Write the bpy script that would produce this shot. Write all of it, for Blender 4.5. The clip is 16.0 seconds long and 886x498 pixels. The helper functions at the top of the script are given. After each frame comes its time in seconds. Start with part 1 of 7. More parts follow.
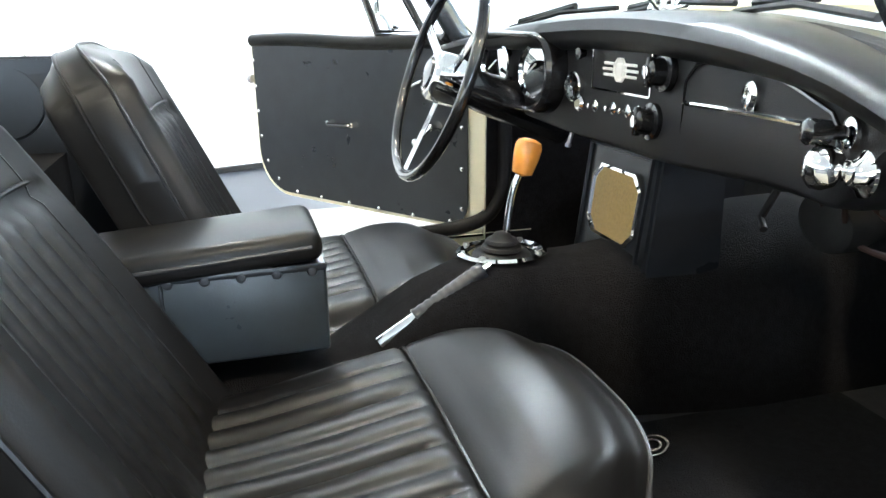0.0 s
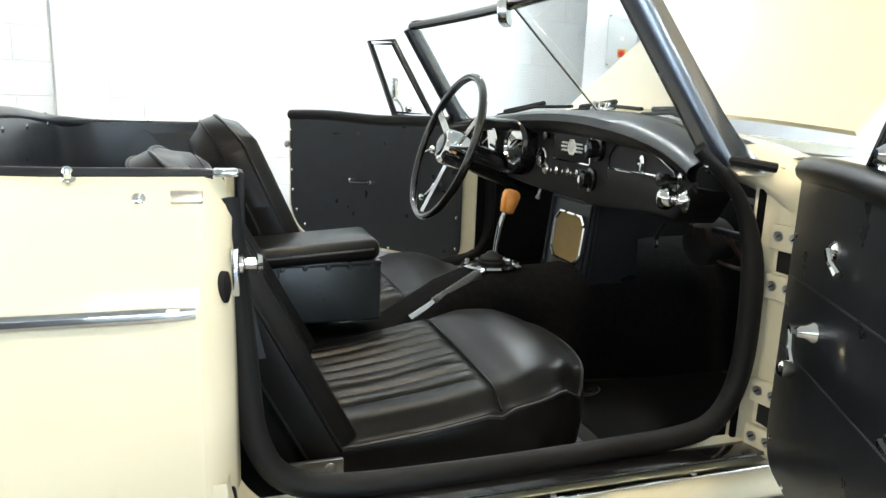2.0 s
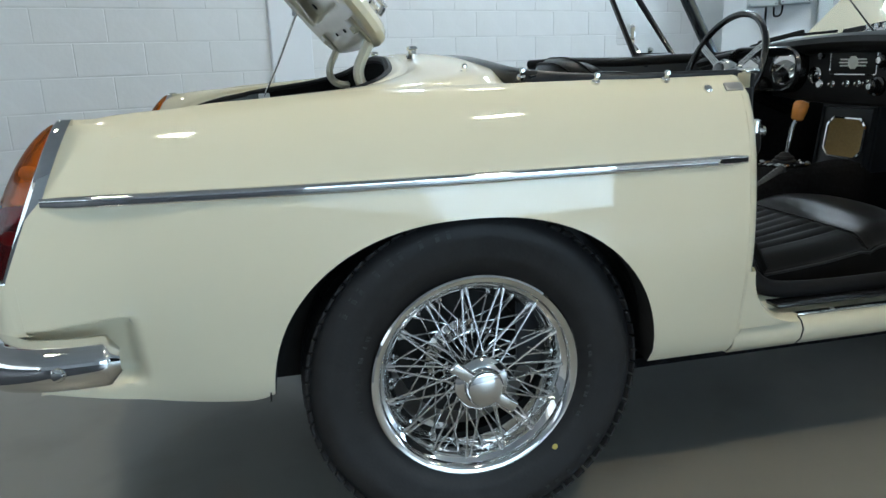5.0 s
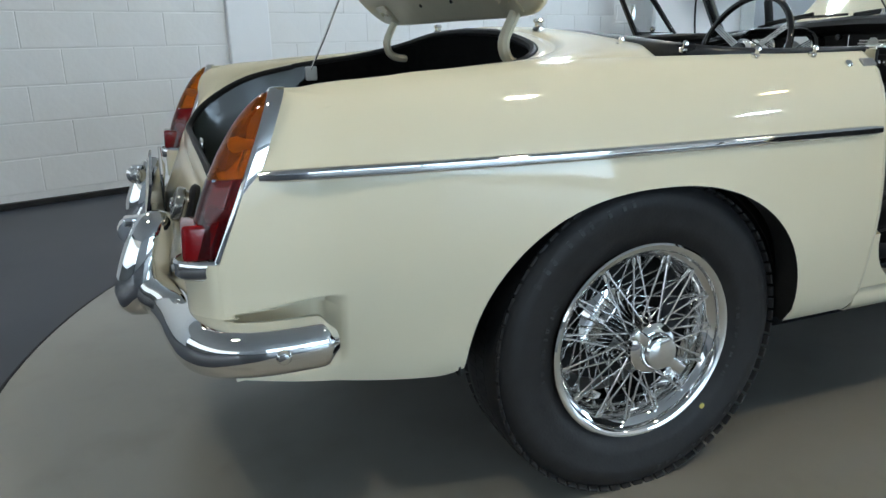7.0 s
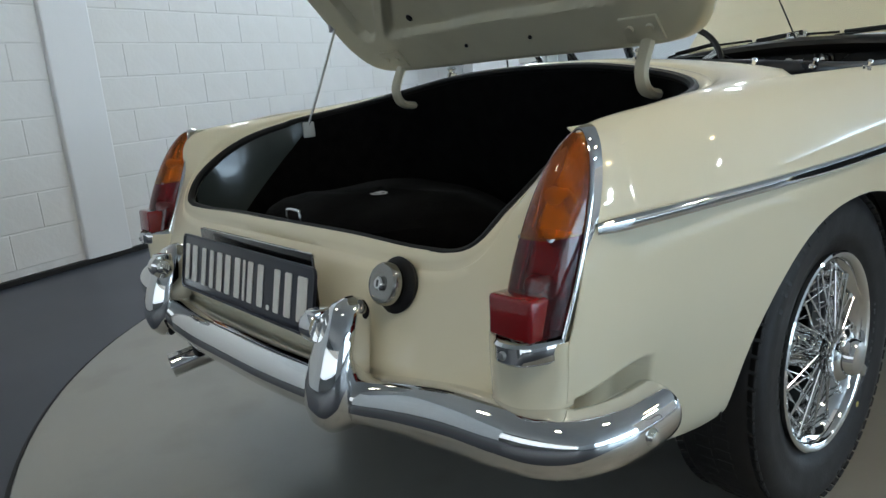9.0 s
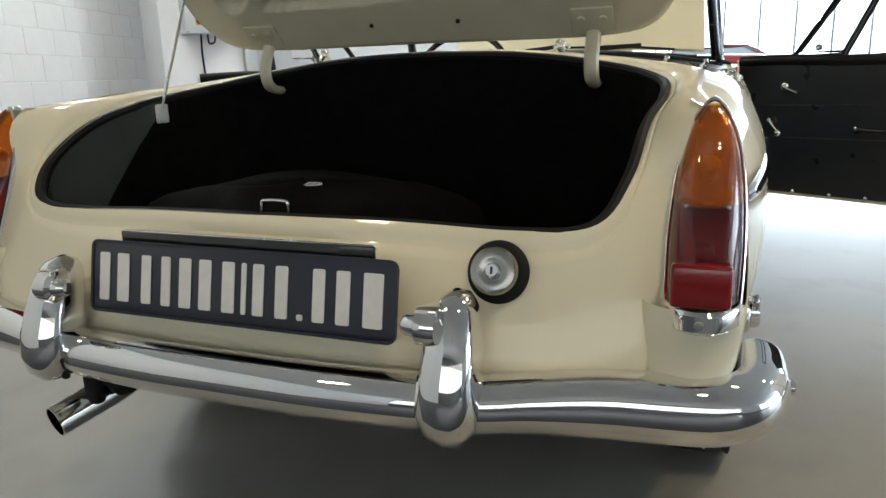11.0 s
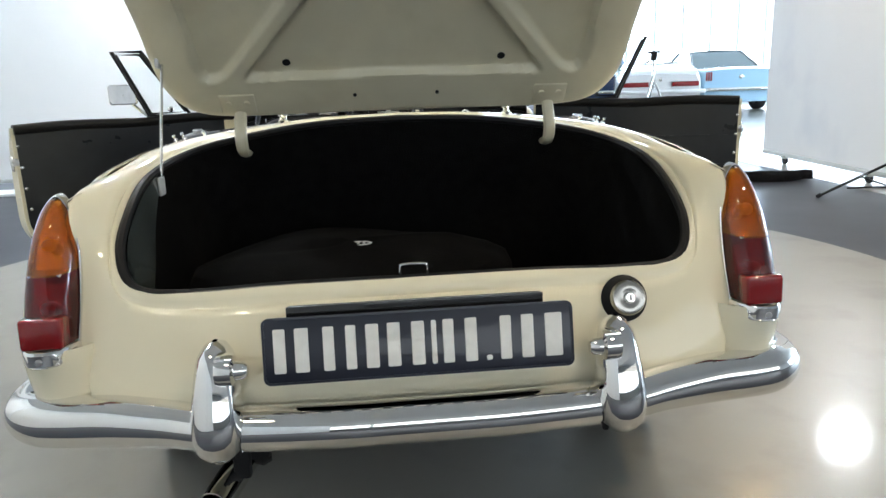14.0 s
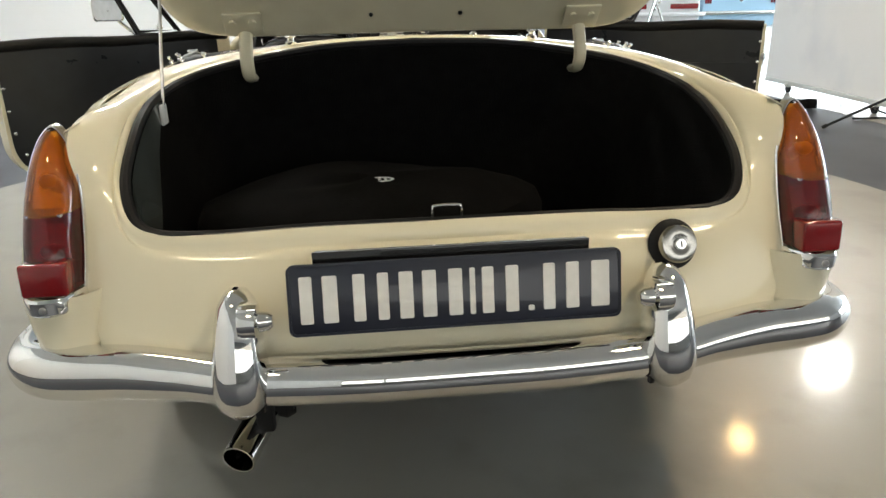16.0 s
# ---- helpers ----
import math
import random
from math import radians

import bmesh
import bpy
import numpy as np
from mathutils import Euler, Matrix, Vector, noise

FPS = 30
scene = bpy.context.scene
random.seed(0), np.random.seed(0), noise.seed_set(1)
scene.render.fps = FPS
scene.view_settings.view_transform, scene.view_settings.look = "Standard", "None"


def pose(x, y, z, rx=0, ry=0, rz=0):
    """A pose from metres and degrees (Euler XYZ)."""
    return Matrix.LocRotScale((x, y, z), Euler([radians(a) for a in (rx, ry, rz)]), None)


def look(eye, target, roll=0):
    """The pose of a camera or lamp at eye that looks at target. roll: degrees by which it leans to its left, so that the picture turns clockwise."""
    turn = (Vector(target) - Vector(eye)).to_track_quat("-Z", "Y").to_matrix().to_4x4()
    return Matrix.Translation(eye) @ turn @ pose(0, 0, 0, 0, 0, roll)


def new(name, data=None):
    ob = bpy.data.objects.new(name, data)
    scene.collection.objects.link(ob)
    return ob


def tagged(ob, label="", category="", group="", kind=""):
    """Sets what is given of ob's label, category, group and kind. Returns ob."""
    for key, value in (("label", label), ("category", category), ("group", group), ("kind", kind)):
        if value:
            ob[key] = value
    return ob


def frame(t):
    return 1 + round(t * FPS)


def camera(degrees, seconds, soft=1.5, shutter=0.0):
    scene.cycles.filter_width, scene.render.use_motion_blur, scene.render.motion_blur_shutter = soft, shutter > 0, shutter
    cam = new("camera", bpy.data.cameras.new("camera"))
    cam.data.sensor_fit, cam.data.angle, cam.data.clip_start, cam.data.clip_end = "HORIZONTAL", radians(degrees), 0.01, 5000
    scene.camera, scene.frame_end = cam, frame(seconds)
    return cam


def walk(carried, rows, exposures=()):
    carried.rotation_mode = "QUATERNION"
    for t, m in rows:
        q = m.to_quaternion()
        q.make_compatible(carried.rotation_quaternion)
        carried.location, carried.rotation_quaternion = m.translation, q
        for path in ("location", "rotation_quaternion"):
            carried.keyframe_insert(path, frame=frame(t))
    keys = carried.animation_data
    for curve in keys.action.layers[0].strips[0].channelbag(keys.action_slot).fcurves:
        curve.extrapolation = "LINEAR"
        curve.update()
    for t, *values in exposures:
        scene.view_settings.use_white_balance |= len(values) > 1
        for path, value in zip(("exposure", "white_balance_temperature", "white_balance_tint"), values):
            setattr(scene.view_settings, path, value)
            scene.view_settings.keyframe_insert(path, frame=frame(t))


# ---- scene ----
cam = camera(63.7, 16.0)
PATH = [
    (0, (1.037, 0.774, 0.921), (-0.791, 1.304, 0.308), -0.4),
    (0.5, (1.131, 0.716, 0.936), (-0.736, 1.211, 0.417), 0.2),
    (1, (1.284, 0.614, 0.945), (-0.525, 1.311, 0.452), -0.6),
    (1.5, (1.41, 0.547, 0.949), (-0.397, 1.26, 0.474), 0.2),
    (2, (1.56, 0.522, 0.95), (-0.294, 1.147, 0.534), 2.1),
    (2.5, (1.677, 0.445, 0.936), (-0.208, 0.921, 0.467), 1.1),
    (3, (1.808, 0.3, 0.932), (-0.098, 0.691, 0.47), 0.7),
    (3.5, (1.9, 0.151, 0.928), (0.007, 0.592, 0.457), -0.9),
    (4, (1.884, -0.014, 0.896), (-0.029, 0.325, 0.422), -1.2),
    (6.5, (1.84, -0.684, 0.886), (0.031, -0.071, 0.292), -2.5),
    (7, (1.721, -0.808, 0.886), (-0.066, -0.11, 0.318), -1.1),
    (7.5, (1.62, -1.001, 0.911), (-0.046, -0.006, 0.428), -2.1),
    (8, (1.511, -1.178, 0.911), (-0.08, -0.051, 0.47), -1.6),
    (8.5, (1.357, -1.289, 0.903), (-0.21, -0.126, 0.464), -3.8),
    (11, (0.642, -1.653, 0.864), (-0.063, 0.154, 0.379), -1.7),
    (11.5, (0.488, -1.719, 0.882), (-0.031, 0.161, 0.439), -2.5),
    (12, (0.341, -1.737, 0.859), (-0.092, 0.161, 0.398), -0.7),
    (12.5, (0.175, -1.723, 0.86), (-0.059, 0.191, 0.333), -4.6),
    (13, (0.079, -1.769, 0.906), (0.028, 0.185, 0.483), -2.8),
    (13.5, (-0.013, -1.919, 0.981), (0.257, -0.018, 0.42), -3.1),
    (14, (-0.054, -1.978, 1.006), (0.113, -0.042, 0.533), -2.0),
    (14.5, (-0.091, -2.009, 1.013), (0.013, -0.071, 0.529), -1.2),
    (15, (-0.109, -2.016, 1.01), (0.001, -0.1, 0.447), 0.4),
    (15.5, (-0.131, -1.984, 0.999), (-0.004, -0.096, 0.352), 0.7),
    (16, (-0.128, -1.866, 1.009), (0.067, 0.006, 0.334), -1.2),
]
EXPOSURES = [(0.0, 1.62, 5950, 6), (0.6, 1.35, 6000, 6), (1.4, 0.95, 6500, 6), (2.0, 0.5, 6300, 5), (2.6, -0.1, 5800, 3), (3.2, -0.5, 5700, 2), (4.2, -0.72, 5600, 1), (6.3, -0.63, 5700, 3), (8.7, -0.92, 5800, 4), (10.8, -0.55, 6500, 7), (12.0, -0.28, 6850, 8), (12.8, -0.12, 6800, 8), (13.6, 0.01, 6350, 8), (14.5, -0.02, 6200, 7), (15.2, -0.05, 6700, 8), (16.0, -0.07, 7050, 8)]
walk(cam, [(t, look(eye, target, roll)) for t, eye, target, roll in PATH], EXPOSURES)

# ---- light ----
world = bpy.data.worlds.new("world")
scene.world = world
world.use_nodes = True
_nt = world.node_tree
_sky = _nt.nodes.new("ShaderNodeTexSky")
_sky.sky_type, _sky.sun_disc = "NISHITA", False
_sky.sun_elevation, _sky.sun_rotation = radians(40), radians(60)
_nt.links.new(_sky.outputs[0], _nt.nodes["Background"].inputs[0])
_nt.nodes["Background"].inputs[1].default_value = 0.12


def area_lamp(name, m, sx, sy, watts, colour, shape="RECTANGLE"):
    data = bpy.data.lights.new(name, "AREA")
    data.shape, data.size, data.size_y, data.energy, data.color = shape, sx, sy, watts, colour
    ob = new(name, data)
    ob.matrix_world = m
    return tagged(ob, kind="structure")


# daylight through the glazed sides of the hall
area_lamp("window_light_front", look((3.0, 18.2, 2.0), (1.5, 2.0, 0.8)), 20.0, 2.6, 1300, (0.68, 0.84, 1.0))
area_lamp("window_light_side", look((13.2, 6.0, 1.9), (0.0, 1.0, 0.6)), 12.0, 2.6, 1000, (0.69, 0.85, 1.0))
# added unseen source at the rear, for the white band in the chrome
area_lamp("added_light_south", look((2.0, -7.15, 2.15), (0.6, 0.0, 1.0)), 17.0, 1.7, 75, (1.0, 0.95, 0.86))
# warm recessed ceiling lamps
SPOTS = [(-1.2, -1.9, 12), (1.7, -1.7, 38), (-1.2, 0.9, 18), (2.2, 0.9, 52)]
HALOGEN = (3.50, 3.98)
# added cool lamps brighten wall and left screen, floor glints kept hidden
COOL_WASH = [(-2.3, 0.6), (-3.0, 2.3), (-1.9, 5.15), (-1.2, 5.15)]
for sx, sy, watts in SPOTS:
    area_lamp("ceiling_lamp_light", pose(sx, sy, 3.36), 0.26, 0.26, watts, (1.0, 0.82, 0.58), "DISK")
for sx, sy in COOL_WASH:
    area_lamp("ceiling_lamp_light", pose(sx, sy, 3.36), 0.26, 0.26, {0.6: 22, 2.3: 60}.get(sy, 62), (0.93, 0.97, 1.0), "DISK")

# one larger cool lamp farther off
BIG_SPOT = (5.26, 5.24)
area_lamp("ceiling_lamp_light", pose(*HALOGEN, 3.36), 0.20, 0.20, 26, (1.0, 0.62, 0.26), "DISK")
area_lamp("ceiling_lamp_light", pose(*BIG_SPOT, 3.36), 0.42, 0.42, 120, (0.97, 0.98, 1.0), "DISK")

# ---- materials ----
def mat(name, colour, rough=0.5, metal=0.0, coat=0.0, var=0.0, vscale=8.0, bump=0.0, bscale=60.0, spec=0.5, trans=0.0, ior=1.45, detail=6.0, dirt=None, dscale=3.0, damount=0.3, roughvar=0.0, coatrough=0.04):
    m = bpy.data.materials.new(name)
    m.use_nodes = True
    nt = m.node_tree
    b = nt.nodes["Principled BSDF"]
    b.inputs["Base Color"].default_value = (*colour, 1)
    b.inputs["Roughness"].default_value = rough
    b.inputs["Metallic"].default_value = metal
    b.inputs["Coat Weight"].default_value = coat
    b.inputs["Coat Roughness"].default_value = coatrough
    b.inputs["Specular IOR Level"].default_value = spec
    b.inputs["Transmission Weight"].default_value = trans
    b.inputs["IOR"].default_value = ior
    tc = nt.nodes.new("ShaderNodeTexCoord")

    def tex(scale, det):
        n = nt.nodes.new("ShaderNodeTexNoise")
        n.inputs["Scale"].default_value, n.inputs["Detail"].default_value = scale, det
        nt.links.new(tc.outputs["Object"], n.inputs["Vector"])
        return n

    out = None
    if var > 0:
        n = tex(vscale, detail)
        r = nt.nodes.new("ShaderNodeValToRGB")
        lo = tuple(max(0, c * (1 - var)) for c in colour)
        hi = tuple(min(1, c * (1 + var)) for c in colour)
        r.color_ramp.elements[0].position, r.color_ramp.elements[1].position = 0.3, 0.7
        r.color_ramp.elements[0].color, r.color_ramp.elements[1].color = (*lo, 1), (*hi, 1)
        nt.links.new(n.outputs["Fac"], r.inputs["Fac"])
        out = r.outputs["Color"]
    if dirt:
        n = tex(dscale, 8.0)
        r = nt.nodes.new("ShaderNodeMapRange")
        r.inputs["From Min"].default_value, r.inputs["From Max"].default_value = 0.52, 0.72
        r.inputs["To Max"].default_value = damount
        nt.links.new(n.outputs["Fac"], r.inputs["Value"])
        mx = nt.nodes.new("ShaderNodeMixRGB")
        nt.links.new(r.outputs["Result"], mx.inputs["Fac"])
        if out:
            nt.links.new(out, mx.inputs["Color1"])
        else:
            mx.inputs["Color1"].default_value = (*colour, 1)
        mx.inputs["Color2"].default_value = (*dirt, 1)
        out = mx.outputs["Color"]
    if out:
        nt.links.new(out, b.inputs["Base Color"])
    if roughvar > 0:
        n = tex(vscale * 0.7, 5.0)
        r = nt.nodes.new("ShaderNodeMapRange")
        r.inputs["To Min"].default_value, r.inputs["To Max"].default_value = max(0.0, rough - roughvar), min(1.0, rough + roughvar)
        nt.links.new(n.outputs["Fac"], r.inputs["Value"])
        nt.links.new(r.outputs["Result"], b.inputs["Roughness"])
    if bump > 0:
        n = tex(bscale, 4.0)
        bp = nt.nodes.new("ShaderNodeBump")
        bp.inputs["Strength"].default_value, bp.inputs["Distance"].default_value = bump, 0.004
        nt.links.new(n.outputs["Fac"], bp.inputs["Height"])
        nt.links.new(bp.outputs["Normal"], b.inputs["Normal"])
    return m


CREAM = mat("cream_paint", (0.770, 0.718, 0.540), 0.5, coat=0.85, coatrough=0.04, spec=0.25, var=0.015, vscale=2.0, bump=0.006, bscale=14)
CREAM_IN = mat("cream_paint_inner", (0.68, 0.63, 0.46), 0.36, coat=0.5, var=0.05, vscale=6.0, dirt=(0.42, 0.35, 0.2), dscale=5, damount=0.25, bump=0.03)
CHROME = mat("chrome", (0.80, 0.795, 0.78), 0.022, 1.0, roughvar=0.016, vscale=14)
CHROME_DULL = mat("dull_chrome", (0.72, 0.72, 0.71), 0.22, 1.0, roughvar=0.1, vscale=20)
STEEL = mat("steel", (0.5, 0.5, 0.5), 0.35, 1.0)
PILLAR = mat("dark_anodised_metal", (0.20, 0.22, 0.25), 0.25, 1.0, roughvar=0.06, vscale=20)
CAPSTEEL = mat("brushed_plated_steel", (0.38, 0.37, 0.345), 0.2, 1.0, roughvar=0.08, vscale=40)
LEATHER = mat("black_leather", (0.0080, 0.0080, 0.0084), 0.34, var=0.25, vscale=9, bump=0.05, bscale=420, roughvar=0.07, spec=0.19)
PIPING = mat("grey_piping", (0.024, 0.024, 0.026), 0.4)
VINYL = mat("black_vinyl", (0.012, 0.014, 0.018), 0.30, var=0.2, vscale=18, bump=0.07, bscale=320, roughvar=0.08)
# black vinyl with the bluish daylight sheen put into its base colour
ARM_SHEEN = mat("black_vinyl_blue_sheen", (0.022, 0.028, 0.034), 0.30, var=0.25, vscale=16, bump=0.05, bscale=320, roughvar=0.08)
DASHMAT = mat("black_crackle", (0.009, 0.009, 0.010), 0.46, spec=0.3, var=0.15, vscale=5, bump=0.14, bscale=520)
CARPET = mat("black_carpet", (0.0045, 0.0045, 0.0055), 0.95, var=0.5, vscale=80, bump=0.9, bscale=420, spec=0.15)
BOOTLINE = mat("black_boot_lining", (0.004, 0.004, 0.004), 0.95, var=0.4, vscale=30, bump=0.5, bscale=300, spec=0.1)
# gloss boot paint, its grey partly a reflection put into the base colour
BOOT_SHEEN = mat("boot_paint_grey_sheen", (0.055, 0.066, 0.064), 0.16, var=0.12, vscale=6, bump=0.012, bscale=9, spec=0.7, coat=0.6)
BOOTCLOTH = mat("black_cover_cloth", (0.0036, 0.0034, 0.0033), 0.9, var=0.4, vscale=20, bump=0.3, bscale=200, spec=0.08)
RUBBER = mat("black_rubber", (0.009, 0.009, 0.010), 0.55, spec=0.25, var=0.2, vscale=20, bump=0.1, bscale=120)
TYRE = mat("tyre_rubber", (0.012, 0.012, 0.013), 0.55, var=0.25, vscale=30, bump=0.12, bscale=160, roughvar=0.1)
BLACKPAINT = mat("black_paint", (0.008, 0.008, 0.009), 0.18, coat=0.6)
DARKGREY = mat("dark_underbody", (0.01, 0.01, 0.01), 0.8, var=0.4, vscale=12, bump=0.3, bscale=60)


def lens_mat(name, deep, clear):
    """Moulded lens: upright ribs, half of the light goes through to the reflector behind."""
    m = mat(name, deep, 0.22, spec=0.3)
    nt = m.node_tree
    b = nt.nodes["Principled BSDF"]
    tc, w, bp, tr, mix = (nt.nodes.new(k) for k in ("ShaderNodeTexCoord", "ShaderNodeTexWave", "ShaderNodeBump", "ShaderNodeBsdfTransparent", "ShaderNodeMixShader"))
    w.bands_direction, w.inputs["Scale"].default_value = "X", 85.0
    bp.inputs["Strength"].default_value, bp.inputs["Distance"].default_value = 0.30, 0.002
    tr.inputs[0].default_value = (*clear, 1)
    mix.inputs[0].default_value = 0.32
    nt.links.new(tc.outputs["Object"], w.inputs["Vector"])
    nt.links.new(w.outputs["Fac"], bp.inputs["Height"])
    nt.links.new(bp.outputs["Normal"], b.inputs["Normal"])
    nt.links.new(tr.outputs[0], mix.inputs[1])
    nt.links.new(b.outputs[0], mix.inputs[2])
    skin, fr, gl = (nt.nodes.new(k) for k in ("ShaderNodeMixShader", "ShaderNodeFresnel", "ShaderNodeBsdfGlossy"))
    fr.inputs["IOR"].default_value, gl.inputs["Roughness"].default_value = 1.55, 0.03
    nt.links.new(fr.outputs[0], skin.inputs[0])
    nt.links.new(mix.outputs[0], skin.inputs[1])
    nt.links.new(gl.outputs[0], skin.inputs[2])
    nt.links.new(skin.outputs[0], nt.nodes["Material Output"].inputs[0])
    return m


AMBER = lens_mat("amber_lens", (0.42, 0.085, 0.002), (0.97, 0.46, 0.025))
RED = lens_mat("red_lens", (0.085, 0.002, 0.003), (0.58, 0.014, 0.014))
BOWL = mat("lamp_reflector", (0.80, 0.80, 0.78), 0.22, 1.0, bump=0.2, bscale=90)
REDREF = mat("red_reflector", (0.20, 0.002, 0.004), 0.18, coat=0.8, bump=0.10, bscale=300)
WOOD = mat("varnished_wood", (0.62, 0.25, 0.045), 0.25, coat=0.7, var=0.3, vscale=22)
GOLD = mat("gold_speaker_cloth", (0.27, 0.19, 0.07), 0.6, var=0.15, vscale=200, bump=0.5, bscale=600)
WHITE = mat("white_enamel", (0.8, 0.8, 0.78), 0.4)
PLATE = mat("navy_plate", (0.012, 0.015, 0.028), 0.3, coat=0.3, var=0.1)
LETTER = mat("white_letter", (0.78, 0.78, 0.75), 0.4, var=0.04, vscale=60)
FLOOR = mat("grey_epoxy_floor", (0.042, 0.047, 0.062), 0.36, coat=0.05, spec=0.28, var=0.08, vscale=1.2, roughvar=0.1, bump=0.02, bscale=9)
DISC = mat("pale_turntable_floor", coatrough=0.10, colour=(0.265, 0.257, 0.23), rough=0.34, coat=0.35, var=0.05, vscale=1.5, dirt=(0.17, 0.162, 0.142), dscale=4.0, damount=0.45, roughvar=0.06, bump=0.015, bscale=6)
WALLM = mat("white_painted_block", (0.74, 0.74, 0.73), 0.6, var=0.03, vscale=3, bump=0.3, bscale=35, dirt=(0.6, 0.59, 0.56), dscale=2.2, damount=0.3)
MORTAR = mat("painted_mortar", (0.70, 0.70, 0.69), 0.8, var=0.08, vscale=10, bump=0.3, bscale=80)
# dark tone of the unseen rear wall, chosen for chrome reflections
REAR_DARK = mat("dark_rear_tone", (0.16, 0.157, 0.15), 0.7, var=0.08, vscale=1.5, bump=0.05, bscale=20)
PLASTER = mat("white_plaster", (0.76, 0.77, 0.78), 0.6, var=0.02, vscale=2, bump=0.06, bscale=30)
CEIL = mat("ceiling_white", (0.68, 0.68, 0.67), 0.8, var=0.03, vscale=1)
GREYBOX = mat("grey_enclosure", (0.55, 0.58, 0.58), 0.45)
REDPLASTIC = mat("red_plastic", (0.6, 0.03, 0.015), 0.3)
BLUE = mat("blue_car_paint", (0.36, 0.55, 0.70), 0.25, coat=0.9)
WHITECAR = mat("white_car_paint", (0.75, 0.75, 0.75), 0.25, coat=0.9)
NAVYCAR = mat("navy_car_paint", (0.03, 0.07, 0.18), 0.25, coat=0.9)
DARKCAR = mat("dark_car_paint", (0.03, 0.035, 0.04), 0.25, coat=0.9)
REDCAR = mat("red_car_paint", (0.5, 0.02, 0.015), 0.25, coat=0.9)
DARKGLASS = mat("dark_glass", (0.08, 0.12, 0.13), 0.05, spec=0.8)
MIRROR = mat("mirror_glass", (0.9, 0.9, 0.9), 0.01, 1.0)
WIRE = mat("wiring", (0.05, 0.025, 0.018), 0.6, var=0.6, vscale=8)


def glass_mat():
    m = bpy.data.materials.new("clear_glass")
    m.use_nodes = True
    nt = m.node_tree
    nt.nodes.remove(nt.nodes["Principled BSDF"])
    out = nt.nodes["Material Output"]
    a, g, mix, f = nt.nodes.new("ShaderNodeBsdfTransparent"), nt.nodes.new("ShaderNodeBsdfGlossy"), nt.nodes.new("ShaderNodeMixShader"), nt.nodes.new("ShaderNodeLayerWeight")
    p, q = nt.nodes.new("ShaderNodeMath"), nt.nodes.new("ShaderNodeMapRange")
    a.inputs[0].default_value = (0.94, 0.965, 0.965, 1)
    g.inputs["Roughness"].default_value = 0.02
    f.inputs["Blend"].default_value = 0.5
    p.operation, p.inputs[1].default_value = "POWER", 4.0
    q.inputs["To Min"].default_value, q.inputs["To Max"].default_value = 0.04, 0.7
    nt.links.new(f.outputs["Facing"], p.inputs[0])
    nt.links.new(p.outputs[0], q.inputs["Value"])
    nt.links.new(q.outputs["Result"], mix.inputs[0])
    nt.links.new(a.outputs[0], mix.inputs[1])
    nt.links.new(g.outputs[0], mix.inputs[2])
    nt.links.new(mix.outputs[0], out.inputs[0])
    return m


GLASS = glass_mat()


def emit_mat(name, colour, strength):
    m = bpy.data.materials.new(name)
    m.use_nodes = True
    b = m.node_tree.nodes["Principled BSDF"]
    b.inputs["Base Color"].default_value = (*colour, 1)
    b.inputs["Emission Color"].default_value = (*colour, 1)
    b.inputs["Emission Strength"].default_value = strength
    return m


OUTSIDE = emit_mat("bright_daylight", (0.86, 0.93, 1.0), 4.0)
# glow of the added sheet at the unseen rear
REAR_GLOW = emit_mat("rear_glow", (0.93, 0.96, 1.0), 1.1)
LAMPGLOW = emit_mat("lamp_glow", (1.0, 0.86, 0.66), 14.0)


# ---- mesh helpers ----
def finish(bm, name, material, parent=None, label="", smooth=True, angle=40):
    me = bpy.data.meshes.new(name)
    bmesh.ops.recalc_face_normals(bm, faces=bm.faces)
    bm.to_mesh(me)
    bm.free()
    for mt in material if isinstance(material, (list, tuple)) else [material]:
        me.materials.append(mt)
    if smooth:
        me.shade_smooth()
        me.set_sharp_from_angle(angle=radians(angle))
    ob = new(name, me)
    if parent:
        ob.parent = parent
    if label:
        ob["label"] = label
    return ob


def part(name, bm, material, parent, label="", smooth=True, angle=40):
    return finish(bm, name, material, parent, label, smooth, angle)


def shared(name, mesh, m, parent):
    ob = new(name, mesh)
    ob.parent = parent
    ob.matrix_basis = m
    return ob


def empty(name, m=None):
    ob = new(name)
    ob.empty_display_size = 0.1
    if m is not None:
        ob.matrix_basis = m
    return ob


def add_box(bm, cx, cy, cz, sx, sy, sz, bevel=0.0, seg=2, m=None):
    r = bmesh.ops.create_cube(bm, size=1.0)
    mm = Matrix.Translation((cx, cy, cz)) @ Matrix.Diagonal((sx, sy, sz, 1))
    if m is not None:
        mm = m @ mm
    bmesh.ops.transform(bm, matrix=mm, verts=r["verts"])
    if bevel > 0:
        vs = set(r["verts"])
        es = [e for e in bm.edges if e.verts[0] in vs and e.verts[1] in vs]
        bmesh.ops.bevel(bm, geom=es, offset=bevel, segments=seg, profile=0.5, affect="EDGES")
    return bm


def box(cx, cy, cz, sx, sy, sz, bevel=0.0, seg=2, m=None):
    return add_box(bmesh.new(), cx, cy, cz, sx, sy, sz, bevel, seg, m)


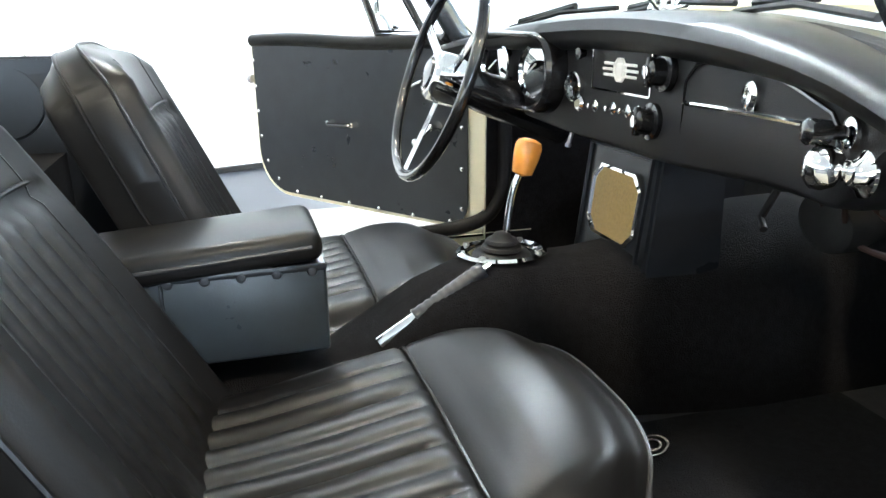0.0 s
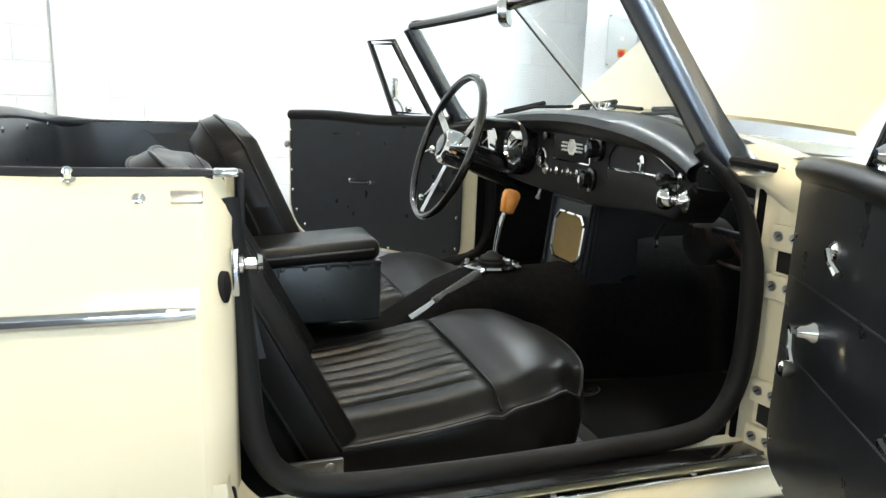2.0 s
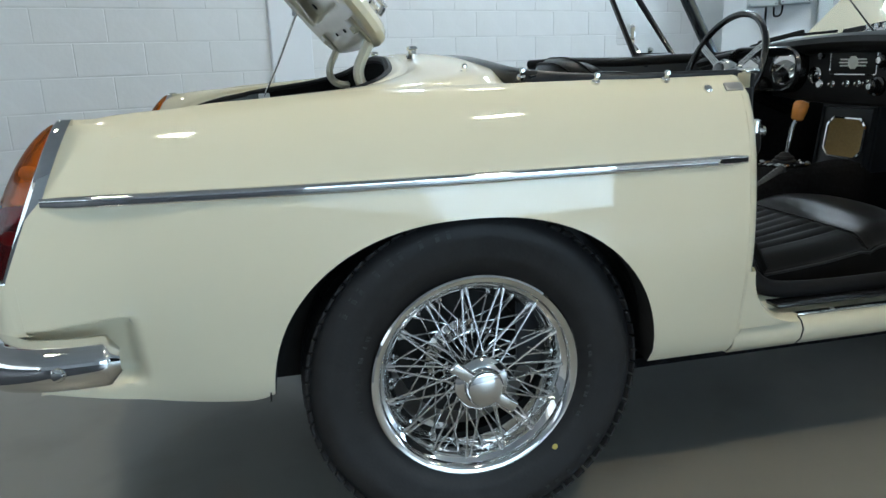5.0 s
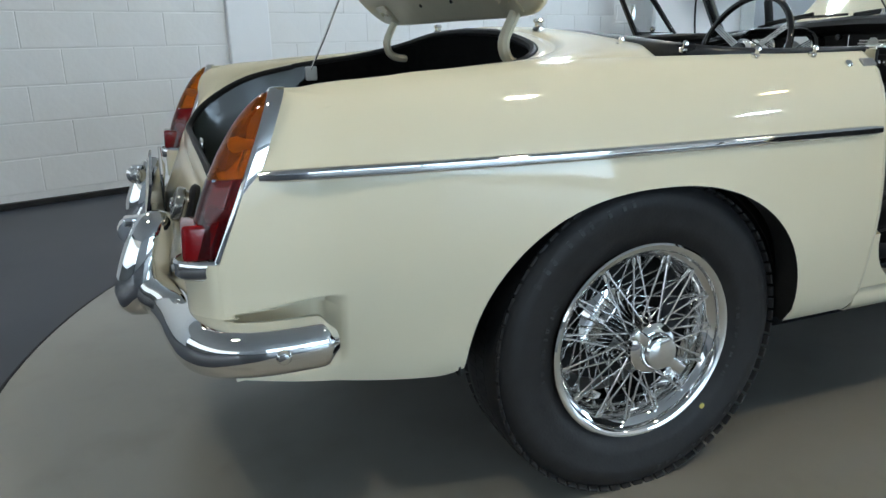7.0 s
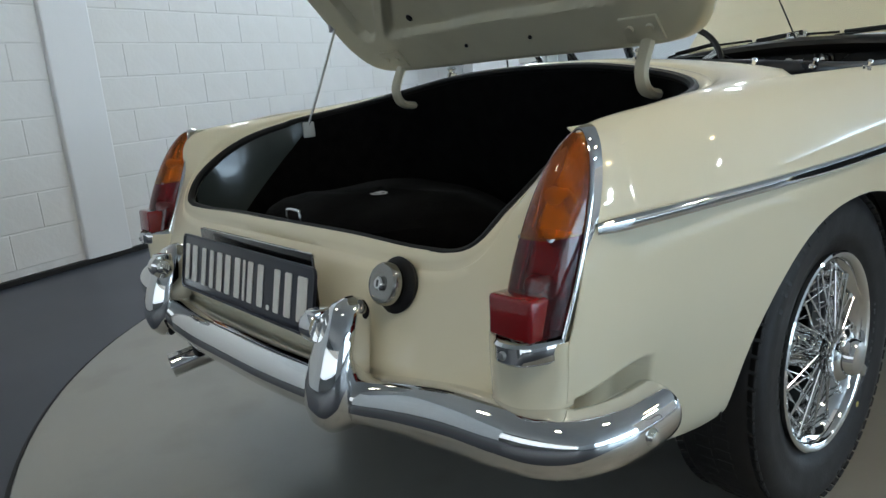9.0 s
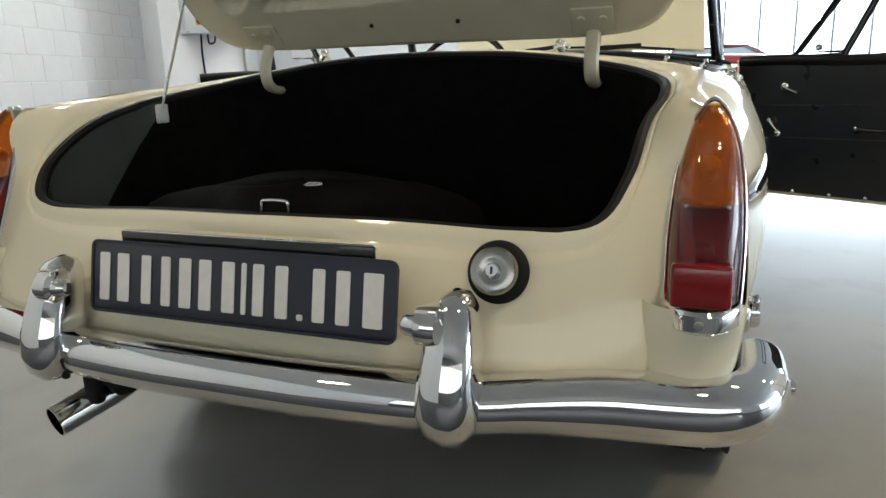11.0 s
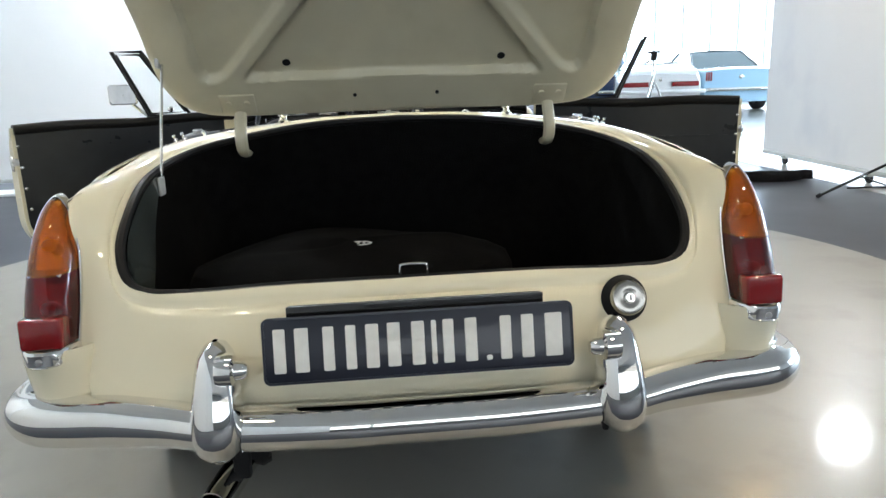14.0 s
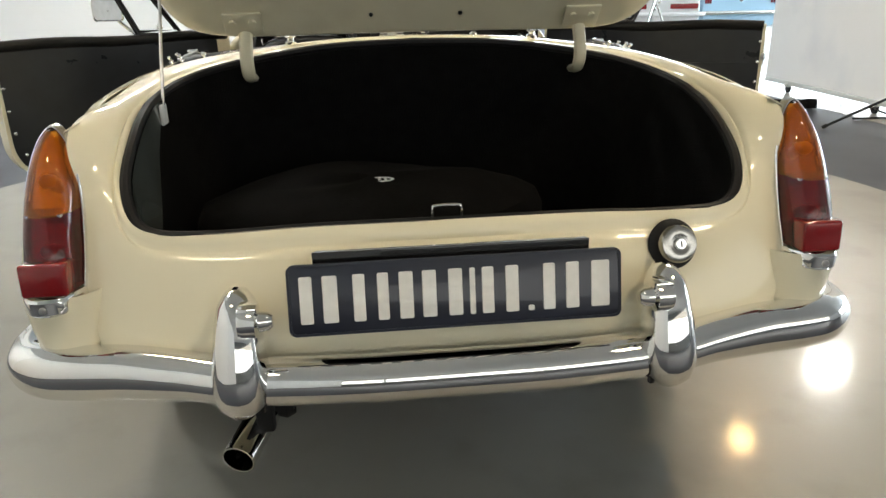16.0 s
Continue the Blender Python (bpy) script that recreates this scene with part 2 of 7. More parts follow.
def catmull(pts, n, closed=False):
    """n points for each span of a smooth line through pts."""
    P = [np.array(p, float) for p in pts]
    out, k = [], len(P)
    for i in range(k if closed else k - 1):
        p1, p2 = P[i], P[(i + 1) % k]
        p0 = P[i - 1] if (closed or i > 0) else 2 * p1 - p2
        p3 = P[(i + 2) % k] if (closed or i + 2 < k) else 2 * p2 - p1
        for s in range(n):
            t = s / n
            out.append(0.5 * (2 * p1 + (p2 - p0) * t + (2 * p0 - 5 * p1 + 4 * p2 - p3) * t * t + (3 * p1 - p0 - 3 * p2 + p3) * t**3))
    if not closed:
        out.append(P[-1])
    return out


def add_tube(bm, pts, r, n=8, closed=False, cap=True, scale2=1.0):
    """A round bar along pts; r may be a number or a list."""
    P = [Vector(p) for p in pts]
    rings, up = [], None
    for i, p in enumerate(P):
        a = P[i - 1] if (i > 0 or closed) else p
        b = P[(i + 1) % len(P)] if (i + 1 < len(P) or closed) else p
        d = (b - a).normalized()
        if up is None:
            up = Vector((0, 0, 1)) if abs(d.z) < 0.9 else Vector((1, 0, 0))
        side = d.cross(up).normalized()
        up = side.cross(d).normalized()
        rr = r[i] if isinstance(r, (list, tuple)) else r
        rings.append([bm.verts.new(p + side * math.cos(2 * math.pi * k / n) * rr + up * math.sin(2 * math.pi * k / n) * rr * scale2) for k in range(n)])
    for i in range(len(rings) if closed else len(rings) - 1):
        A, B = rings[i], rings[(i + 1) % len(rings)]
        for k in range(n):
            bm.faces.new((A[k], A[(k + 1) % n], B[(k + 1) % n], B[k]))
    if cap and not closed:
        bm.faces.new(rings[0][::-1])
        bm.faces.new(rings[-1])
    return bm


def tube(pts, r, n=8, closed=False, scale2=1.0):
    return add_tube(bmesh.new(), pts, r, n, closed, True, scale2)


def add_lathe(bm, profile, m=None, n=32, closed=False):
    """Turns (radius, height) pairs about the z axis; m places it."""
    rings = []
    for r, h in profile:
        rings.append([bm.verts.new((r * math.cos(2 * math.pi * k / n), r * math.sin(2 * math.pi * k / n), h)) for k in range(n)])
    pairs = list(zip(rings, rings[1:])) + ([(rings[-1], rings[0])] if closed else [])
    for A, B in pairs:
        for k in range(n):
            bm.faces.new((A[k], A[(k + 1) % n], B[(k + 1) % n], B[k]))
    if not closed:
        if profile[0][0] > 1e-5:
            bm.faces.new(rings[0][::-1])
        if profile[-1][0] > 1e-5:
            bm.faces.new(rings[-1])
    vs = [v for ring in rings for v in ring]
    bmesh.ops.remove_doubles(bm, verts=vs, dist=1e-6)
    if m is not None:
        alive = [v for v in vs if v.is_valid]
        bmesh.ops.transform(bm, matrix=m, verts=alive)
    return bm


def lathe(profile, m=None, n=32, closed=False):
    return add_lathe(bmesh.new(), profile, m, n, closed)


def add_grid(bm, rows, thick=None, closed_u=False):
    """Quads over rows of points. thick: a vector or a number along -normal gives it a back and rims."""
    V = [[bm.verts.new(p) for p in row] for row in rows]
    faces = []
    for a, b in zip(V, V[1:]):
        k = len(a)
        for i in range(k if closed_u else k - 1):
            j = (i + 1) % k
            try:
                faces.append(bm.faces.new((a[i], a[j], b[j], b[i])))
            except ValueError:
                pass
    if thick:
        bmesh.ops.recalc_face_normals(bm, faces=faces)
        bmesh.ops.solidify(bm, geom=faces, thickness=thick)
    return bm


def grid(rows, thick=None, closed_u=False):
    return add_grid(bmesh.new(), rows, thick, closed_u)


def add_prism(bm, poly, axis, a, b, bevel=0.0, m=None, seg=2):
    """A flat outline (2D points) pushed along an axis from a to b."""
    def at(p, h):
        return {"x": (h, p[0], p[1]), "y": (p[0], h, p[1]), "z": (p[0], p[1], h)}[axis]
    lo, hi = [bm.verts.new(at(p, a)) for p in poly], [bm.verts.new(at(p, b)) for p in poly]
    f1, f2 = bm.faces.new(lo[::-1]), bm.faces.new(hi)
    k = len(poly)
    for i in range(k):
        bm.faces.new((lo[i], lo[(i + 1) % k], hi[(i + 1) % k], hi[i]))
    vs = lo + hi
    if bevel > 0:
        es = list(f1.edges) + list(f2.edges)
        r = bmesh.ops.bevel(bm, geom=es, offset=bevel, segments=seg, profile=0.5, affect="EDGES")
        vs = [v for v in bm.verts if v in set(r["verts"]) or v in set(vs)] if m is not None else vs
    if m is not None:
        bmesh.ops.transform(bm, matrix=m, verts=list({v for v in vs if v.is_valid}))
    return bm


def prism(poly, axis, a, b, bevel=0.0, m=None, seg=2):
    bm = add_prism(bmesh.new(), poly, axis, a, b, bevel, None, seg)
    if m is not None:
        bmesh.ops.transform(bm, matrix=m, verts=bm.verts[:])
    return bm


def rounded(x0, y0, x1, y1, r, n=5):
    out = []
    for cx, cy, a in ((x1 - r, y1 - r, 0), (x0 + r, y1 - r, 90), (x0 + r, y0 + r, 180), (x1 - r, y0 + r, 270)):
        for k in range(n + 1):
            t = radians(a + 90 * k / n)
            out.append((cx + r * math.cos(t), cy + r * math.sin(t)))
    return out


def toward(p, d):
    """A pose at p whose z axis points along d."""
    return Matrix.Translation(p) @ Vector(d).to_track_quat("Z", "Y").to_matrix().to_4x4()


# ---- the hall ----
TURN_C, TURN_R = (0.0, 1.2), 2.5
tagged(finish(box(2.0, 6.0, -0.06, 27, 29, 0.12), "floor", FLOOR, smooth=False), "grey glossy epoxy floor of the showroom", "floor", kind="structure")
tagged(finish(lathe([(0.0, 0.0), (TURN_R, 0.0), (TURN_R, 0.010), (TURN_R - 0.004, 0.012), (0.0, 0.012)], pose(*TURN_C, 0), 128), "turntable", DISC, smooth=False), "round pale grey turntable set into the floor", "turntable", kind="structure")
tagged(finish(lathe([(TURN_R + 0.002, 0.001), (TURN_R + 0.014, 0.001), (TURN_R + 0.014, 0.006), (TURN_R + 0.002, 0.010)], pose(*TURN_C, 0), 128, True), "turntable_gap_ring", RUBBER), "dark ring round the turntable", "trim", kind="structure")
tagged(finish(box(2.0, 6.0, 3.5, 27, 29, 0.2), "ceiling", CEIL, smooth=False), "white ceiling", "ceiling", kind="structure")

# painted block wall, turned against the car
WALL_M = Matrix.Translation((-3.42, 0.0, 0)) @ Matrix.Rotation(radians(19.0), 4, "Z")   # local y runs along the wall, local +x faces the car
wall_w = tagged(finish(box(-0.16, 1.5, 1.7, 0.28, 17, 3.4), "wall_west", MORTAR, smooth=False), "white painted block wall", "wall", kind="structure")
wall_w.matrix_basis = WALL_M
# plain pier in the wall
pier = tagged(finish(box(-0.012, -0.185, 1.7, 0.05, 0.30, 3.4, 0.010), "wall_pier", PLASTER, smooth=False), "smooth white painted pier in the block wall", "wall", kind="structure")
pier.matrix_basis = WALL_M
skirt = tagged(finish(box(-0.004, 1.5, 0.016, 0.04, 15, 0.032, 0.004), "baseboard", DARKGREY, smooth=False), "dark strip at the foot of the wall", "baseboard", kind="structure")
skirt.matrix_basis = WALL_M
for nm, c, s in (("wall_north", (2, 18.5, 0.3), (27, 0.2, 0.6)), ("wall_east", (13.5, 6, 0.25), (0.2, 27, 0.5)), ("wall_southeast", (13.5, -4.6, 1.7), (0.22, 6.0, 3.38)), ("wall_east_head", (13.5, 6, 3.2), (0.2, 27, 0.4)), ("wall_north_head", (2, 18.5, 3.3), (27, 0.2, 0.2)), ("wall_west_far", (-10.0, 12.0, 1.7), (0.2, 13.0, 3.4))):
    tagged(finish(box(*c, *s), nm, PLASTER, smooth=False), "plain white wall", "wall", kind="structure")
# unseen rear wall, kept dark for the dark band reflected in chrome
tagged(finish(box(2, -7.4, 0.6, 27, 0.2, 1.2), "unseen_wall_south", REAR_DARK, smooth=False), "unseen rear wall of the hall, dark for reflections in the chrome", "wall", kind="structure")
tagged(finish(box(2, -7.4, 3.24, 27, 0.2, 0.32), "unseen_head_south", REAR_DARK, smooth=False), "unseen dark head above the added rear glazing", "wall", kind="structure")
# glowing sheet added behind the rear, reflected in bumper and trim
tagged(finish(box(2, -8.6, 2.0, 32, 0.05, 5.5), "added_glow_south", REAR_GLOW, smooth=False), "added glowing sheet behind the unseen rear glazing, for chrome reflections", "backdrop", kind="structure")
tagged(finish(box(2, 19.8, 2.0, 32, 0.05, 5.5), "backdrop_north", OUTSIDE, smooth=False), "bright daylight outside the glazing", "backdrop", kind="structure")
tagged(finish(box(14.8, 6, 2.0, 0.05, 30, 5.5), "backdrop_east", OUTSIDE, smooth=False), "bright daylight outside the glazing", "backdrop", kind="structure")

# ---- the car: shape ----
def sgn(v):
    return -1.0 if v < 0 else 1.0


def arch_z(y):
    """Lower edge of the rear wing with its wheel arch."""
    if abs(y + 0.012) < 0.352:
        return 0.312 + 0.320 * (1 - (abs(y + 0.012) / 0.352) ** 2.3) ** (1 / 2.3)
    if y > 0:
        return 0.312
    t = (-0.364 - y)
    return 0.316 + 0.055 * min(1.0, t / 0.44) ** 2.0 + 0.016 * max(0.0, 1 - t / 0.05) ** 2


SEC_F = [(0.690, 0.300), (0.722, 0.345), (0.740, 0.45), (0.745, 0.56), (0.732, 0.70), (0.716, 0.765), (0.694, 0.812), (0.668, 0.838), (0.650, 0.846)]
SEC_M = [(0.690, 0.300), (0.722, 0.345), (0.742, 0.45), (0.746, 0.56), (0.730, 0.70), (0.705, 0.775), (0.675, 0.820), (0.645, 0.842), (0.620, 0.847)]
SEC_R = [(0.610, 0.300), (0.640, 0.345), (0.668, 0.45), (0.686, 0.56), (0.682, 0.69), (0.668, 0.735), (0.650, 0.775), (0.630, 0.805), (0.606, 0.818)]


def section(y, n=6):
    if y >= 0:
        t = min(1.0, y / 0.5)
        A, B = SEC_M, SEC_F
    else:
        t = min(1.0, (-y / 0.68))
        t = t * t * (1.2 - 0.2 * t)
        A, B = SEC_M, SEC_R
    low = t if y >= 0 else min(1.0, -y / 0.62) ** 1.3   # the foot of the wing tucks in sooner
    pts = []
    for a, b in zip(A, B):
        k = low + (t - low) * smooth(0.50, 0.66, a[1])
        pts.append(((1 - k) * a[0] + k * b[0], (1 - t) * a[1] + t * b[1]))
    return catmull(pts, n)


def at_height(sec, z):
    for a, b in zip(sec, sec[1:]):
        if a[1] <= z <= b[1] + 1e-9:
            k = (z - a[1]) / max(1e-9, b[1] - a[1])
            return a[0] + k * (b[0] - a[0])
    return sec[0][0] if z < sec[0][1] else sec[-1][0]


def smooth(a, b, v):
    t = min(1.0, max(0.0, (v - a) / (b - a)))
    return t * t * (3 - 2 * t)


def tail_y(z):
    """Rear edge of the wing: the slanted line of the tail lamp, upright below it."""
    pts = [(0.30, -0.738), (0.50, -0.752), (0.566, -0.756), (0.69, -0.702), (0.78, -0.658), (0.822, -0.636)]
    for a, b in zip(pts, pts[1:]):
        if z <= b[0]:
            k = max(0.0, (z - a[0]) / (b[0] - a[0]))
            return a[1] + k * (b[1] - a[1])
    return pts[-1][1]


def wing_columns():
    ys = [-0.82 + 0.455 * (i / 26) for i in range(26)]
    ys += [-0.012 - 0.3521 * math.cos(math.pi * i / 44) for i in range(45)]
    ys += [0.3401 + 0.172 * (i / 7) for i in range(1, 8)]
    return ys


def wing_rows(nz=44):
    rows = []
    for y in wing_columns():
        sec = section(y)
        zb, zt = arch_z(y), sec[-1][1]
        col = []
        for k in range(nz + 1):
            z = zb + (zt - zb) * (k / nz)
            if y < -0.47:   # closer rows along the edge above the bumper end
                z = np.interp(k, [0, 12, 20, nz], [zb, 0.480, 0.506, zt])
            # the last steps follow the rounded crest by arc
            x = at_height(sec, z)
            yy = y
            if y < -0.42:
                w = (-0.42 - y) / 0.40
                yy = -0.42 + (tail_y(z) + 0.42) * w
                # rounded towards the tail
                x -= 0.003 * smooth(0.60, 0.70, z) * max(0.0, w - 0.72) ** 2 / 0.0784
                # hollow for the end of the bumper
                x -= 0.040 * smooth(-0.576, -0.594, yy) * smooth(0.492, 0.484, z - 0.010 * smooth(-0.72, -0.60, yy)) * smooth(0.372, 0.395, z)
            col.append((x, yy, z))
        # crest rolls inward
        rows.append(col)
    return rows


car = tagged(empty("sports_car", pose(0, 1.15, 0.0)), "cream two-seat roadster with chrome trim, doors, bonnet and boot lid open", "car")
CAR_INV = Matrix.Translation((0, -1.15, 0))


def cpart(name, bm, material, parent=None, label="", smooth=True, angle=40):
    """A part of the car; meshes are written in world places."""
    ob = finish(bm, name, material, None, label, smooth, angle)
    ob.parent = parent or car
    ob.matrix_parent_inverse = Matrix() if parent else CAR_INV
    return ob


rows = wing_rows()
for s, nm in ((1, "right"), (-1, "left")):
    bm = grid([[(s * p[0], p[1], p[2]) for p in col] for col in rows], 0.002)
    cpart("rear_wing", bm, CREAM, label="glossy cream rear wing with round wheel arch", angle=60)
    lip = [c[0] for c in rows if abs(c[0][1] + 0.012) < 0.353]
    cpart("arch_lip", grid([[(s * (p[0] - dx), p[1] + (0.012 - 0.02 * (p[1] > 0)) * dx * 6, p[2] + 0.25 * dx) for p in lip] for dx in (0.0005, 0.012, 0.055)], 0.001), DARKGREY)

# boot surround and tail panel, one ring round the opening
RING = [  # inner edge, outer edge; from the middle of the tail to the middle of the deck
    ((0.0, -0.740, 0.655), (0.0, -0.832, 0.465)), ((0.22, -0.739, 0.655), (0.26, -0.828, 0.465)), ((0.400, -0.738, 0.651), (0.52, -0.800, 0.470)),
    ((0.500, -0.731, 0.663), (0.588, -0.757, 0.560)), ((0.538, -0.676, 0.720), (0.5905, -0.700, 0.690)), ((0.548, -0.556, 0.783), (0.611, -0.650, 0.806)),
    ((0.560, -0.390, 0.816), (0.614, -0.41, 0.829)), ((0.537, -0.195, 0.841), (0.620, -0.08, 0.8462)), ((0.43, -0.095, 0.868), (0.520, 0.088, 0.864)),
    ((0.22, -0.062, 0.897), (0.25, 0.112, 0.890)), ((0.0, -0.055, 0.905), (0.0, 0.116, 0.898))]


def ring_lines():
    inner = catmull([a for a, _ in RING], 6)
    outer = catmull([b for _, b in RING], 6)
    return inner, outer


def full(line):
    return [tuple(p) for p in line] + [(-p[0], p[1], p[2]) for p in line[-2:0:-1]]


ri, ro = ring_lines()
loops = []
for t in (0.0, 0.05, 0.10, 0.14, 0.17, 0.20, 0.27, 0.38, 0.52, 0.68, 0.85, 1.0):
    cur = []
    for i, (a, b) in enumerate(zip(ri, ro)):
        a, b = np.array(a), np.array(b)
        p = a + (b - a) * t
        rear = max(0.0, 1 - i / 22.0)
        bulge = math.sin(math.pi * t) ** 0.8
        p = p + np.array([0, -0.012 * rear * bulge, 0.010 * bulge * (1 - 0.3 * rear)])
        fold = math.exp(-((t - 0.15) / 0.030) ** 2)   # pressed groove outside the flange
        p = p + np.array([0, 0.007 * rear * fold, -0.0065 * fold])
        cur.append(p)
    loops.append(full(cur))
inner_drop = [(p[0] * 0.985, p[1] * 1.0 + (0.008 if p[1] < -0.5 else -0.004), p[2] - 0.022) for p in loops[0]]
under = [(p[0] + math.copysign(min(0.03, abs(p[0])), p[0]), p[1] + 0.025, p[2] - 0.030) for p in loops[-1]]
cpart("boot_surround", grid([inner_drop] + loops + [under], 0.002, True), CREAM, label="glossy cream tail panel and deck round the boot opening", angle=55)

# rubber seal round the opening
seal = [(p[0] * 0.986, p[1] + (0.007 if p[1] < -0.4 else -0.006), p[2] - 0.006) for p in loops[0]]
cpart("boot_seal", tube(seal, 0.0095, 8, True), RUBBER)

# corner below each tail lamp
for s in (1, -1):
    pts = []
    for z, g in ((0.484, 0.80), (0.484, 0.93), (0.487, 0.98), (0.494, 1.0), (0.515, 1.0), (0.545, 1.0), (0.566, 0.995), (0.576, 0.97)):
        xw = at_height(section(-0.742), z)
        line = catmull([(0.552, -0.738), (0.566, -0.768), (0.585, -0.788), (0.610, -0.799), (0.636, -0.798), (0.657, -0.786), (xw - 0.0050, -0.768), (xw - 0.0006, -0.752), (xw + 0.0006, -0.738)], 4)
        pts.append([(s * (0.61 + (p[0] - 0.61) * (0.5 + 0.5 * g)), -0.70 + (p[1] + 0.70) * g, z) for p in line])
    cpart("tail_corner_panel", grid(pts, 0.0015), CREAM, label="rounded cream corner below the tail lamp", angle=60)
    cpart("corner_seam", tube([(s * 0.630, -0.7985, 0.512), (s * 0.629, -0.7985, 0.548)], 0.0008, 5), DARKGREY)

# boot tub
def tub():
    rim = [(p[0] * 0.975, p[1] + (0.014 if p[1] < -0.4 else -0.010), p[2] - 0.010) for p in loops[0]]
    def lean(p, d):
        return p[0] - math.copysign(d * smooth(0.40, 0.53, abs(p[0])), p[0])
    mid = [(lean(p, 0.009), p[1], p[2] - 0.07) for p in rim]
    knee = [(lean(p, 0.022), p[1] if p[1] < -0.4 else p[1] + 0.03, p[2] - 0.16) for p in rim]
    low = [(max(-0.495, min(0.495, p[0])) * 0.97, p[1] if p[1] < -0.4 else p[1] + 0.10, 0.39) for p in rim]
    walls = grid([rim, mid, knee, low], None, True)
    bed = bmesh.new()
    bed.faces.new([bed.verts.new(p) for p in low])
    # bare painted inner wing below the rim, its front edge slanting back to the tail
    half = [p for p in zip(rim, mid, knee) if p[0][0] > 0.40 and p[0][1] < -0.05][: len(rim) // 2]
    ks = list(range(len(half)))
    rows = []
    for a in range(13):
        t = a / 12
        line = [np.array(r) + (np.array(m) - np.array(r)) * min(1, 2 * t) if t <= 0.5 else np.array(m) + (np.array(k) - np.array(m)) * (2 * t - 1) for r, m, k in half]
        ys = [p[1] for p in line]
        k1 = np.interp(-0.335 - 0.26 * t ** 1.4, ys, ks)
        row = []
        for b in range(25):
            q = k1 * b / 24
            p = [np.interp(q, ks, [v[c] for v in line]) for c in range(3)]
            row.append((p[0] - 0.003, p[1], p[2]))
        rows.append(row)
    return walls, bed, rows


tub_walls, tub_bed, wing_panel = tub()
cpart("boot_wall", tub_walls, BOOTLINE, label="black cloth lining of the boot")
# left side only, where the painted-in reflection shows
cpart("inner_wing_panel", grid([[(-p[0], p[1], p[2]) for p in row] for row in wing_panel]), BOOT_SHEEN, label="glossy inner wing beside the boot lining, its reflection lifted into grey")
cpart("boot_mat", tub_bed, BOOTLINE, label="black boot carpet", smooth=False)

# ---- boot lid, open ----
LID_M = Matrix.Translation((0, -0.088, 0.925)) @ Matrix(((1, 0, 0, 0), (0, -math.cos(radians(48)), math.sin(radians(48)), 0), (0, math.sin(radians(48)), math.cos(radians(48)), 0), (0, 0, 0, 1)))  # local y: along the lid, local z: its outer side


LID_EDGE = [(0.0, 0.004), (0.22, 0.005), (0.40, 0.011), (0.495, 0.032), (0.543, 0.085), (0.562, 0.16), (0.566, 0.29), (0.574, 0.42), (0.570, 0.55), (0.530, 0.645), (0.43, 0.692), (0.22, 0.702), (0.0, 0.703)]


def lid_outline():
    half = catmull(LID_EDGE, 12)
    return [tuple(p) for p in half] + [(-p[0], p[1]) for p in half[-2:0:-1]]


def seg_dist(px, py, ax, ay, bx, by):
    t = max(0.0, min(1.0, ((px - ax) * (bx - ax) + (py - ay) * (by - ay)) / ((bx - ax) ** 2 + (by - ay) ** 2)))
    return math.hypot(px - ax - t * (bx - ax), py - ay - t * (by - ay))


def lid_crown(x, s):
    return 0.018 * (1 - (x / 0.6) ** 2) + 0.012 * math.sin(math.pi * min(1, max(0, s / 0.7)))


LID_RIBS = [(-0.40, 0.115, -0.03, 0.575), (0.40, 0.115, 0.03, 0.575), (-0.03, 0.575, -0.03, 0.70), (0.03, 0.575, 0.03, 0.70)]


def lid_inner_h(x, s, edge):
    """Depth of the pressed inner frame: 0 on ribs and border, sunk in the panels."""
    d = min(seg_dist(x, s, *r) for r in LID_RIBS)
    e = [d, edge - 0.080, s - 0.105]
    d = -0.010 * math.log(sum(math.exp(-v / 0.010) for v in e))  # rounded panel corners
    return 0.022 * smooth(0.016, 0.025, d)


lid_line = lid_outline()
outer_rows, inner_rows = [], []
NL = 64
for k in range(NL + 1):
    f = 1 - 0.985 * (k / NL)
    o, i = [], []
    for x, s in lid_line:
        px, ps = x * f, 0.34 + (s - 0.34) * f
        edge = (1 - f) * math.hypot(x, s - 0.34)
        o.append((px, ps, lid_crown(px, ps) - 0.012 * max(0.0, 1 - edge / 0.02) ** 2))
        i.append((px, ps, lid_crown(px, ps) - 0.034 + lid_inner_h(px, ps, edge) + 0.010 * max(0.0, 1 - edge / 0.012)))
    outer_rows.append(o)
    inner_rows.append(i)
bm = add_grid(bmesh.new(), outer_rows[::-1] + [], None, True)
bm.faces.new([bm.verts.new(p) for p in outer_rows[-1]])
boot_lid = finish(bm, "boot_lid", CREAM, None, "open cream boot lid with pressed inner frame", angle=60)
boot_lid.parent, boot_lid.matrix_parent_inverse = car, CAR_INV
boot_lid.matrix_basis = LID_M


def on_lid(name, bm, material, label="", angle=40):
    return part(name, bm, material, boot_lid, label, True, angle)


bm = add_grid(bmesh.new(), [outer_rows[0]] + inner_rows, None, True)
bm.faces.new([bm.verts.new(p) for p in inner_rows[-1]])
on_lid("inner_frame", bm, CREAM_IN, "matt cream pressed inner frame", 50)
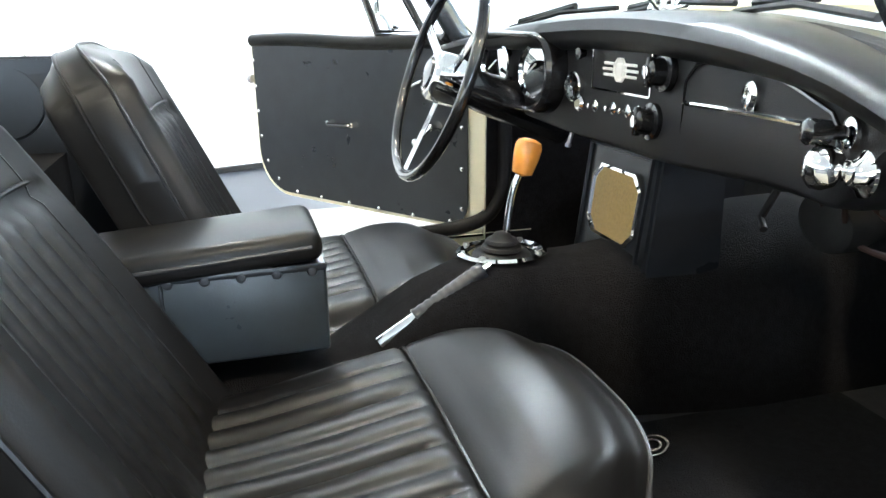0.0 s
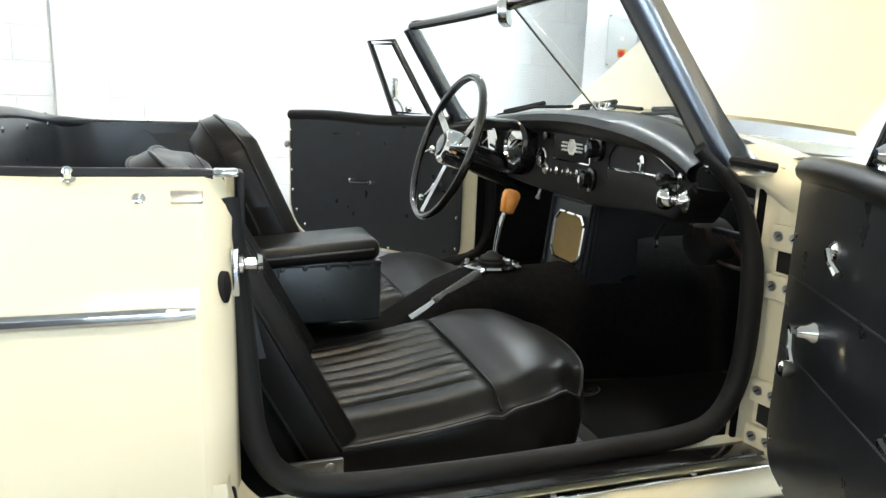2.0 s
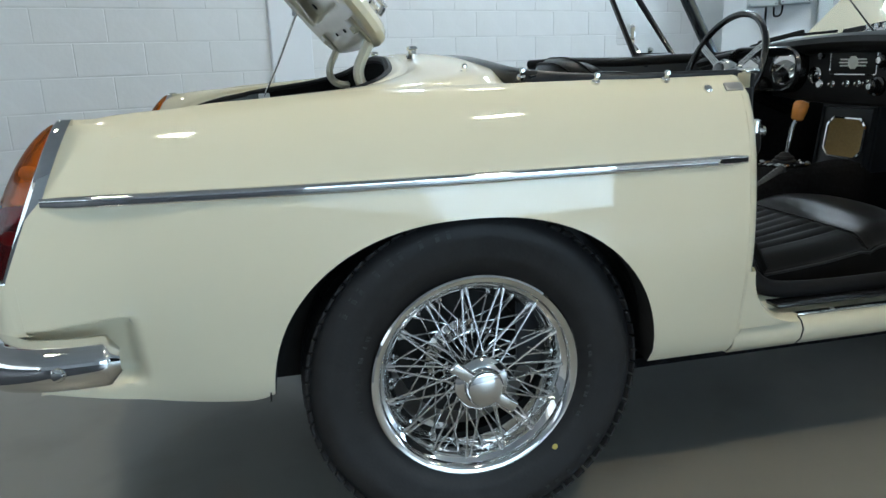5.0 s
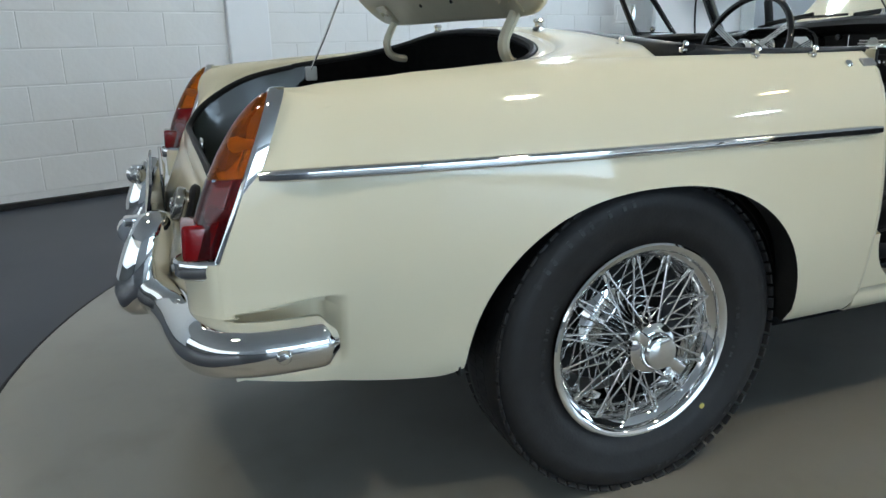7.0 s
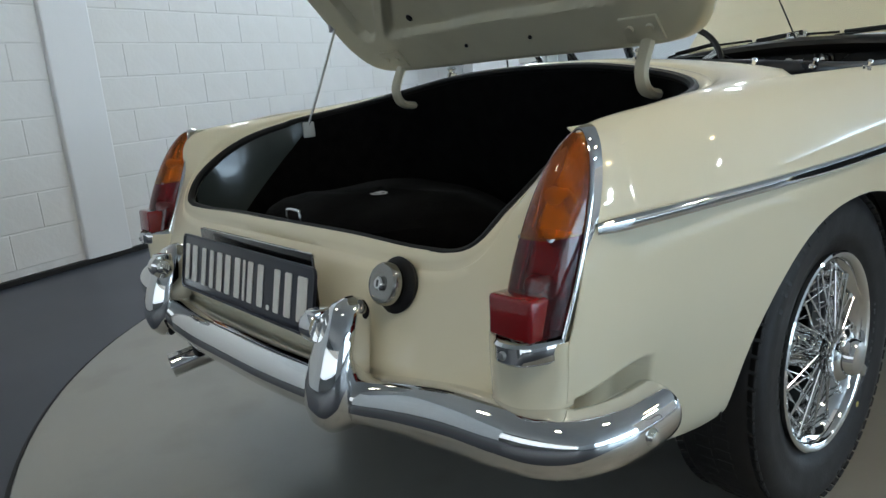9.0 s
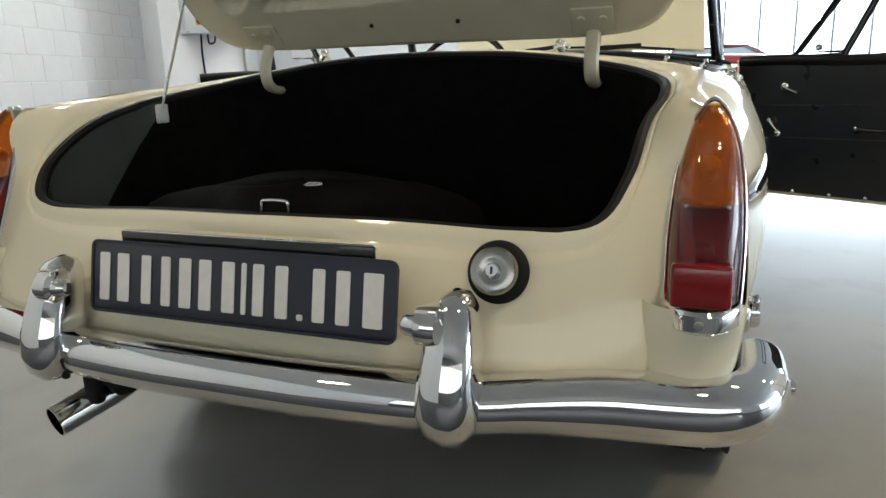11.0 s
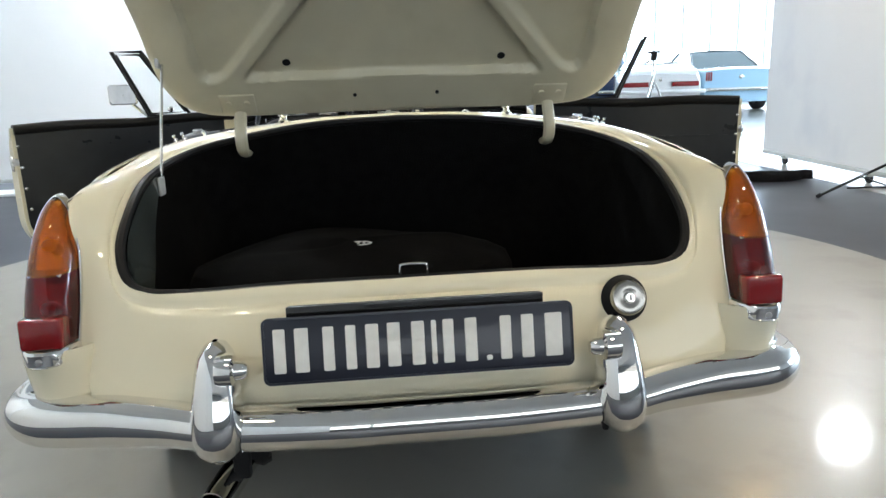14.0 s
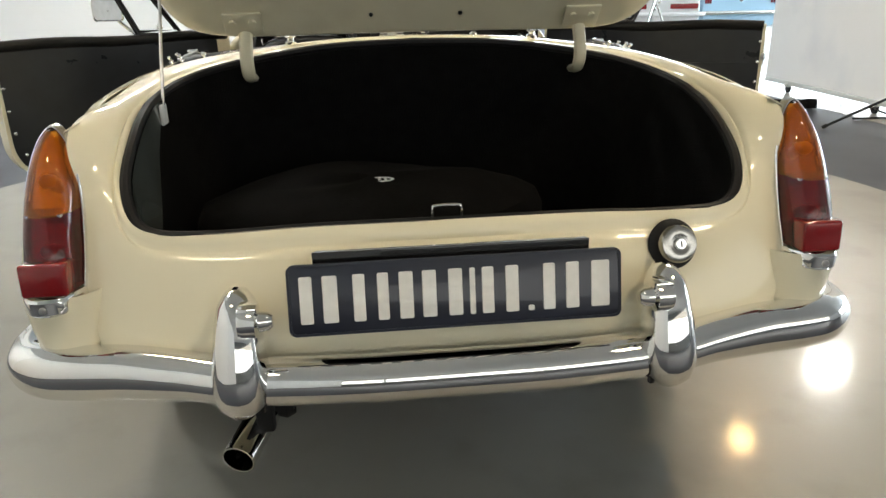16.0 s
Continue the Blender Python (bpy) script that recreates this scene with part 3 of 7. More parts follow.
for x, s, r in ((-0.26, 0.158, 0.010), (0.26, 0.158, 0.010), (-0.103, 0.068, 0.005), (0.103, 0.068, 0.005), (-0.500, 0.240, 0.005), (0.500, 0.240, 0.005)):
    z = lid_crown(x, s) - 0.034 + lid_inner_h(x, s, 0.2)
    on_lid("drain_hole", lathe([(r * 0.4, -0.004), (r * 0.8, -0.004), (r, -0.0015), (r * 0.85, 0.002), (0, 0.002)], pose(x, s, z), 16), RUBBER)
for x in (-0.39, 0.39):
    on_lid("hinge_plate", box(x, 0.060, lid_crown(x, 0.06) - 0.037, 0.085, 0.060, 0.007, 0.003), CREAM_IN)
    for dx in (-0.022, 0.022):
        on_lid("plate_bolt", lathe([(0.008, -0.006), (0.008, 0.0), (0, 0.001)], pose(x + dx, 0.066, lid_crown(x, 0.06) - 0.0405), 8), CREAM_IN)
# luggage rack on the outer side
for x in (-0.36, -0.24, -0.12, 0.0, 0.12, 0.24, 0.36):
    zz = lid_crown(x, 0.3) + 0.030
    on_lid("rack_rail", tube(catmull([(x, 0.050, zz - 0.022), (x, 0.056, zz - 0.004), (x, 0.075, zz), (x, 0.28, zz + 0.005), (x, 0.56, zz), (x, 0.575, zz - 0.026)], 4), 0.0055, 8), CHROME_DULL)
for s_bar in (0.085, 0.32, 0.54):
    on_lid("rack_crossbar", tube([(-0.40, s_bar, lid_crown(0.40, s_bar) + 0.040), (0.0, s_bar, lid_crown(0, s_bar) + 0.037), (0.40, s_bar, lid_crown(0.40, s_bar) + 0.040)], 0.006, 8), CHROME_DULL)
    for x in (-0.38, 0.38):
        on_lid("rack_foot", tube([(x, s_bar, lid_crown(x, s_bar) - 0.002), (x, s_bar, lid_crown(x, s_bar) + 0.008), (x, s_bar, lid_crown(x, s_bar) + 0.038)], [0.012, 0.007, 0.006], 10), CHROME_DULL)
# gooseneck hinges
for sx in (1, -1):
    pts = catmull([(sx * 0.39, -0.110, 0.965), (sx * 0.39, -0.128, 0.925), (sx * 0.39, -0.150, 0.875), (sx * 0.39, -0.135, 0.838), (sx * 0.39, -0.085, 0.828), (sx * 0.39, -0.05, 0.84)], 6)
    bm = bmesh.new()
    add_tube(bm, pts, 0.011, 8, scale2=1.4)
    add_box(bm, sx * 0.39, -0.128, 0.975, 0.075, 0.008, 0.05, 0.003, m=None)
    cpart("boot_hinge", bm, CREAM_IN, label="curved cream boot hinge")
    for bx in (-0.024, 0.024):
        cpart("hinge_bolt", lathe([(0.007, 0), (0.006, 0.005), (0, 0.006)], toward((sx * 0.39 + bx, -0.133, 0.975), (0, -1, -0.5)), 8), STEEL)
# stay rod
cpart("boot_stay", tube([(-0.538, -0.225, 1.060), (-0.538, -0.30, 0.90), (-0.535, -0.352, 0.800)], 0.0035, 8), CHROME_DULL, label="thin bright boot lid stay rod")
cpart("stay_bracket", box(-0.536, -0.352, 0.788, 0.008, 0.036, 0.042, 0.004), GREYBOX, label="bright hooked foot of the stay")
cpart("stay_bracket", box(-0.546, -0.228, 1.058, 0.010, 0.03, 0.03, 0.003), STEEL)

# ---- tail lamps ----
def lamp_outline(n=10):
    """x and share up the slanted frame, one round."""
    half = [(0.0435, 0.0), (0.0455, 0.25), (0.0445, 0.45), (0.0400, 0.65), (0.0315, 0.81), (0.018, 0.935), (0.0, 1.0)]
    pts = [(-x, u) for x, u in half] + half[-2::-1]
    return catmull(pts, 4)


for sx in (1, -1):
    def place(x, u, out, sx=sx):
        y, z = -0.757 + 0.110 * u, 0.562 + 0.256 * u
        return (sx * (0.6335 + x), y - out * 0.995, z - out * 0.06)

    line = lamp_outline()
    rim_rows = []
    for g, o in ((1.04, -0.016), (1.06, 0.000), (1.05, 0.006), (1.01, 0.0075), (0.97, 0.006), (0.95, -0.006)):
        rim_rows.append([place(p[0] * g, 0.46 + (p[1] - 0.46) * (1 + (g - 1) * 0.45), o) for p in line])
    tail_lamp = cpart("tail_lamp", grid(rim_rows, None, True), CHROME, label="tall tail lamp with amber and red lens in a chrome rim", angle=50)

    right = sorted((p[1], p[0]) for p in line if p[0] >= -1e-6)

    def lens(u0, u1, bulge=0.054, g=0.975, lift=0.002):
        rows = []
        for i in range(15):
            f = i / 14
            u = u0 + (u1 - u0) * f
            # half width at this height
            w = max(0.0005, np.interp(u, [p[0] for p in right], [p[1] for p in right]) * g)
            row = []
            for j in range(25):
                a = math.sin(math.pi / 2 * (-1 + 2 * j / 24))
                depth = bulge * (1 - abs(a) ** 2.8) ** 0.6 * (1 - max(0.0, (u - 0.30) / 0.70) ** 3.0) ** 0.55 * (0.84 + 0.16 * smooth(0.0, 0.45, u))
                row.append(place(w * a, u, lift + depth))
            rows.append(row)
        return grid(rows)

    cpart("amber_lens", lens(0.53, 0.985), AMBER, tail_lamp, "ribbed amber lens")
    cpart("red_lens", lens(0.085, 0.53), RED, tail_lamp, "dark red lens")
    # bright reflector, divider and bulbs behind the lens
    cpart("lamp_bowl", lens(0.09, 0.97, 0.010, 0.95, -0.004), BOWL, tail_lamp)
    cpart("divider", prism([(-0.040, 0.0), (0.040, 0.0), (0.026, 0.048), (-0.026, 0.048)], "z", -0.002, 0.002, m=Matrix.Translation(place(0, 0.52, 0.0)) @ Matrix.Diagonal((1, -1, 1, 1))), BOWL, tail_lamp)
    for u in (0.30, 0.70):
        cpart("bulb", lathe([(0.006, 0.0), (0.008, 0.012), (0.012, 0.022), (0.011, 0.031), (0.006, 0.036), (0, 0.037)], toward(place(0, u, 0.002), (0, -1, 0)), 14), WHITE, tail_lamp)
    # square reflector low on the lens
    bm = bmesh.new()
    add_box(bm, 0, 0, 0, 0.070, 0.040, 0.054, 0.006, 3)
    bmesh.ops.transform(bm, matrix=Matrix.Translation((sx * 0.632, -0.779, 0.606)) @ Matrix.Rotation(radians(-4), 4, "X"), verts=bm.verts[:])
    cpart("reflector", bm, REDREF, tail_lamp, "square red reflector")
    # chrome foot
    rows = []
    for z, g in ((0.552, 0.98), (0.556, 1.05), (0.576, 1.05), (0.580, 0.98)):
        row = []
        for j in range(13):
            t = -1 + j / 6
            row.append((sx * (0.6335 + 0.047 * t * g), -0.757 - 0.054 * (1 - abs(t) ** 2.6) * g, z))
        rows.append(row)
    cpart("lamp_foot", grid(rows, 0.002), CHROME, tail_lamp)
    cpart("screw", lathe([(0.006, 0), (0.005, 0.003), (0, 0.004)], toward((sx * 0.633, -0.8135, 0.565), (0, -1, 0)), 12), STEEL, tail_lamp)

# ---- rear bumper ----
BUMP = [(0.0, -0.886, 0.440), (0.16, -0.884, 0.440), (0.34, -0.868, 0.441), (0.44, -0.843, 0.445), (0.53, -0.827, 0.449), (0.61, -0.816, 0.449), (0.665, -0.801, 0.448), (0.706, -0.768, 0.447), (0.725, -0.716, 0.446), (0.728, -0.665, 0.445), (0.727, -0.622, 0.445), (0.724, -0.594, 0.445)]


def bumper():
    half = catmull(BUMP, 6)
    path = [(-p[0], p[1], p[2]) for p in half[::-1][:-1]] + [tuple(p) for p in half]
    rows = []
    n = len(path)
    prof = catmull([(-0.038, 0.90), (-0.026, 1.0), (-0.008, 0.96), (0.008, 0.78), (0.0185, 0.45), (0.022, 0.05), (0.0195, -0.35), (0.011, -0.74), (-0.004, -0.98), (-0.018, -0.98)], 2)
    for i, p in enumerate(path):
        a, b = path[max(0, i - 1)], path[min(n - 1, i + 1)]
        d = Vector((b[0] - a[0], b[1] - a[1], 0)).normalized()
        out = Vector((d.y, -d.x, 0))
        if out.y > 0.2 and abs(p[0]) < 0.5:
            out = -out
        end = min(i, n - 1 - i)
        shrink = min(1.0, 0.45 + 0.13 * end) if end < 5 else 1.0
        h = (0.037 + 0.007 * smooth(0.38, 0.55, abs(p[0])) - 0.004 * smooth(0.66, 0.73, abs(p[0]))) * shrink
        rows.append([(p[0] + out.x * o * shrink, p[1] + out.y * o * shrink, p[2] + u * h) for o, u in prof])
    bm = grid(rows, 0.002)
    return bm


rear_bumper = cpart("rear_bumper", bumper(), CHROME, label="polished chrome wrap-round rear bumper", angle=50)
for sx in (1, -1):
    cpart("bumper_bolt", lathe([(0.012, -0.002), (0.012, 0.002), (0.008, 0.008), (0, 0.010)], toward((sx * 0.7475, -0.680, 0.444), (sx, -0.1, 0)), 16), CHROME, rear_bumper)
    # overrider
    rows = []
    for z, w, d, yc in ((0.386, 0.004, 0.008, -0.883), (0.392, 0.020, 0.032, -0.885), (0.410, 0.033, 0.046, -0.886), (0.440, 0.038, 0.052, -0.886), (0.475, 0.037, 0.050, -0.882), (0.510, 0.034, 0.046, -0.873), (0.545, 0.030, 0.042, -0.862), (0.570, 0.025, 0.036, -0.854), (0.585, 0.016, 0.026, -0.850), (0.592, 0.004, 0.008, -0.848)):
        z = 0.592 - (0.592 - z) * 0.945
        rows.append([(sx * 0.340 + 1.12 * w * math.copysign(abs(math.cos(a)) ** 0.8, math.cos(a)), yc + 0.014 + 0.96 * d * math.copysign(abs(math.sin(a)) ** 0.8, math.sin(a)), z) for a in [2 * math.pi * k / 20 for k in range(20)]])
    overrider = cpart("overrider", grid(rows, None, True), CHROME, label="tall rounded chrome overrider", angle=60)
    cpart("rubber_gasket", tube([(sx * 0.312, -0.848, 0.50), (sx * 0.306, -0.883, 0.475), (sx * 0.306, -0.893, 0.44), (sx * 0.312, -0.883, 0.405)], 0.006, 6), RUBBER, overrider)
    # plate lamp on the overrider
    d = (-sx, 0, 0)
    bm = lathe([(0.022, 0.0), (0.024, 0.006), (0.024, 0.026), (0.016, 0.030), (0.014, 0.044), (0.009, 0.050), (0, 0.051)], toward((sx * 0.332, -0.880, 0.555), d), 18)
    add_box(bm, sx * 0.318, -0.874, 0.572, 0.030, 0.034, 0.018, 0.004)
    cpart("plate_lamp", bm, CHROME, label="small chrome number plate lamp on the overrider")

# ---- number plate ----
PL_M = Matrix.Translation((0.0, -0.846, 0.570)) @ Matrix.Rotation(radians(-12), 4, "X") @ Matrix.Rotation(radians(90), 4, "X")   # local x across, y up, z towards the rear
number_plate = finish(prism(rounded(-0.262, -0.056, 0.262, 0.056, 0.012), "z", 0.0, 0.004, 0.001), "number_plate", PLATE, None, "dark blue plate with raised white marks", angle=30)
number_plate.parent, number_plate.matrix_parent_inverse, number_plate.matrix_basis = car, CAR_INV, PL_M


def ring_bm(x0, y0, x1, y1, r, w, z0, z1):
    a, b = rounded(x0, y0, x1, y1, r), rounded(x0 + w, y0 + w, x1 - w, y1 - w, max(0.002, r - w))
    bm = bmesh.new()
    add_grid(bm, [[(*p, z0) for p in a], [(*p, z1) for p in a], [(*p, z1) for p in b], [(*p, z0) for p in b]], None, True)
    return bm


part("plate_border", ring_bm(-0.262, -0.056, 0.262, 0.056, 0.012, 0.004, 0.003, 0.0055), PLATE, number_plate)
BARS = [(557, 588), (592, 628), (641, 670), (680, 707), (713, 747), (750, 784), (792, 826), (832, 841), (847, 876), (885, 917), (947, 977), (984, 1017), (1024, 1070)]
for a, b in BARS:
    mid_x, wide = -0.248 + ((a + b) / 2 - 558) * 0.000973, (b - a) * 0.000973 * (0.66 if b - a > 12 else 1.0)
    x0, x1 = mid_x - wide / 2, mid_x + wide / 2
    part("mark_bar", prism(rounded(x0, -0.037, x1, 0.037, 0.003, 3), "z", 0.004, 0.0062, 0.0008, seg=1), LETTER, number_plate)
part("mark_dot", prism(rounded(0.111, -0.037, 0.121, -0.028, 0.003, 3), "z", 0.004, 0.0062, 0.0008, seg=1), LETTER, number_plate)
pb = box(-0.003, -0.816, 0.580, 0.44, 0.006, 0.112, 0.002, m=None)
cpart("plate_bracket", pb, BLACKPAINT)
cpart("plate_bracket_edge", tube([(-0.222, -0.814, 0.630), (-0.218, -0.814, 0.6345), (0.212, -0.814, 0.6345), (0.216, -0.814, 0.630)], 0.003, 6), CHROME)

# ---- fuel cap, exhaust ----
capm = toward((0.377, -0.770, 0.600), (0.02, -1, 0.34)) @ Matrix.Diagonal((1, 1, 0.85, 1))
cpart("filler_gasket", lathe([(0.040, -0.006), (0.043, 0.004), (0.038, 0.010), (0.030, 0.012)], capm, 32), RUBBER)
fuel_cap = cpart("fuel_cap", lathe([(0.027, 0.008), (0.028, 0.020), (0.032, 0.022), (0.032, 0.033), (0.029, 0.038), (0.018, 0.041), (0.016, 0.040), (0.0, 0.0405)], capm, 32), CAPSTEEL, label="locking chrome fuel filler cap")
cpart("cap_lock", lathe([(0.010, 0.040), (0.010, 0.044), (0.008, 0.046), (0, 0.046)], capm, 16), CHROME, fuel_cap)
cpart("key_slot", box(0, 0, 0.0465, 0.003, 0.010, 0.001, m=capm), BLACKPAINT, fuel_cap)

ex_d = (Vector((-0.360, -0.882, 0.316)) - Vector((-0.298, -0.690, 0.360))).normalized()
bm = add_lathe(bmesh.new(), [(0.022, 0.0), (0.027, 0.06), (0.027, 0.20), (0.028, 0.205), (0.025, 0.205), (0.024, 0.10), (0.0, 0.09)], toward((-0.298, -0.690, 0.360), ex_d), 24)
cpart("exhaust_tip", bm, CHROME, label="polished exhaust tail pipe")
cpart("exhaust_pipe", tube(catmull([(-0.298, -0.690, 0.360), (-0.27, -0.60, 0.37), (-0.25, -0.35, 0.33), (-0.24, 0.3, 0.2)], 5), 0.020, 12), STEEL)
bm = box(-0.300, -0.800, 0.385, 0.06, 0.05, 0.05, 0.01)
add_box(bm, -0.318, -0.83, 0.365, 0.03, 0.02, 0.06, 0.006)
add_lathe(bm, [(0.03, -0.015), (0.036, 0.0), (0.03, 0.015)], toward((-0.29, -0.79, 0.372), (1, 0.2, 0)), 14)
cpart("exhaust_hanger", bm, RUBBER)
cpart("valance", box(0, -0.795, 0.442, 1.00, 0.02, 0.09, 0.008), CREAM, label="cream lower rear valance")
cpart("boot_floor_pan", box(0, -0.38, 0.362, 0.84, 0.56, 0.02), DARKGREY)

# ---- side trim, studs, plates ----
def wing_x(y, z):
    x = at_height(section(y), z)
    if y < -0.42:
        w = (-0.42 - y) / max(0.05, -0.42 - tail_y(z))
        x -= 0.003 * smooth(0.60, 0.70, z) * max(0.0, w - 0.72) ** 2 / 0.0784
    return x


for sx in (1, -1):
    rows = []
    ys = np.linspace(-0.684, 0.506, 50)
    for i, y in enumerate(ys):
        z = 0.698
        x = wing_x(y, z)
        e = min(1.0, min(i, len(ys) - 1 - i) * 0.5 + 0.3)
        rows.append([(sx * (x + dx * e), y, z + dz * (0.6 + 0.4 * e)) for dx, dz in ((-0.002, -0.010), (0.005, -0.009), (0.009, -0.004), (0.007, 0.0), (0.009, 0.004), (0.005, 0.009), (-0.002, 0.010))])
    cpart("side_trim", grid(rows), CHROME, label="bright chrome side moulding", angle=70)
    for x, y, z in ((0.652, 0.374, 0.8445), (0.642, 0.242, 0.8455), (0.585, 0.122, 0.858), (0.506, 0.035, 0.868)):
        cpart("hood_stud", lathe([(0.008, -0.003), (0.008, 0.002), (0.004, 0.004), (0.004, 0.010), (0.006, 0.013), (0.004, 0.017), (0, 0.018)], toward((sx * (x + 0.012), y, z - 0.002), (sx * 0.45, 0, 1)), 12), CHROME)
    cpart("hood_stud", lathe([(0.008, -0.003), (0.008, 0.002), (0.005, 0.005), (0, 0.007)], toward((sx * 0.684, 0.448, 0.8235), (sx * 0.74, 0, 0.67)), 12), CHROME)
    cpart("hood_socket", box(0, 0, 0, 0.005, 0.036, 0.018, 0.002, m=Matrix.Translation((sx * 0.6835, 0.500, 0.8255)) @ Matrix.Rotation(radians(sx * -42), 4, "Y")), STEEL, label="small chrome hood fixing plate")
for x in (-0.30, 0.30):
    cpart("deck_stud", lathe([(0.013, -0.004), (0.014, 0.004), (0.009, 0.007), (0.008, 0.013), (0.013, 0.016), (0.010, 0.022), (0, 0.024)], pose(x, -0.022, 0.900), 16), CHROME)

# latch loop and boot clutter
cpart("latch_loop", tube(catmull([(-0.026, -0.722, 0.636), (-0.025, -0.722, 0.668), (-0.018, -0.722, 0.674), (0.016, -0.722, 0.674), (0.023, -0.722, 0.668), (0.024, -0.722, 0.636)], 4), 0.003, 8), CHROME)

# ---- wheels ----
def tyre_profile():
    return [(0.186, -0.055), (0.200, -0.068), (0.235, -0.080), (0.268, -0.084), (0.296, -0.078), (0.308, -0.068), (0.3145, -0.055), (0.317, -0.030), (0.317, 0.030), (0.3145, 0.055), (0.308, 0.068), (0.296, 0.078), (0.285, 0.083), (0.268, 0.084), (0.262, 0.0825), (0.235, 0.080), (0.216, 0.075), (0.212, 0.071), (0.200, 0.068), (0.186, 0.055)]


def wheel_meshes():
    tm = lathe(tyre_profile(), None, 120, True)
    for v in tm.verts:   # pressed flat where it stands; local y points up
        if v.co.y < -0.3085:
            v.co.y = -0.3085 + 0.1 * (v.co.y + 0.3085)
            v.co.z *= 1.03
    tyre = finish(tm, "tyre", TYRE, None, "black tyre with worn sidewall print")
    rim = finish(lathe([(0.166, -0.06), (0.172, 0.0), (0.176, 0.04), (0.190, 0.058), (0.1965, 0.070), (0.1975, 0.076), (0.194, 0.0785), (0.186, 0.077), (0.1815, 0.0725), (0.1795, 0.064), (0.174, 0.060), (0.168, 0.054), (0.160, 0.036), (0.152, 0.020), (0.150, 0.0), (0.155, -0.03), (0.160, -0.06)], None, 96, True), "wheel", CHROME, None, "chrome wire-spoked wheel", angle=40)
    hub = finish(lathe([(0.072, -0.060), (0.076, -0.048), (0.076, -0.036), (0.068, -0.030), (0.056, -0.018), (0.044, 0.004), (0.038, 0.030), (0.037, 0.070), (0.044, 0.076), (0.048, 0.084), (0.048, 0.090), (0.036, 0.093), (0, 0.093)], None, 40), "hub", CHROME, None)
    sp = lathe([(0.047, 0.088), (0.050, 0.092), (0.050, 0.100), (0.045, 0.106), (0.036, 0.109), (0.035, 0.120), (0.031, 0.127), (0.024, 0.129), (0, 0.131)], None, 40)
    for k in (0, 1):
        a = math.pi * k - 0.70
        m = Matrix.Rotation(a, 4, "Z")
        add_box(sp, 0.050, 0, 0.116, 0.052, 0.022, 0.012, 0.005, 3, m=m)
    spin = finish(sp, "spinner", CHROME, None, "chrome knock-off spinner", angle=35)
    return tyre, rim, hub, spin


tyre0, rim0, hub0, spin0 = wheel_meshes()
SIDEPRINT = mat("worn_rubber_print", (0.024, 0.0245, 0.026), 0.5, var=0.4, vscale=60)


def spoke_mesh(a, b):
    bm = tube([a, b], [0.0020, 0.0020], 6)
    add_lathe(bm, [(0.0042, 0), (0.0040, 0.008), (0.0030, 0.013)], toward(Vector(b) + (Vector(a) - Vector(b)).normalized() * 0.002, Vector(a) - Vector(b)), 6)
    o = finish(bm, "spoke", CHROME_DULL)
    me = o.data
    bpy.data.objects.remove(o)
    return me


def pol(r, ang, h):
    return (r * math.cos(ang), r * math.sin(ang), h)


SPOKES = []
for r0, h0, r1, h1, twist, n in ((0.043, 0.072, 0.172, 0.0575, 0.40, 15), (0.043, 0.066, 0.169, 0.054, -0.40, 15), (0.073, -0.040, 0.160, 0.036, 0.34, 20), (0.073, -0.044, 0.154, 0.022, -0.34, 20)):
    SPOKES.append((spoke_mesh(pol(r0, 0, h0), pol(r1, twist, h1)), n))
wheel_objs = []
for sx, wy, zz in ((1, 0.0, 0.322), (-1, 0.0, 0.322), (1, 2.31, 0.322), (-1, 2.31, 0.322)):
    wm = toward((sx * 0.622, wy, zz), (sx, 0, 0))
    wheel = rim0 if not wheel_objs else new("wheel", rim0.data)
    wheel["label"] = "chrome wire-spoked wheel with black tyre"
    wheel.parent, wheel.matrix_parent_inverse, wheel.matrix_basis = car, CAR_INV, wm
    for src, nm in ((tyre0, "tyre"), (hub0, "hub"), (spin0, "spinner")):
        o = src if not wheel_objs else new(nm, src.data)
        o.parent = wheel
    for me, n in SPOKES:
        for k in range(n):
            shared("spoke", me, Matrix.Rotation(2 * math.pi * k / n + (0.08 if me in (SPOKES[2][0], SPOKES[3][0]) else 0), 4, "Z"), wheel)
    # worn sidewall print
    if wy == 0.0:
        for a0, cnt, rr in ((98, 9, 0.282), (278, 9, 0.282), (150, 12, 0.222), (330, 12, 0.222)):
            for k in range(cnt):
                a = radians(a0 + k * (6.2 if cnt == 9 else 3.6) + (2 if k % 3 == 0 else 0))
                part("sidewall_mark", box(0, 0, 0, 0.014 if cnt == 9 else 0.007, 0.007 if cnt == 9 else 0.004, 0.0016, 0.0, m=Matrix.Rotation(a, 4, "Z") @ pose(rr, 0, 0.0829 if cnt == 9 else 0.0775) @ Matrix.Rotation(radians(18 if cnt == 9 else 0), 4, "Y")), SIDEPRINT, wheel)
    # tread ribs and brake drum
    part("brake_drum", lathe([(0.0, -0.055), (0.13, -0.055), (0.135, -0.10), (0.10, -0.12)], None, 32), DARKGREY, wheel)
    wheel_objs.append(wheel)
    if wy == 0.0:
        # small yellow paint dot on the sidewall
        part("paint_dot", lathe([(0.006, 0.0), (0.006, 0.001), (0, 0.0012)], pose(*pol(0.223, -0.83 if sx > 0 else 1, 0.0), 0) @ pose(0, 0, 0.0775), 10), mat("yellow_dot", (0.6, 0.5, 0.12), 0.6), wheel)
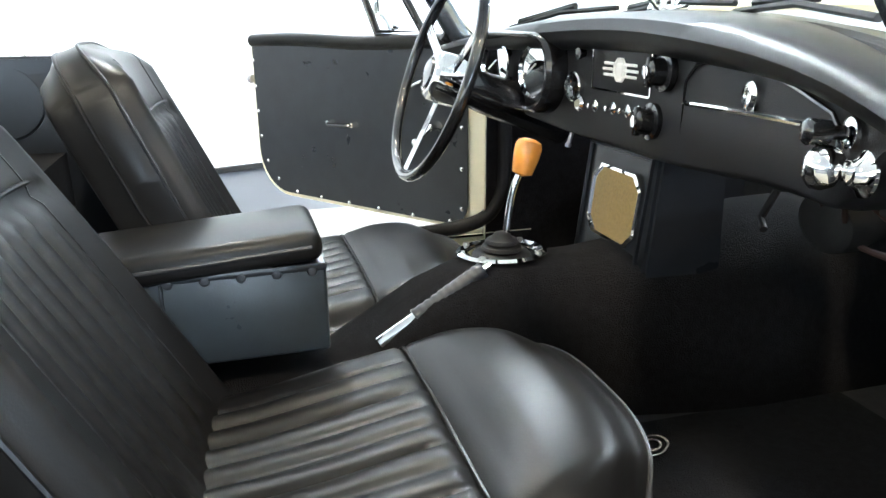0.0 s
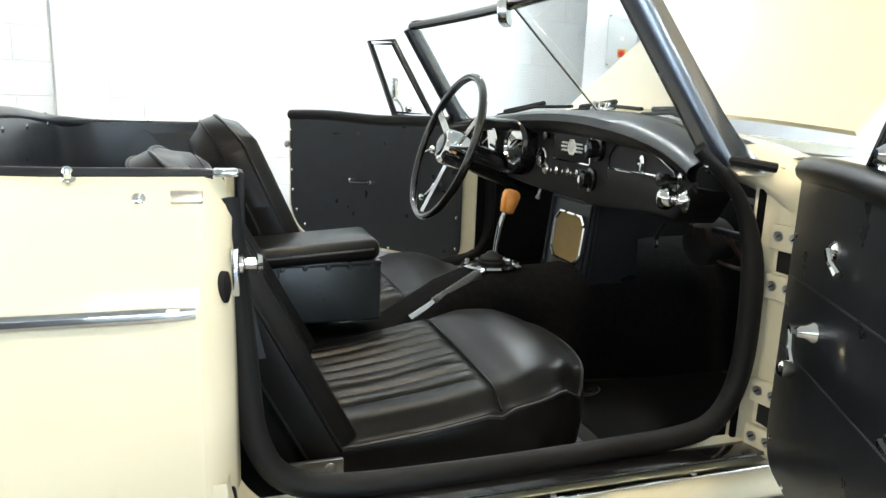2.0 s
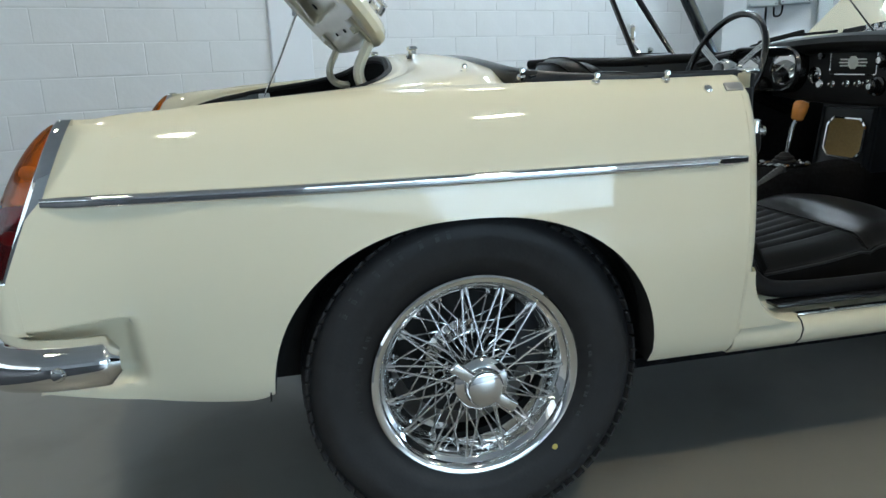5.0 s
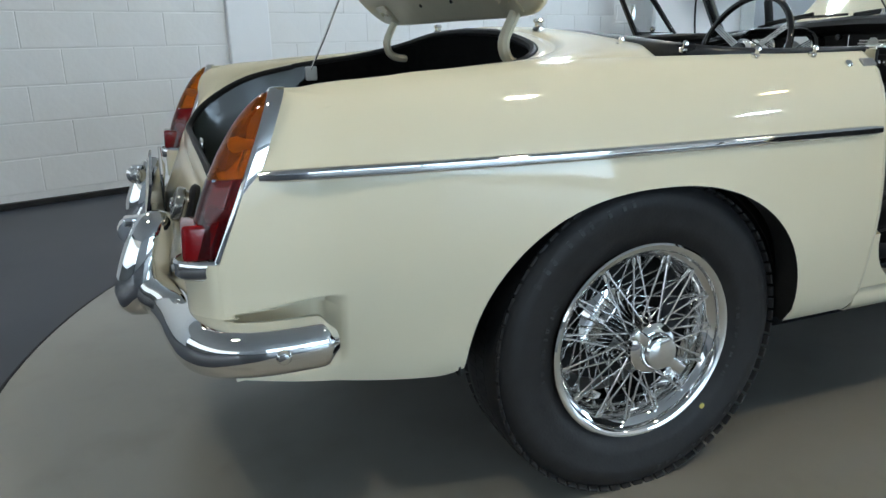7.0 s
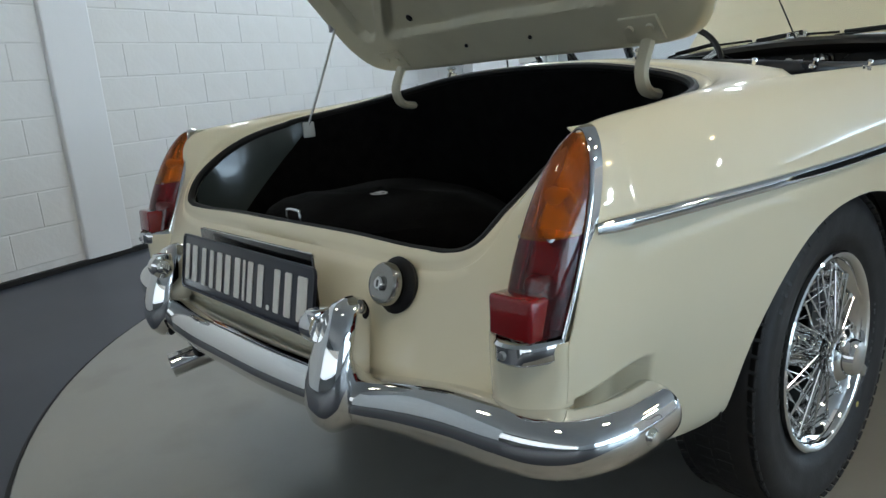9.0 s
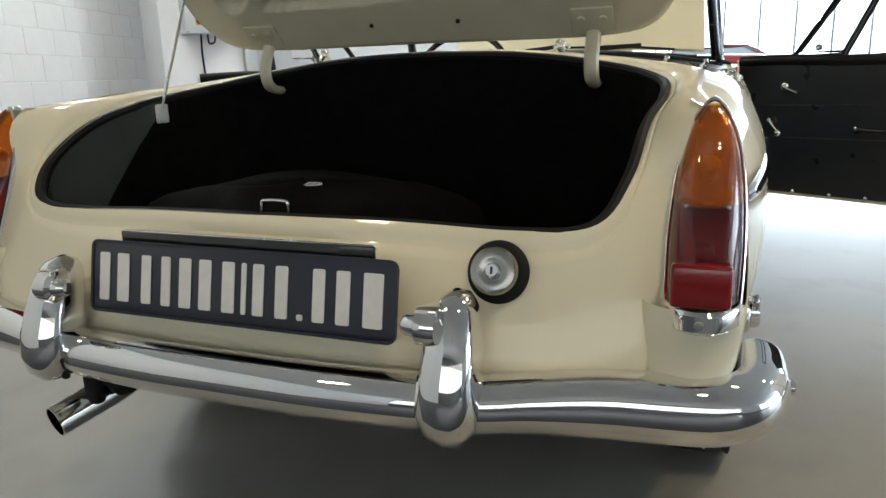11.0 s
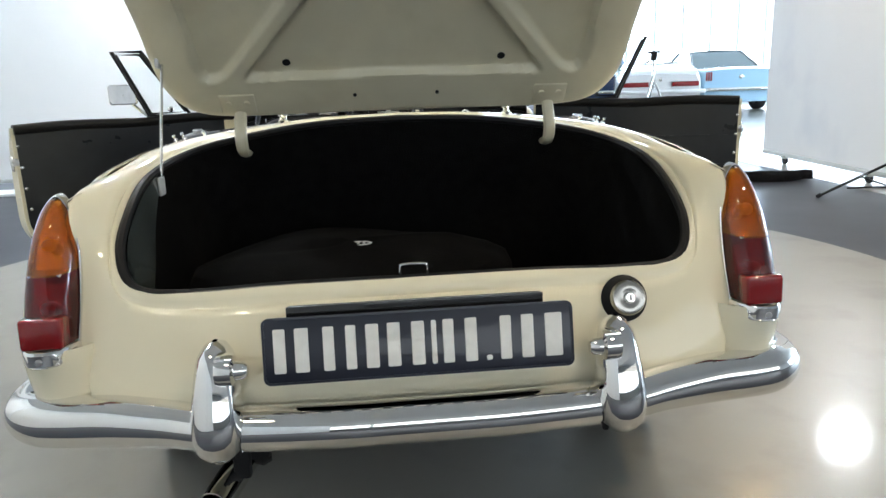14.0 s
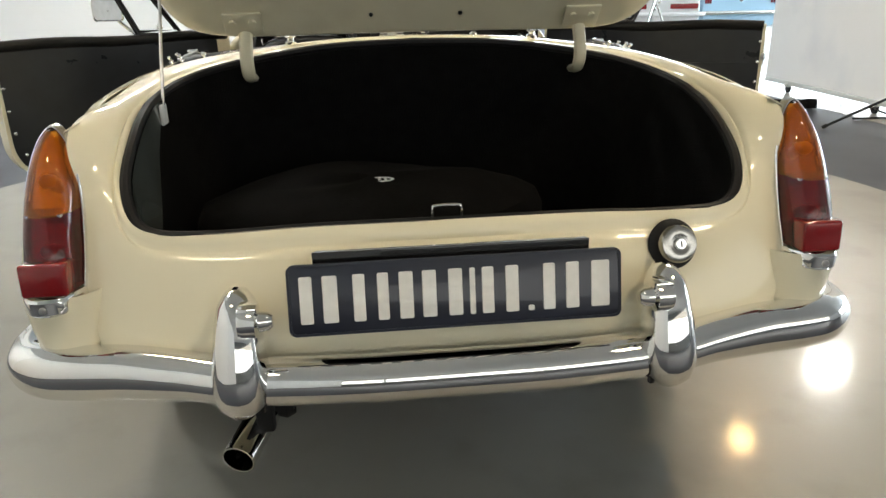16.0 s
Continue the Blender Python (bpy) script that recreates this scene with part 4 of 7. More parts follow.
# tread blocks round the tyre; the outer ones wrap over the shoulder
def block_mesh_of(bm):
    tb = finish(bm, "tread_block", TYRE, smooth=False)
    me = tb.data
    bpy.data.objects.remove(tb)
    return me


mid_block = block_mesh_of(box(0, 0, 0, 0.006, 0.0185, 0.029, 0.0012, 1))
edge_block = block_mesh_of(box(0, 0, 0, 0.006, 0.0215, 0.040, 0.0012, 1))
for w in wheel_objs[:1]:
    for k in range(72):
        a = 2 * math.pi * k / 72
        for h, off in ((-0.060, 0), (-0.018, 0.02), (0.018, 0), (0.060, 0.02)):
            if abs(h) < 0.04:
                shared("tread_block", mid_block, Matrix.Rotation(a + off, 4, "Z") @ pose(0.3146, 0, h), w)
            elif h > 0 or k % 72 > 24:
                shared("tread_block", edge_block, Matrix.Rotation(a + off, 4, "Z") @ pose(0.3040, 0, h) @ Matrix.Rotation(radians(math.copysign(26, h)), 4, "Y"), w)

# wheel houses
for sx in (1, -1):
    for wy in (0.0, 2.31):
        rows = []
        for h in (0.675, 0.65, 0.56):
            rows.append([(sx * h, wy - 0.012 * (wy == 0) + 0.362 * math.cos(math.pi * k / 30), 0.318 + 0.336 * math.sin(math.pi * k / 30)) for k in range(31)])
        bm = grid(rows, 0.003)
        bm.faces.new([bm.verts.new((sx * 0.56, wy - 0.012 * (wy == 0) + 0.362 * math.cos(math.pi * k / 30), 0.312 + 0.336 * math.sin(math.pi * k / 30))) for k in range(31)])
        cpart("wheel_house", bm, DARKGREY, label="dark underbody lining of the wheel arch")
cpart("rear_axle", tube([(-0.55, 0, 0.322), (0.55, 0, 0.322)], 0.035, 12), DARKGREY)
cpart("floor_pan", box(0, 1.15, 0.285, 1.10, 2.2, 0.02), DARKGREY)

# ---- spare wheel cover in the boot ----
rows = []
for r, z in ((0.02, 0.660), (0.20, 0.657), (0.27, 0.648), (0.305, 0.630), (0.318, 0.600), (0.318, 0.560), (0.305, 0.52), (0.30, 0.378)):
    row = []
    for k in range(64):
        a = 2 * math.pi * k / 64
        rr = r * (1 + 0.012 * math.sin(5 * a + 1) + 0.008 * math.sin(11 * a))
        row.append((-0.125 + 1.13 * rr * math.cos(a), -0.420 + 0.78 * rr * math.sin(a), z - 0.006 + 0.008 * math.sin(3 * a + r * 9) - 0.010 * (r > 0.25)))
    rows.append(row)
bm = grid(rows, None, True)
bm.faces.new([bm.verts.new(p) for p in rows[0]])
spare = tagged(finish(bm, "spare_wheel_cover", BOOTCLOTH), "soft black cloth cover over the spare wheel in the boot", "wheel cover")
bm = lathe([(0.0265, 0.0), (0.030, 0.0), (0.030, 0.002), (0.0265, 0.002)], pose(-0.107, -0.448, 0.6545) @ Matrix.Diagonal((1, 0.62, 1, 1)), 8, True)
part("emblem_ring", bm, WHITE, spare, "small white octagon emblem")
for dx in (-0.013, 0.0, 0.012):
    part("emblem_bar", box(-0.107 + dx, -0.448, 0.6568, 0.005, 0.020, 0.001), WHITE, spare)

# ---- cabin shell ----
cpart("cabin_floor", box(0, 1.15, 0.275, 1.26, 1.80, 0.02), CARPET, label="black carpet on the cabin floor")
bm = bmesh.new()
add_box(bm, 0, 0.42, 0.47, 1.24, 0.02, 0.36)
add_box(bm, 0, 0.26, 0.65, 1.24, 0.34, 0.02)
cpart("rear_bulkhead", bm, CARPET, smooth=False)
cpart("front_bulkhead", box(0, 2.02, 0.53, 1.28, 0.03, 0.52), DARKGREY, smooth=False)
rows = []
for y in np.linspace(0.42, 2.0, 24):
    w, h = 0.115 + 0.05 * smooth(1.25, 1.6, y), 0.42 + 0.125 * smooth(0.85, 1.12, y) + 0.06 * smooth(1.3, 1.7, y)
    rows.append([(w * math.copysign(abs(math.cos(a)) ** 0.6, math.cos(a)), y, 0.28 + (h - 0.28) * abs(math.sin(a)) ** 0.6) for a in [math.pi * k / 14 for k in range(15)]])
cpart("transmission_tunnel", grid(rows), CARPET, label="black carpeted transmission tunnel")
# quarter panels behind the seats, padded rim round the cockpit
for sx in (1, -1):
    cpart("quarter_trim", grid([[(sx * x, y, z) for x, z in ((0.640, 0.842), (0.628, 0.815), (0.622, 0.66), (0.622, 0.30))] for y in np.linspace(0.10, 0.53, 6)], 0.006), VINYL, label="black vinyl quarter trim")
    cpart("quarter_pocket", lathe([(0.0, 0.004), (0.072, 0.004), (0.075, 0.002), (0.076, -0.002)], toward((sx * 0.621, 0.33, 0.765), (-sx, 0, 0.08)), 36), VINYL, angle=15)
rim_path = [(0.652, 0.530, 0.850), (0.648, 0.42, 0.850), (0.641, 0.30, 0.850), (0.618, 0.195, 0.850), (0.560, 0.133, 0.857), (0.43, 0.118, 0.870), (0.22, 0.122, 0.884), (0.0, 0.126, 0.890)]
half = catmull(rim_path, 5)
whole = [tuple(p) for p in half] + [(-p[0], p[1], p[2]) for p in half[-2::-1]]
rad = [0.007 + 0.012 * smooth(0.33, 0.12, p[1]) for p in whole]
cpart("cockpit_rim_pad", tube([(p[0] - sgn(p[0]) * r * 0.9, p[1], p[2] - 0.2 * r) for p, r in zip(whole, rad)], rad, 10), VINYL, label="padded black vinyl roll round the cockpit edge")
rows = []
for k, (dz, dy) in enumerate(((0.0, 0.012), (-0.05, 0.02), (-0.25, 0.06))):
    rows.append([(p[0] * 0.97, p[1] + dy, p[2] + dz) for p in whole])
cpart("cockpit_rear_lining", grid(rows, 0.003), VINYL, label="black vinyl lining behind the seats")
for x in (-0.42, -0.2, 0.0, 0.2, 0.42):
    cpart("lining_press_stud", lathe([(0.007, 0), (0.007, 0.002), (0, 0.004)], toward((x, 0.158, 0.848 + 0.012 * (1 - abs(x) * 2)), (0, 1, 0)), 10), CHROME)
# ---- seats ----
def cushion_rows(cx):
    rows = []
    nx, ny = 84, 40
    for j in range(ny + 1):
        v = j / ny
        row = []
        for i in range(nx + 1):
            u = -1 + 2 * i / nx
            y = 0.665 + 0.532 * v - 0.048 * abs(u) ** 3.5 * v ** 5
            w = 0.222 + 0.018 * smooth(0.0, 0.5, v) - 0.050 * smooth(0.62, 1.0, v) ** 1.8
            x = cx + w * u
            z = 0.428 + 0.055 * smooth(0.0, 0.9, v) - 0.026 * smooth(0.82, 1.0, v) ** 2
            z += 0.018 * (1 - u * u) * smooth(0.62, 0.74, v)
            z -= 0.027 * smooth(0.70, 1.0, abs(u)) ** 2
            # seam between pleats and the front roll
            z -= 0.008 * math.exp(-((v - 0.60) / 0.012) ** 2)
            # pleats run fore and aft
            if v < 0.60 and abs(u) < 0.62:
                ph = (u + 0.62) / 1.24 * 7
                z += 0.009 * (abs(math.sin(math.pi * ph)) ** 0.5 - 0.6) * smooth(0.60, 0.54, v)
            z += 0.0016 * noise.noise((x * 9, y * 9, 3.1))
            row.append((x, y, z))
        rows.append(row)
    return rows


def ring_down(rows, drop):
    """The rim of a grid, and lower rims that close it into a cushion."""
    rim = rows[0] + [r[-1] for r in rows[1:]] + rows[-1][-2::-1] + [r[0] for r in rows[-2:0:-1]]
    return rim


def make_seat(sx, back_y, lean_deg, tall):
    cx = 0.300 * sx
    top = cushion_rows(cx)
    bm = bmesh.new()
    add_grid(bm, top)
    rim = ring_down(top, 0)
    cy = 0.95
    lv = []
    for k, (dz, g) in enumerate(((0.0, 1.0), (-0.012, 1.022), (-0.05, 1.035), (-0.10, 1.02), (-0.14, 0.97))):
        lv.append([(cx + (p[0] - cx) * g, cy + (p[1] - cy) * g, p[2] + dz) for p in rim])
    add_grid(bm, lv, None, True)
    bmesh.ops.remove_doubles(bm, verts=bm.verts[:], dist=1e-5)
    seat = cpart("seat", bm, LEATHER, label="black leather bucket seat with pleated cushion and backrest", angle=55)
    cpart("piping", tube([(cx + (p[0] - cx) * 1.012, cy + (p[1] - cy) * 1.012, p[2] - 0.004) for p in rim[::2]], 0.0035, 6, True), PIPING, seat)
    # backrest
    rows = []
    lean = radians(lean_deg)
    nx, ny = 80, 36
    front, back = [], []
    for j in range(ny + 1):
        v = j / ny
        fr, br = [], []
        for i in range(nx + 1):
            u = -1 + 2 * i / nx
            w = 0.234 - 0.040 * v - 0.022 * v ** 4
            h = -0.055 + (tall + 0.055) * v - 0.075 * abs(u) ** 3.5 * v ** 4
            bow = 0.030 * abs(u) ** 2.2
            d = 0.0
            if 0.10 < v < 0.72 and abs(u) < 0.60:
                ph = (u + 0.60) / 1.2 * 7
                d = 0.009 * (abs(math.sin(math.pi * ph)) ** 0.5 - 0.55) * smooth(0.72, 0.66, v)
            d -= 0.007 * math.exp(-((v - 0.73) / 0.014) ** 2) * (abs(u) < 0.8)
            edge = smooth(0.88, 1.0, abs(u)) + smooth(0.93, 1.0, v)
            tf = 0.052 + bow + d - 0.040 * min(1.0, edge)
            tb = -0.070 + 0.045 * min(1.0, edge) + 0.5 * bow
            x = cx + w * u
            base = (x, back_y - h * math.sin(lean), 0.425 + h * math.cos(lean))
            nrm = (0, math.cos(lean), math.sin(lean))
            fr.append((base[0], base[1] + nrm[1] * tf, base[2] + nrm[2] * tf))
            br.append((base[0], base[1] + nrm[1] * tb, base[2] + nrm[2] * tb))
        front.append(fr)
        back.append(br)
    bm = bmesh.new()
    add_grid(bm, front)
    add_grid(bm, back)
    add_grid(bm, [ring_down(front, 0), ring_down(back, 0)], None, True)
    bmesh.ops.remove_doubles(bm, verts=bm.verts[:], dist=1e-5)
    cpart("backrest", bm, LEATHER, seat, "pleated black leather backrest", angle=60)
    for src, nm in ((front, "piping"), (back, "piping")):
        line = [r[0] for r in src] + src[-1][1:-1] + [r[-1] for r in src[::-1]]
        cpart(nm, tube(line[::2], 0.0032, 6), LEATHER, seat)
    # seams of the backrest
    col = [int(round((u + 1) / 2 * nx)) for u in (-0.64, 0.64)]
    nv = Vector((0, math.cos(lean), math.sin(lean)))
    for c in col:
        cpart("seam", tube([Vector(front[j][c]) - nv * 0.0015 for j in range(3, ny - 1)], 0.0026, 6), LEATHER, seat)
    cpart("seam", tube([Vector(front[27][i]) + nv * 0.0035 for i in range(col[0], col[1] + 1)], 0.0026, 6), LEATHER, seat)
    cpart("seam", tube([Vector(top[24][i]) + Vector((0, 0, 0.004)) for i in range(1, 84)], 0.0028, 6), LEATHER, seat)
    # runner, hinge bracket
    bm = box(cx + sx * 0.20, 0.95, 0.300, 0.03, 0.46, 0.03, 0.004)
    add_box(bm, cx - sx * 0.18, 0.95, 0.300, 0.03, 0.46, 0.03, 0.004)
    add_box(bm, cx, 0.95, 0.325, 0.40, 0.44, 0.03, 0.004)
    cpart("seat_runner", bm, BLACKPAINT, seat)
    bm = box(cx + sx * 0.246, back_y + 0.02, 0.380, 0.010, 0.085, 0.030, 0.004)
    add_lathe(bm, [(0.010, 0), (0.010, 0.006), (0.006, 0.009), (0, 0.009)], toward((cx + sx * 0.25, back_y + 0.042, 0.380), (sx, 0, 0)), 12)
    cpart("recliner_bracket", bm, STEEL, seat)
    return seat


make_seat(1, 0.650, 28.0, 0.475)
make_seat(-1, 0.738, 24.0, 0.500)

# ---- arm rest box between the seats ----
arm = cpart("armrest_box", box(0.0, 0.735, 0.530, 0.162, 0.290, 0.135, 0.006, 3), ARM_SHEEN, label="black leather arm rest box with padded lid")
bm = box(0, 0, 0, 0.180, 0.325, 0.045, 0.018, 4)
bmesh.ops.transform(bm, matrix=Matrix.Translation((0, 0.715, 0.612)) @ Matrix.Rotation(radians(4), 4, "X"), verts=bm.verts[:])
cpart("armrest_lid", bm, LEATHER, arm, "padded leather lid")
cpart("lid_piping", tube([(sx * 0.091, y, 0.614 + (y - 0.715) * 0.07) for sx, y in ((-1, 0.57), (-1, 0.86), (1, 0.86), (1, 0.57))], 0.003, 6), PIPING, arm)
bm = box(0.0, 0.735, 0.592, 0.166, 0.292, 0.012, 0.004)
for k in range(6):
    add_lathe(bm, [(0.008, 0), (0.006, 0.003), (0, 0.004)], toward((0.080, 0.62 + 0.048 * k, 0.586), (1, 0, 0)), 8)
cpart("gathered_edge", bm, VINYL, arm)
cpart("seam", tube([(0.0818, 0.658, 0.468), (0.0818, 0.660, 0.588)], 0.0025, 6), VINYL, arm)

# ---- gear lever, handbrake ----
GX, GY = -0.028, 1.185
cpart("gaiter_plate", lathe([(0.075, 0.0), (0.078, 0.006), (0.070, 0.010), (0.062, 0.006), (0.060, 0.0)], pose(GX, GY, 0.545) @ Matrix.Diagonal((0.85, 1, 1, 1)), 36, True), CHROME, label="chrome ring round the gear lever")
for k in range(4):
    a = math.pi / 4 + k * math.pi / 2
    cpart("ring_screw", lathe([(0.006, 0), (0.005, 0.004), (0, 0.005)], pose(GX + 0.058 * math.cos(a), GY + 0.069 * math.sin(a), 0.5535), 10), STEEL)
lever = cpart("gear_lever", tube(catmull([(GX, GY + 0.005, 0.56), (GX, GY + 0.012, 0.62), (GX, GY + 0.020, 0.66), (GX - 0.002, GY + 0.038, 0.70)], 5), 0.006, 10), CHROME, label="chrome gear lever with a wooden knob")
cpart("gaiter", lathe([(0.055, 0.0), (0.050, 0.008), (0.034, 0.012), (0.038, 0.018), (0.036, 0.026), (0.028, 0.030), (0.031, 0.036), (0.028, 0.044), (0.020, 0.048), (0.014, 0.060), (0.007, 0.064)], pose(GX, GY, 0.545) @ Matrix.Diagonal((0.92, 0.92, 0.62, 1)), 28), RUBBER, lever, "ribbed rubber gaiter")
cpart("gear_knob", lathe([(0.010, -0.030), (0.017, -0.026), (0.0215, 0.0), (0.0225, 0.018), (0.019, 0.027), (0.010, 0.031), (0, 0.032)], toward((GX - 0.002, GY + 0.040, 0.706), (0, 0.25, 1)), 28), WOOD, lever, "orange-brown varnished wooden knob")
hb0, hb1 = Vector((0.062, 0.955, 0.452)), Vector((0.040, 1.128, 0.545))
handbrake = cpart("handbrake", tube([hb0, hb0.lerp(hb1, 0.34)], 0.011, 12), CHROME, label="chrome handbrake with ribbed black grip")
grip = [hb0.lerp(hb1, 0.34 + 0.66 * k / 40) for k in range(41)]
cpart("grip", tube(grip, [0.0145 + 0.0007 * math.sin(k * math.pi / 2) for k in range(41)], 14), VINYL, handbrake)
cpart("button", tube([hb1, hb1 + (hb1 - hb0).normalized() * 0.014], 0.007, 10), CHROME, handbrake)

# ---- dashboard ----
def dash_y(x):
    return 1.366 - 0.30 * x * x


def dash_top(x):
    return 0.922 - 0.17 * x * x


rows = []
for x in np.linspace(-0.625, 0.625, 61):
    y, t = dash_y(x), dash_top(x)
    zb = 0.715 + 0.034 * smooth(0.10, 0.55, abs(x)) + 0.070 * smooth(0.53, 0.63, abs(x))   # the ends are cut up towards the door frame
    prof = [(0.085, zb), (0.035, zb + 0.001), (0.006, zb + 0.006), (0.0, zb + 0.013), (0.004, (zb + 0.013 + t - 0.040) / 2), (0.008, t - 0.040), (0.008, t - 0.030), (0.006, t - 0.022), (0.004, t - 0.014), (0.004, t - 0.006), (0.010, t + 0.002), (0.06, t + 0.006), (0.14, t + 0.006), (0.20, t + 0.0)]
    rows.append([(x, y + dy, z) for dy, z in prof])
dash = cpart("dashboard", grid(rows), DASHMAT, label="black crackle dashboard with padded top roll", angle=60)
rows = []
for x in np.linspace(-0.62, 0.62, 41):
    y, t = dash_y(x), dash_top(x)
    th = 1.0 - 0.5 * smooth(0.15, 0.60, abs(x))   # the roll thins out towards the doors
    rows.append([(x, y + dy, z) for dy, z in ((0.006, t - 0.050 * th), (-0.006, t - 0.048 * th), (-0.024 * th, t - 0.034 * th), (-0.030 * th, t - 0.018 * th), (-0.020 * th, t - 0.001), (0.006, t + 0.008), (0.06, t + 0.010), (0.13, t + 0.010))])
cpart("dash_top_roll", grid(rows), LEATHER, dash, "padded black leather roll")


def on_dash(x, z, out=0.0):
    return Vector((x, dash_y(x) + 0.005 - out, z))


def dnormal(x):
    return Vector((-0.60 * x, -1, 0.04)).normalized()


def dial(name, x, z, r, material_face=None, parent=None, depth=0.010):
    m = toward(on_dash(x, z), dnormal(x))
    o = cpart(name, lathe([(r, -0.004), (r, depth), (r * 0.9, depth + 0.002), (r * 0.86, depth - 0.002), (r * 0.86, depth - 0.006)], m, 32), CHROME, parent or dash)
    cpart("dial_face", lathe([(r * 0.86, depth - 0.006), (0, depth - 0.006)], m, 32), BLACKPAINT, dash)
    return o, m


# binnacle with the two main dials
bm = bmesh.new()
bx = -0.335
rows = []
outl = rounded(-0.150, -0.070, 0.150, 0.068, 0.06, 6)
fm = toward(on_dash(bx, 0.825), dnormal(bx) * 1.0)
fr = fm.to_3x3()
ex = Vector((1, 0, 0)) - dnormal(bx) * dnormal(bx).x
ex.normalize()
ez = dnormal(bx).cross(ex)
if ez.z < 0:
    ez = -ez
for g, o in ((1.10, 0.0), (1.06, 0.040), (1.0, 0.046), (0.93, 0.042), (0.90, 0.006)):
    rows.append([on_dash(bx, 0.825) + ex * p[0] * g + ez * p[1] * g + dnormal(bx) * o for p in outl])
cpart("instrument_binnacle", grid(rows, None, True), BLACKPAINT, dash, "glossy black instrument hood")
for dx in (-0.072, 0.072):
    c = on_dash(bx, 0.825) + ex * dx + dnormal(bx) * 0.006
    m = toward(c, dnormal(bx))
    cpart("main_dial", lathe([(0.055, 0.0), (0.055, 0.012), (0.050, 0.014), (0.047, 0.008)], m, 36), CHROME, dash, "round main instrument with chrome bezel")
    cpart("dial_face", lathe([(0.048, 0.006), (0, 0.006)], m, 36), BLACKPAINT, dash)
    for k in range(11):
        a = radians(225 - 27 * k)
        cpart("dial_mark", box(0.040 * math.cos(a), 0.040 * math.sin(a), 0.0072, 0.007, 0.0018, 0.0008, m=m), WHITE, dash)
    cpart("needle", box(-0.010, 0.012, 0.0085, 0.034, 0.0022, 0.001, m=m @ Matrix.Rotation(0.6, 4, "Z")), WHITE, dash)
dial("small_dial", -0.139, 0.806, 0.026)
dial("small_dial", -0.520, 0.835, 0.024)
cpart("choke_knob", lathe([(0.007, 0), (0.007, 0.008), (0.010, 0.009), (0.010, 0.014), (0, 0.016)], toward(on_dash(-0.119, 0.863), dnormal(-0.12)), 16), BLACKPAINT, dash)
# centre plate with its winged emblem
m = toward(on_dash(0.0, 0.843), dnormal(0)) @ Matrix.Rotation(math.pi, 4, "Z")
pm = Matrix.Translation(on_dash(0.005, 0.843)) @ Matrix.Rotation(radians(90), 4, "X")
o = finish(prism(rounded(-0.092, -0.036, 0.092, 0.036, 0.006), "z", 0.0, 0.004, 0.001), "radio_blank_plate", DASHMAT, None, "black blanking plate with a chrome frame and winged emblem")
o.parent, o.matrix_basis = dash, pm


def on_plate(name, bm, material):
    q = finish(bm, name, material)
    q.parent, q.matrix_basis = dash, pm
    return q


on_plate("plate_frame", ring_bm(-0.092, -0.036, 0.092, 0.036, 0.006, 0.0032, 0.003, 0.006), CHROME)
# silver emblem drawn white: its bright reflection is put into the colour
on_plate("emblem_octagon", lathe([(0.020, 0.004), (0.020, 0.007), (0.016, 0.007), (0.016, 0.005)], Matrix.Rotation(math.pi / 8, 4, "Z"), 8), LETTER)
for sx in (1, -1):
    for k, (l, yy) in enumerate(((0.034, 0.009), (0.038, 0.0), (0.034, -0.009))):
        on_plate("emblem_wing_bar", box(sx * (0.016 + l / 2), yy, 0.0055, l, 0.0045, 0.003, 0.001), LETTER)
on_plate("emblem_centre", box(0, 0, 0.0055, 0.020, 0.020, 0.002, 0.001), LETTER)
for x, z in ((0.140, 0.848), (0.113, 0.776)):
    mm = toward(on_dash(x, z), dnormal(x))
    cpart("control_knob", lathe([(0.027, 0.0), (0.027, 0.010), (0.020, 0.012), (0.018, 0.030), (0.014, 0.033), (0, 0.034)], mm, 24), BLACKPAINT, dash, "large black rotary control")
    cpart("knob_cap", lathe([(0.009, 0.034), (0.009, 0.037), (0, 0.038)], mm, 16), CHROME, dash)
    cpart("knob_grip", box(0, 0, 0.029, 0.009, 0.042, 0.012, 0.003, m=mm), BLACKPAINT, dash)
for x, z in ((-0.070, 0.779), (-0.012, 0.781), (0.033, 0.782), (0.066, 0.784)):
    mm = toward(on_dash(x, z), dnormal(x))
    cpart("toggle_switch", lathe([(0.010, 0), (0.010, 0.004), (0.006, 0.006), (0.0035, 0.010), (0.0045, 0.018), (0, 0.020)], mm, 14), CHROME, dash)
cpart("ignition_lock", lathe([(0.014, 0), (0.014, 0.006), (0.010, 0.010), (0, 0.010)], toward(on_dash(-0.120, 0.778), dnormal(-0.12)), 16), CHROME, dash)
# glove box door: groove, strip, lock
gl = [(0.215, 0.862), (0.25, 0.869), (0.30, 0.872), (0.37, 0.868), (0.455, 0.851), (0.515, 0.838), (0.530, 0.826), (0.532, 0.80), (0.524, 0.765)]
cpart("glovebox_groove", tube([on_dash(x, z, 0.0005) for x, z in [(0.190, 0.76), (0.190, 0.84)] + gl], 0.0024, 6), BLACKPAINT, dash)
cpart("glovebox_strip", tube([on_dash(0.197 + 0.0296 * k, 0.812 + 0.0012 * k, 0.003) for k in range(11)], 0.0038, 8), CHROME, dash, "chrome strip on the glove box")
mm = toward(on_dash(0.357, 0.837), dnormal(0.357))
